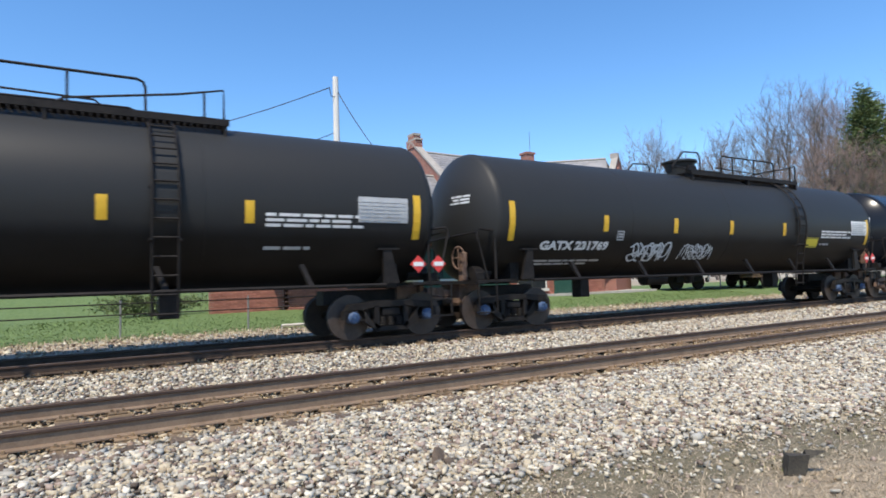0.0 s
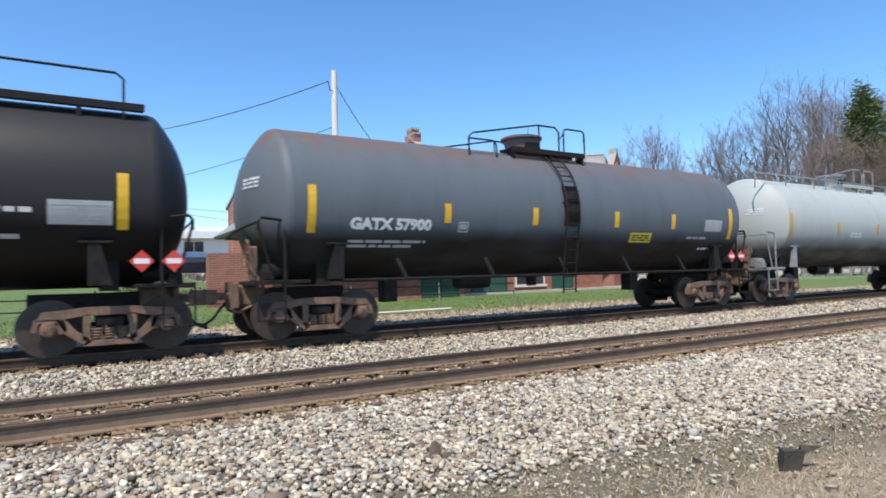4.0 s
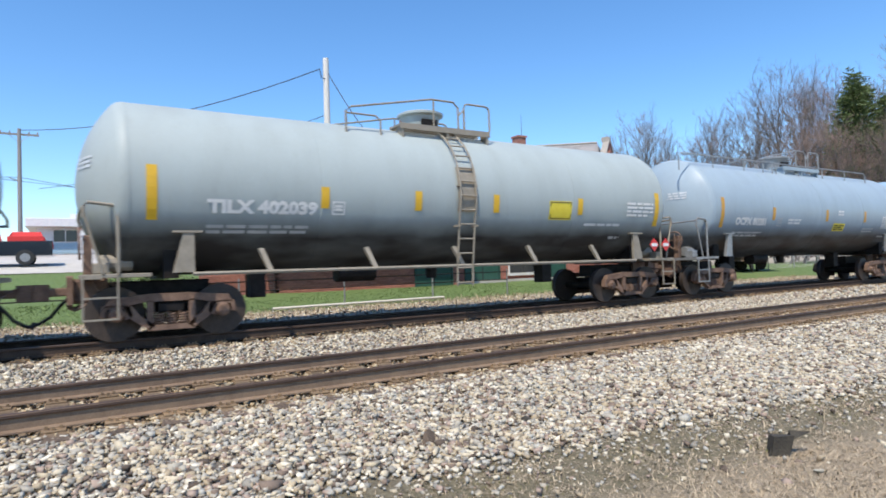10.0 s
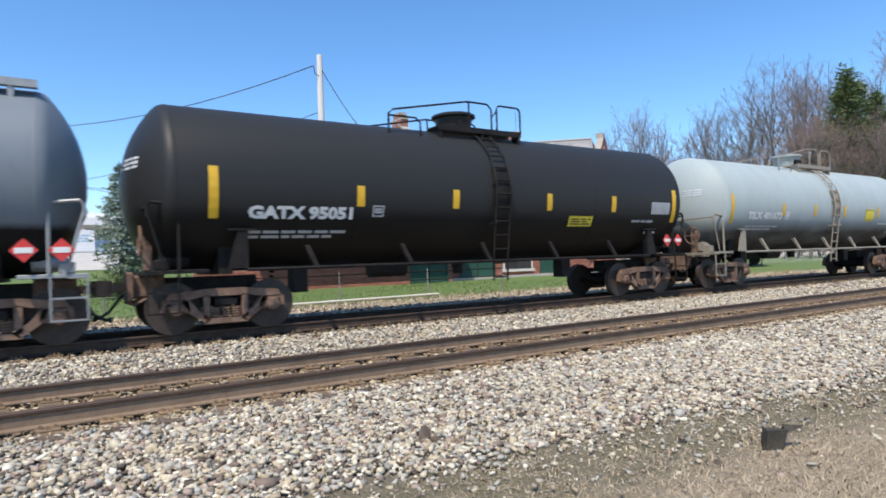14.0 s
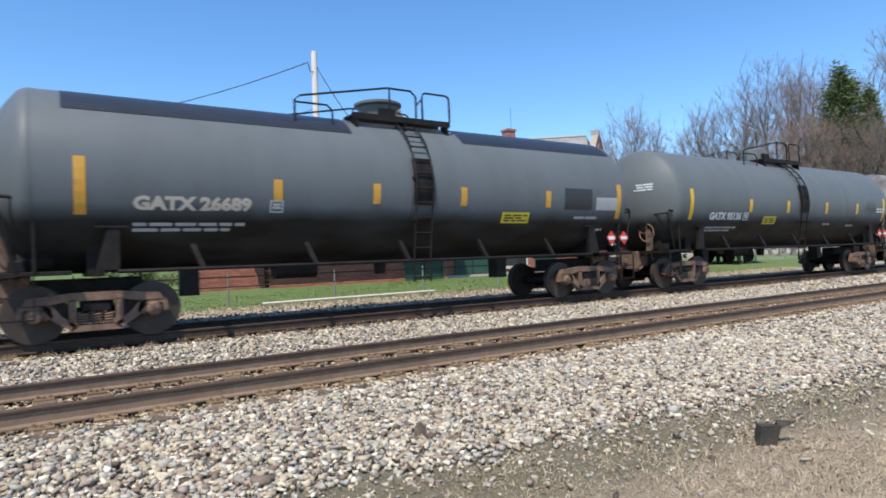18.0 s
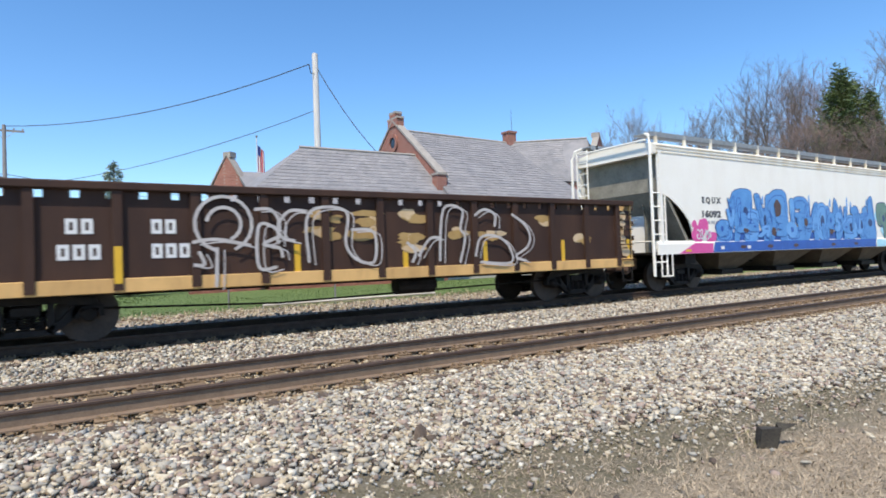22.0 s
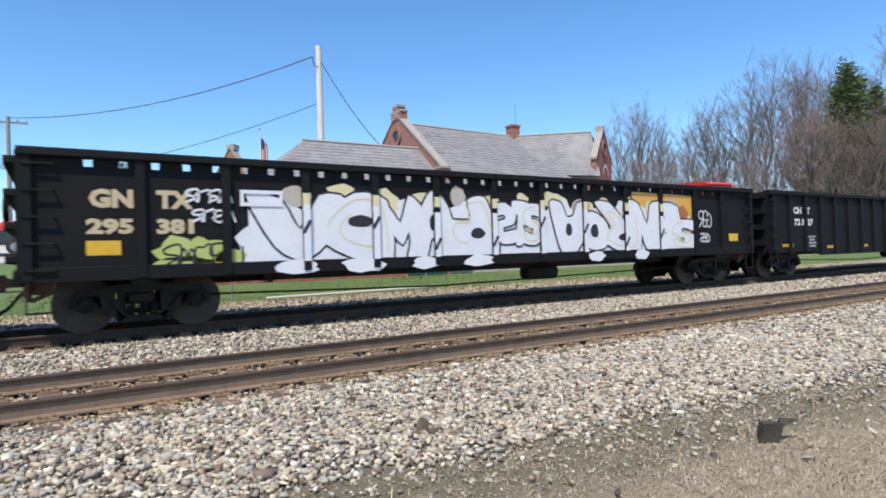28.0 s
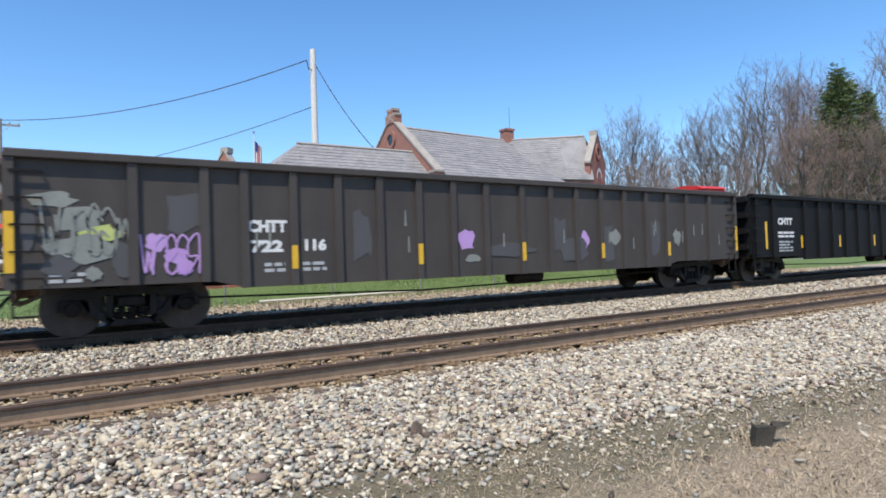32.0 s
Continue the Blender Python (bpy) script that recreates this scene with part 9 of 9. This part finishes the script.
def violet_tag(car, y, rnd):
    """Faded grey, lime and violet sprayed shapes, pale streaks and repainted patches."""
    for k, (x, z, rx, rz, fill) in enumerate(((-9.15, 2.25, 0.34, 0.12, G_PALESPRAY), (-8.75, 1.95, 0.3, 0.26, G_PALESPRAY), (-8.45, 1.72, 0.28, 0.12, P_LIME), (-8.7, 1.45, 0.5, 0.2, G_PALESPRAY), (-9.05, 1.2, 0.22, 0.2, G_PATCH), (-8.15, 1.3, 0.2, 0.3, G_PATCH), (-8.6, 1.05, 0.12, 0.12, G_PALESPRAY), (-9.45, 1.8, 0.12, 0.3, G_PATCH))):
        part("painted_field", blob_geo(x, z, rx, rz, rnd, 16, 0.3).moved(pose(0, y - 0.002 - 0.0012 * k, 0)), fill, car)
    for k, (x, z, rx, rz) in enumerate(((-7.65, 1.55, 0.18, 0.15), (-7.35, 1.32, 0.2, 0.13), (-7.2, 1.1, 0.13, 0.14))):
        part("painted_field", blob_geo(x, z, rx, rz, rnd, 16, 0.25).moved(pose(0, y - 0.002 - 0.0012 * k, 0)), P_VIOLET, car)
    graffiti_scrawl(-9.3, -8.1, 1.35, 2.2, 6, G_PALESPRAY, False, 0.035)(car, y - 0.012, rnd)
    graffiti_scrawl(-7.9, -7.0, 1.0, 1.7, 5, P_VIOLET, False, 0.035)(car, y - 0.010, rnd)
    for k, (x, z, rx, rz, fill) in enumerate(((-1.1, 1.55, 0.22, 0.26, P_VIOLET), (2.75, 1.5, 0.16, 0.22, P_VIOLET), (-0.95, 1.12, 0.2, 0.1, G_PALESPRAY), (3.9, 1.6, 0.22, 0.2, G_PALESPRAY), (6.7, 1.55, 0.2, 0.22, G_PALESPRAY), (0.2, 1.3, 0.7, 0.16, G_PATCH), (2.3, 1.3, 0.5, 0.35, G_PATCH))):
        part("painted_field", blob_geo(x, z, rx, rz, rnd, 14, 0.3).moved(pose(0, y - 0.002 - 0.0012 * k, 0)), fill, car)
    for x, z, w, h in ((-7.5, 1.75, 0.75, 0.62), (-3.95, 1.2, 0.4, 0.9), (1.65, 1.2, 0.4, 0.8), (3.5, 1.0, 0.4, 0.9), (5.5, 1.1, 0.35, 0.9)):
        ring = [(x + w * a + rnd.uniform(-0.05, 0.05), z + h * b + rnd.uniform(-0.1, 0.1)) for a, b in ((0, 0), (0.3, -0.05), (0.7, 0.04), (1, 0), (1, 0.5), (0.96, 1), (0.6, 0.95), (0.25, 1.04), (0, 1), (0.03, 0.5))]
        part("paint_patch", Geo().add([(a, 0, b) for a, b in ring], [tuple(range(10))]).moved(pose(0, y - 0.001, 0)), G_PATCH, car, "grey repainted patch")
    for k in range(14):
        x, z = rnd.uniform(-6.0, 9.0), rnd.uniform(1.2, 1.9)
        part("paint_streak", Geo().add([(x, 0, z), (x + 0.05, 0, z - 0.02), (x + 0.04, 0, z + 0.35), (x + 0.01, 0, z + 0.3)], [(0, 1, 2, 3)]).moved(pose(0, y - 0.013, 0)), G_PALESPRAY, car)


G_PALESPRAY = spray("faded_grey_green_spray", (0.16, 0.17, 0.155), (0.27, 0.28, 0.25))
G_PATCH = weathered("gondola_patch_grey", (0.09, 0.09, 0.095), (0.05, 0.045, 0.04), rough=0.6, streak=0.5)
SHEETS = {
    1: (7.09 - 20.1, 7.09, big(T_BLACK, "long black tank car with yellow reflective strips", ("", -7.2, 2.3), (-8.2, -5.1, -2.3, 0.33, 3.24, 5.61, 9.1), labels=[("bars", 5.9, 2.27, 2.05, 0.30, M_WHITE), ("panel", 7.75, 2.41, 1.13, 0.52, M_FADED), ("bars", 5.9, 1.85, 0.9, 0.12, M_FADED)])),
    2: (7.09, 26.72, big(T_BLACK, "long black tank car with white scrawled graffiti", ("GATX 231769", -7.25, 2.35), (-8.2, -5.1, -2.3, 0.33, 3.24, 8.85), mark_z=1.86, tags=[graffiti_scrawl(-4.05, -2.4, 1.6, 2.2, 5, M_PALEINK), graffiti_scrawl(-3.9, -2.5, 1.7, 2.1, 4, M_PALEINK), graffiti_scrawl(-1.84, -0.42, 1.62, 2.15, 6, M_PALEINK, True, 0.04), graffiti_scrawl(-1.7, -0.6, 1.7, 2.1, 5, M_PALEINK, True, 0.035)])),
    3: (26.72, 47.32, big(T_GLOSS, "long glossy black tank car with a top platform", ("CBTX 785500", -7.8, 2.35), (-8.6, -5.35, -2.75, -0.15, 2.5, 5.4, 8.85), platform=(-0.6, 6.0), ladder=5.1, truck="rusty", labels=[("frame", -5.2, 2.14, 0.26, 0.26, M_FADED), ("panel", 0.15, 2.23, 0.84, 0.32, M_DECAL), ("bars", 6.58, 2.03, 1.12, 0.28, M_WHITE), ("panel", 7.89, 2.14, 1.13, 0.57, M_WHITE)])),
    4: (47.32, 68.17, dict(paint=T_SOOT, label="long sooty black tank car with a full-length top walkway", mark=("GATX 75190", -7.62, 1.93), bars=(-8.65, -5.55, -2.05, 1.45, 4.1, 6.65, 9.25), crown_walk=(-9.75, 9.3), crown_rail=(-9.2, 9.3), dome=0.2, round_dome=False, platform=(-0.6, 2.6), style="none", labels=[("frame", -5.3, 2.14, 0.26, 0.26, M_FADED), ("bars", 1.7, 2.55, 0.5, 0.1, M_WHITE), ("bars", 2.9, 2.15, 0.9, 0.3, M_WHITE), ("decal", 4.5, 1.98, 0.8, 0.4, M_DECAL), ("panel", 8.2, 2.15, 0.9, 0.4, M_FADED), ("bars", 7.4, 2.3, 0.6, 0.14, M_WHITE), ("bars", 6.3, 1.9, 1.6, 0.14, M_FADED)])),
    5: (68.17, 85.1, short(T_RUSTTOP, "grey tank car with a rust-stained crown", ("GATX 57900", -5.6, 1.9), rail=M_BLACKIRON, bars=(-6.4, -3.3, -0.8, 2.0, 4.3, 7.0))),
    7: (85.1, 100.98, plated(T_PALE, "pale grey tank car with a side platform and top handrail", inset=0.9, crown_rail=(-6.9, 6.4), bars=(-5.95, -2.8, 0.2, 3.3, 6.6))),
    8: (100.98, 116.76, short(T_PALE, "pale grey tank car with grey ladder and handrails", ("OCPX 80335", -5.17, 2.0), mark_z=2.16, off=0.05, bars=(-6.11, -3.1, -0.99, 2.02, 4.12, 6.7), labels=[("frame", -3.04, 2.14, 0.33, 0.27, M_WHITE), ("bars", -1.75, 2.1, 0.62, 0.28, M_WHITE), ("decal", 3.12, 1.95, 0.84, 0.3, M_DECAL), ("bars", 1.89, 2.83, 0.35, 0.24, M_WHITE), ("bars", 5.38, 2.27, 1.06, 0.4, M_FADED), ("bars", 5.0, 1.9, 0.5, 0.14, M_WHITE)], rail=M_GALV, bar_paint=M_ORANGE)),
    9: (116.76, 132.89, short(T_BLACKRUST, "black tank car with a rusty crown", ("GATX 32872", -5.36, 1.91), bars=(-6.19, -3.23, -0.8, 2.25, 4.58, 6.8), mark_z=2.21, round_dome=False, labels=[("frame", -3.1, 2.21, 0.3, 0.28, M_WHITE), ("panel", -1.31, 1.82, 0.85, 0.28, M_DECAL), ("panel", 5.75, 2.3, 1.1, 0.6, M_WHITE), ("bars", 2.2, 1.95, 0.7, 0.14, M_FADED), ("bars", 4.9, 1.8, 0.9, 0.14, M_WHITE), ("bars", 4.9, 2.35, 0.5, 0.12, M_FADED)], off=0.1, inset=0.45)),
    10: (132.89, 149.35, short(T_SLATE, "dark grey tank car with white scrawled graffiti", ("GATX 95490", -5.6, 2.03), bars=(-6.39, -3.45, -1.03, 1.03, 4.06, 6.9), tags=[graffiti_scrawl(0.9, 2.35, 2.3, 3.1, 4, M_FADED, True, 0.03), graffiti_scrawl(1.0, 2.3, 2.35, 2.95, 3, M_FADED, True, 0.025)], off=0.1, inset=0.45)),
    11: (149.35, 164.83, plated(T_BLUE, "sky-blue tank car with a side platform and top handrail", ("OCPX 80059", -5.0, 1.72), ink=M_PALEINK)),
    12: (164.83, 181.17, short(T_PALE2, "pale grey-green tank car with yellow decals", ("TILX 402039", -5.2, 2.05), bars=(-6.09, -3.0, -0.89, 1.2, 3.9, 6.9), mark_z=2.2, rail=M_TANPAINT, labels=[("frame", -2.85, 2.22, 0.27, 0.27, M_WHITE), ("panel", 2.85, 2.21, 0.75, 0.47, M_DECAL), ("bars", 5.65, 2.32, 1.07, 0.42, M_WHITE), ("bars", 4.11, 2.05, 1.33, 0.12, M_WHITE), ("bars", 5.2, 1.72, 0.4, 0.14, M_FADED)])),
    13: (181.17, 196.3, plated(T_BLUEGREY, "blue-grey tank car with a side platform and top handrail", ("OCPX 80281", -4.99, 1.73), bars=(-5.72, -2.84, 0.69, 3.61, 6.3))),
    14: (196.3, 211.55, plated(T_BLUE, "sky-blue tank car with faded lettering", ("OCPX 80008", -5.0, 1.8), ink=M_PALEINK)),
    15: (211.55, 231.98, dict(paint=T_TWOTONE, label="long tank car, grey above and black below", mark=("UTLX 950297", -7.3, 2.25), ink=M_AMBERINK, bars=(-8.4, -4.9, -1.3, 1.5, 4.1, 6.5, 8.8), crown_walk=(-9.2, 9.2), walk_paint=M_GALV, dome=0.3, platform=(-1.0, 1.9), rail_from=-1.5, end_ladder=True, sill=True, rail=M_GALV, braces=7, labels=[("panel", 2.2, 2.36, 0.82, 0.36, M_DECAL), ("panel", 7.6, 2.25, 0.9, 0.36, M_FADED), ("bars", 5.4, 1.9, 1.4, 0.14, M_FADED), ("frame", -4.5, 2.15, 0.3, 0.3, M_AMBERINK)])),
    16: (231.98, 248.11, short(T_BLACK, "black tank car with yellow reflective strips", ("GATX 95051", -5.54, 2.1), mark_z=2.07, bars=(-6.15, -3.28, -0.94, 1.87, 4.2, 6.8), off=0.1, inset=0.45)),
    17: (248.11, 264.05, short(T_PALE2, "pale grey-green tank car with a yellow square decal", ("TILX 401673", -5.4, 2.05), rail=M_TANPAINT, off=0.15, bars=(-6.31, -3.26, -1.11, 1.13, 3.95, 6.89), mark_z=2.2, labels=[("frame", -3.15, 2.22, 0.27, 0.27, M_WHITE), ("panel", 2.85, 2.21, 0.75, 0.47, M_DECAL), ("bars", 5.65, 2.32, 1.07, 0.42, M_WHITE), ("bars", 4.11, 2.05, 1.33, 0.12, M_WHITE), ("bars", 5.2, 1.72, 0.4, 0.14, M_FADED)])),
    19: (264.05, 279.36, plated(T_BLUEGREY, "blue-grey tank car with a full-length top walkway", None, crown_walk=(-6.6, 6.6), crown_rail=(1.0, 6.6), end_ladder=True, walk_paint=M_GALV)),
    20: (279.36, 295.45, short(T_PALE, "pale cream-grey tank car with yellow decals", ("TILX 402053", -5.4, 2.05), rail=M_TANPAINT, off=0.05, bars=(-6.31, -3.26, -1.11, 1.13, 3.95, 6.89), mark_z=2.2, labels=[("frame", -3.15, 2.22, 0.27, 0.27, M_WHITE), ("panel", 2.85, 2.21, 0.75, 0.47, M_DECAL), ("bars", 5.65, 2.32, 1.07, 0.42, M_WHITE), ("bars", 4.11, 2.05, 1.33, 0.12, M_WHITE), ("bars", 5.2, 1.72, 0.4, 0.14, M_FADED)])),
    21: (295.45, 311.45, short(T_SLATECAP, "slate-grey tank car with a dark patched crown", ("GATX 26689", -5.31, 1.97), bars=(-6.07, -2.85, -0.77, 1.44, 4.03, 6.8), bar_paint=M_ORANGE, ink=M_BUFFINK, tags=[shell_patch(-6.3, 5.2, 3.86, 0.9, T_GLOSSPATCH), shell_patch(1.75, 5.0, 3.86, 0.9, T_GLOSSPATCH), shell_patch(4.6, 1.0, 2.3, 0.55, T_GLOSSPATCH)], off=0.05, inset=0.45)),
    22: (311.45, 327.84, short(T_SLATE, "dark grey tank car with patched lettering", ("GATX 95136", -5.29, 1.76), mark_z=2.07, bars=(-6.27, -3.05, -0.68, 2.09, 4.58, 7.0), round_dome=False, labels=[("frame", -3.42, 2.07, 0.3, 0.26, M_WHITE), ("decal", -2.16, 1.95, 0.8, 0.28, M_DECAL), ("bars", 6.32, 2.4, 0.7, 0.22, M_WHITE), ("bars", 2.1, 1.9, 0.6, 0.12, M_FADED), ("bars", 4.0, 1.85, 0.6, 0.12, M_FADED)], tags=[shell_patch(5.37, 0.88, 2.5, 0.33, T_GLOSSPATCH)], off=0.26, inset=0.45)),
    23: (327.84, 343.92, short(T_BAND, "grey rust-stained tank car with a black middle band", ("UTLX", -5.4, 0.9), ink=M_AMBERINK, rail=M_GALV, labels=[("panel", 2.45, 2.0, 0.8, 0.3, M_DECAL), ("bars", -4.3, 2.15, 0.95, 0.24, M_AMBERINK), ("frame", -2.2, 2.1, 0.3, 0.26, M_AMBERINK), ("bars", 5.2, 1.9, 0.5, 0.16, M_FADED)], tags=[shell_ring(-1.38, 1.8, T_BLACK), shell_patch(-5.5, 3.0, 2.36, 0.34, M_OCHREPATCH), shell_patch(1.9, 0.85, 2.42, 0.36, M_OCHREPATCH), shell_patch(5.7, 1.25, 2.15, 0.75, M_OCHREPATCH)])),
    24: (343.92, 359.2, plated(T_BLUEGREY, "pale blue-grey tank car with white panels", ("OCPX 80253", -5.02, 1.75), mark_z=2.13, bars=(-5.93, -3.21, -1.55, 0.83, 3.05, 6.3), labels=[("frame", -2.96, 2.11, 0.33, 0.28, M_WHITE), ("bars", -2.04, 2.27, 0.4, 0.12, M_WHITE), ("decal", -0.22, 2.09, 0.83, 0.32, M_DECAL), ("bars", 0.06, 2.59, 0.33, 0.22, M_WHITE), ("panel", 4.93, 2.26, 1.12, 0.5, M_WHITE), ("bars", 3.69, 2.3, 0.5, 0.32, M_WHITE), ("panel", 3.69, 2.12, 1.0, 0.2, M_BLACK), ("bars", 1.9, 2.25, 0.7, 0.22, M_WHITE)])),
    25: (359.2, 376.02, dict(kind="gondola", paint=G_MAROON, post=G_MAROON, sill=G_OCHRE, end=G_OCHRE, end_rib=G_MAROON, top=2.64, mid=0.84, low=0.84, chord=G_MAROON, ribs=ribs(-7.3, 1.217, 13), label="low maroon gondola with an ochre sill and white graffiti", slots=True, bars=[(x, 0.95, 0.12, 0.62, M_YELLOW) for x in (-7.75, -4.9, -1.85, 0.55, 2.7, 5.2, 7.7)], tags=[outline_tag])),
    26: (376.02, 396.7, dict(kind="hopper", paint=H_WHITE, eave=H_EAVE, roof=H_WHITE, slope=H_WHITE, label="white covered hopper with large blue graffiti", words=[("E Q U X", -7.6, 2.62, 0.24, 1.0, M_INKGREY), ("16092", -7.62, 2.2, 0.24, 1.0, M_INKGREY)], stencils=[(-7.6, 1.98, 0.95, 0.16, M_FADED)], bars=[(8.0, 1.16, 0.5, 0.07, M_YELLOW), (-8.6, 1.16, 0.3, 0.07, M_YELLOW)], tags=[blue_tag, green_tag, pink_tag])),
    27: (396.7, 414.4, dict(kind="hopper", paint=H_PALE, eave=H_PALE, roof=H_PALE, slope=H_PALE, sharp=True, bays=4, label="pale grey covered hopper with pink graffiti", words=[("T C M X", -6.75, 2.62, 0.24, 1.0, M_INKGREY), ("460062", -6.9, 2.16, 0.24, 1.25, M_INKGREY)], stencils=[(-6.8, 1.75, 0.9, 0.3, M_FADED), (6.0, 2.45, 0.6, 0.1, M_FADED)], bars=[(-6.85, 1.62, 0.9, 0.08, M_ORANGE), (-4.9, 1.62, 0.5, 0.08, M_ORANGE), (2.1, 1.7, 0.4, 0.08, M_ORANGE), (-1.4, 1.68, 0.4, 0.08, M_ORANGE)], tags=[sill_clouds, pink_letters])),
    28: (414.4, 435.3, dict(kind="gondola", paint=G_BLACK, ribs=[x for x in ribs(-9.7, 1.085, 19) if not -8.2 < x < -7.2], label="black gondola with ribbed sides and yellow strips", bars=chtt_bars(False), words=[("CHTT", -8.24, 1.88, 0.25, 1.0, M_WHITE), ("723472", -8.26, 1.55, 0.24, 1.15, M_WHITE)], stencils=[(-8.2, 1.02, 0.95, 0.42, M_FADED), (7.2, 1.2, 0.5, 0.12, M_WHITE)])),
    29: (435.3, 456.7, dict(kind="gondola", paint=G_BLACK, ribs=[x for x in ribs(-9.95, 1.105, 19) if not -8.2 < x < -7.2], label="black gondola with ribbed sides and white lettering", bars=chtt_bars(False), words=[("CHTT", -8.4, 1.88, 0.25, 1.0, M_WHITE)], stencils=[(-8.42, 1.55, 1.15, 0.24, M_WHITE), (-8.4, 1.02, 0.95, 0.42, M_FADED), (7.2, 1.0, 0.5, 0.14, M_WHITE)])),
    31: (456.7, 477.7, dict(kind="gondola", paint=G_BLACK, slots=True, low=0.92, mid=0.92, sill=G_BLACK, ribs=[-9.9, -8.3, -6.9, -5.4, -3.9, -2.4, -0.8, 0.7, 2.2, 3.8, 5.3, 6.9, 8.3, 9.9], label="black gondola covered in white bubble-letter graffiti", words=[("GN", -9.05, 2.08, 0.32, 0.65, M_TAN), ("TX", -8.05, 2.08, 0.32, 0.6, M_TAN), ("295", -9.1, 1.64, 0.27, 0.7, M_TAN), ("381", -8.05, 1.64, 0.27, 0.6, M_TAN)], bars=[(-9.1, 1.3, 0.5, 0.24, M_YELLOW), (8.7, 1.3, 0.5, 0.24, M_YELLOW)] + [(x, 1.02, 0.42, 0.09, M_ORANGE) for x in (-4.2, -1.4, 1.4, 4.2, 7.2)], tags=[white_tag])),
    32: (477.7, 498.7, dict(kind="gondola", paint=G_BLACK, ribs=ribs(-9.7, 1.085, 19), label="black gondola with ribbed sides and amber reflectors", bars=chtt_bars(), words=[("CH TT", -8.3, 2.22, 0.25, 1.15, M_WHITE), ("72 3327", -8.25, 1.80, 0.25, 1.3, M_WHITE)], stencils=[(-7.6, 1.0, 0.85, 0.45, M_FADED), (7.0, 1.12, 0.35, 0.2, M_FADED), (6.7, 0.9, 0.7, 0.12, M_FADED)])),
    33: (498.7, 519.4, dict(kind="gondola", paint=G_BLACK2, end=G_RUSTEND, ribs=[-9.75, -8.36, -6.93] + ribs(-5.98, 1.0, 16), label="worn black gondola with dull steel sides", bars=[(-9.1, 1.16, 0.52, 0.22, M_YELLOW), (9.1, 1.16, 0.5, 0.2, M_YELLOW)] + [(x, 1.05, 0.40, 0.085, M_ORANGE) for x in (-5.6, -2.7, -0.6, 4.2, 6.0)], words=[("CHTT", -8.15, 2.0, 0.25, 1.0, M_WHITE), ("722010", -8.25, 1.54, 0.27, 1.15, M_WHITE)], stencils=[(-8.2, 1.0, 1.1, 0.26, M_FADED), (7.9, 1.1, 0.5, 0.6, M_FADED)])),
    34: (519.4, 539.9, dict(kind="gondola", paint=G_BROWN, end=G_RUSTEND, ribs=[-9.7, -8.0, -6.86, -6.16, -5.23, -4.3, -3.36, -2.4, -1.49, -0.55, 0.56, 1.51, 2.43, 3.36, 4.3, 5.25, 6.2, 7.15, 8.3, 9.7], label="sooty brown gondola with lime and violet graffiti", bars=[(-9.9, 1.1, 0.13, 0.95, M_YELLOW), (-5.3, 1.02, 0.12, 0.45, M_YELLOW), (-2.45, 1.02, 0.12, 0.45, M_YELLOW), (0.5, 1.02, 0.12, 0.45, M_YELLOW), (3.3, 1.02, 0.12, 0.4, M_YELLOW), (6.14, 1.02, 0.12, 0.4, M_YELLOW), (9.6, 1.1, 0.12, 0.8, M_YELLOW)], words=[("CHTT", -6.1, 1.72, 0.24, 0.75, M_WHITE), ("722", -6.05, 1.34, 0.24, 0.62, M_WHITE), ("116", -5.0, 1.36, 0.24, 0.45, M_WHITE)], stencils=[(-5.8, 0.95, 0.4, 0.22, M_FADED), (-5.05, 0.95, 0.5, 0.22, M_FADED), (-9.2, 0.9, 0.5, 0.2, M_FADED)], tags=[violet_tag])),
    35: (539.9, 560.8, dict(kind="gondola", paint=G_BLACK, ribs=[x for x in ribs(-9.7, 1.085, 19) if not -8.2 < x < -7.2], label="black gondola with white lettering and amber reflectors", bars=chtt_bars(False), words=[("CHTT", -8.24, 1.98, 0.25, 1.0, M_WHITE)], stencils=[(-8.25, 1.5, 1.1, 0.26, M_WHITE), (-8.2, 1.0, 0.95, 0.42, M_FADED)])),
}

CARS = {}
for number, (x_a, x_b, sheet_of) in SHEETS.items():
    builder = {"gondola": gondola, "hopper": hopper}.get(sheet_of.get("kind"))
    CARS[number] = (builder(number, x_b - x_a, sheet_of) if builder else tank_car(number, 0.0, x_b - x_a, sheet_of), (x_a + x_b) / 2 + (0.0 if builder else sheet_of.get("off", 0.33)))


def motions():
    """The train rolls by towards -X; its wheelsets turn while their car is near."""
    for car, x0 in CARS.values():
        walk(car, [(t, pose(x0 + travelled(t), TRAIN_Y, RISE)) for t in range(33)])
    for wheel, dx, number in WHEELSETS:
        x0 = CARS[number][1]
        times = [k / FPS for k in range(32 * FPS + 1) if -24 < x0 + travelled(k / FPS) < 58]
        turn = lambda t: Matrix.Translation((dx, 0, WHEEL_R)) @ Matrix.Rotation((x0 + travelled(t)) / WHEEL_R, 4, "Y")
        rows = [(t, turn(t)) for t in times]
        if times[0] > 0:
            rows.insert(0, (0.0, turn(times[0])))
        if times[-1] < 32:
            rows.append((32.0, turn(times[-1])))
        walk(wheel, rows)


motions()
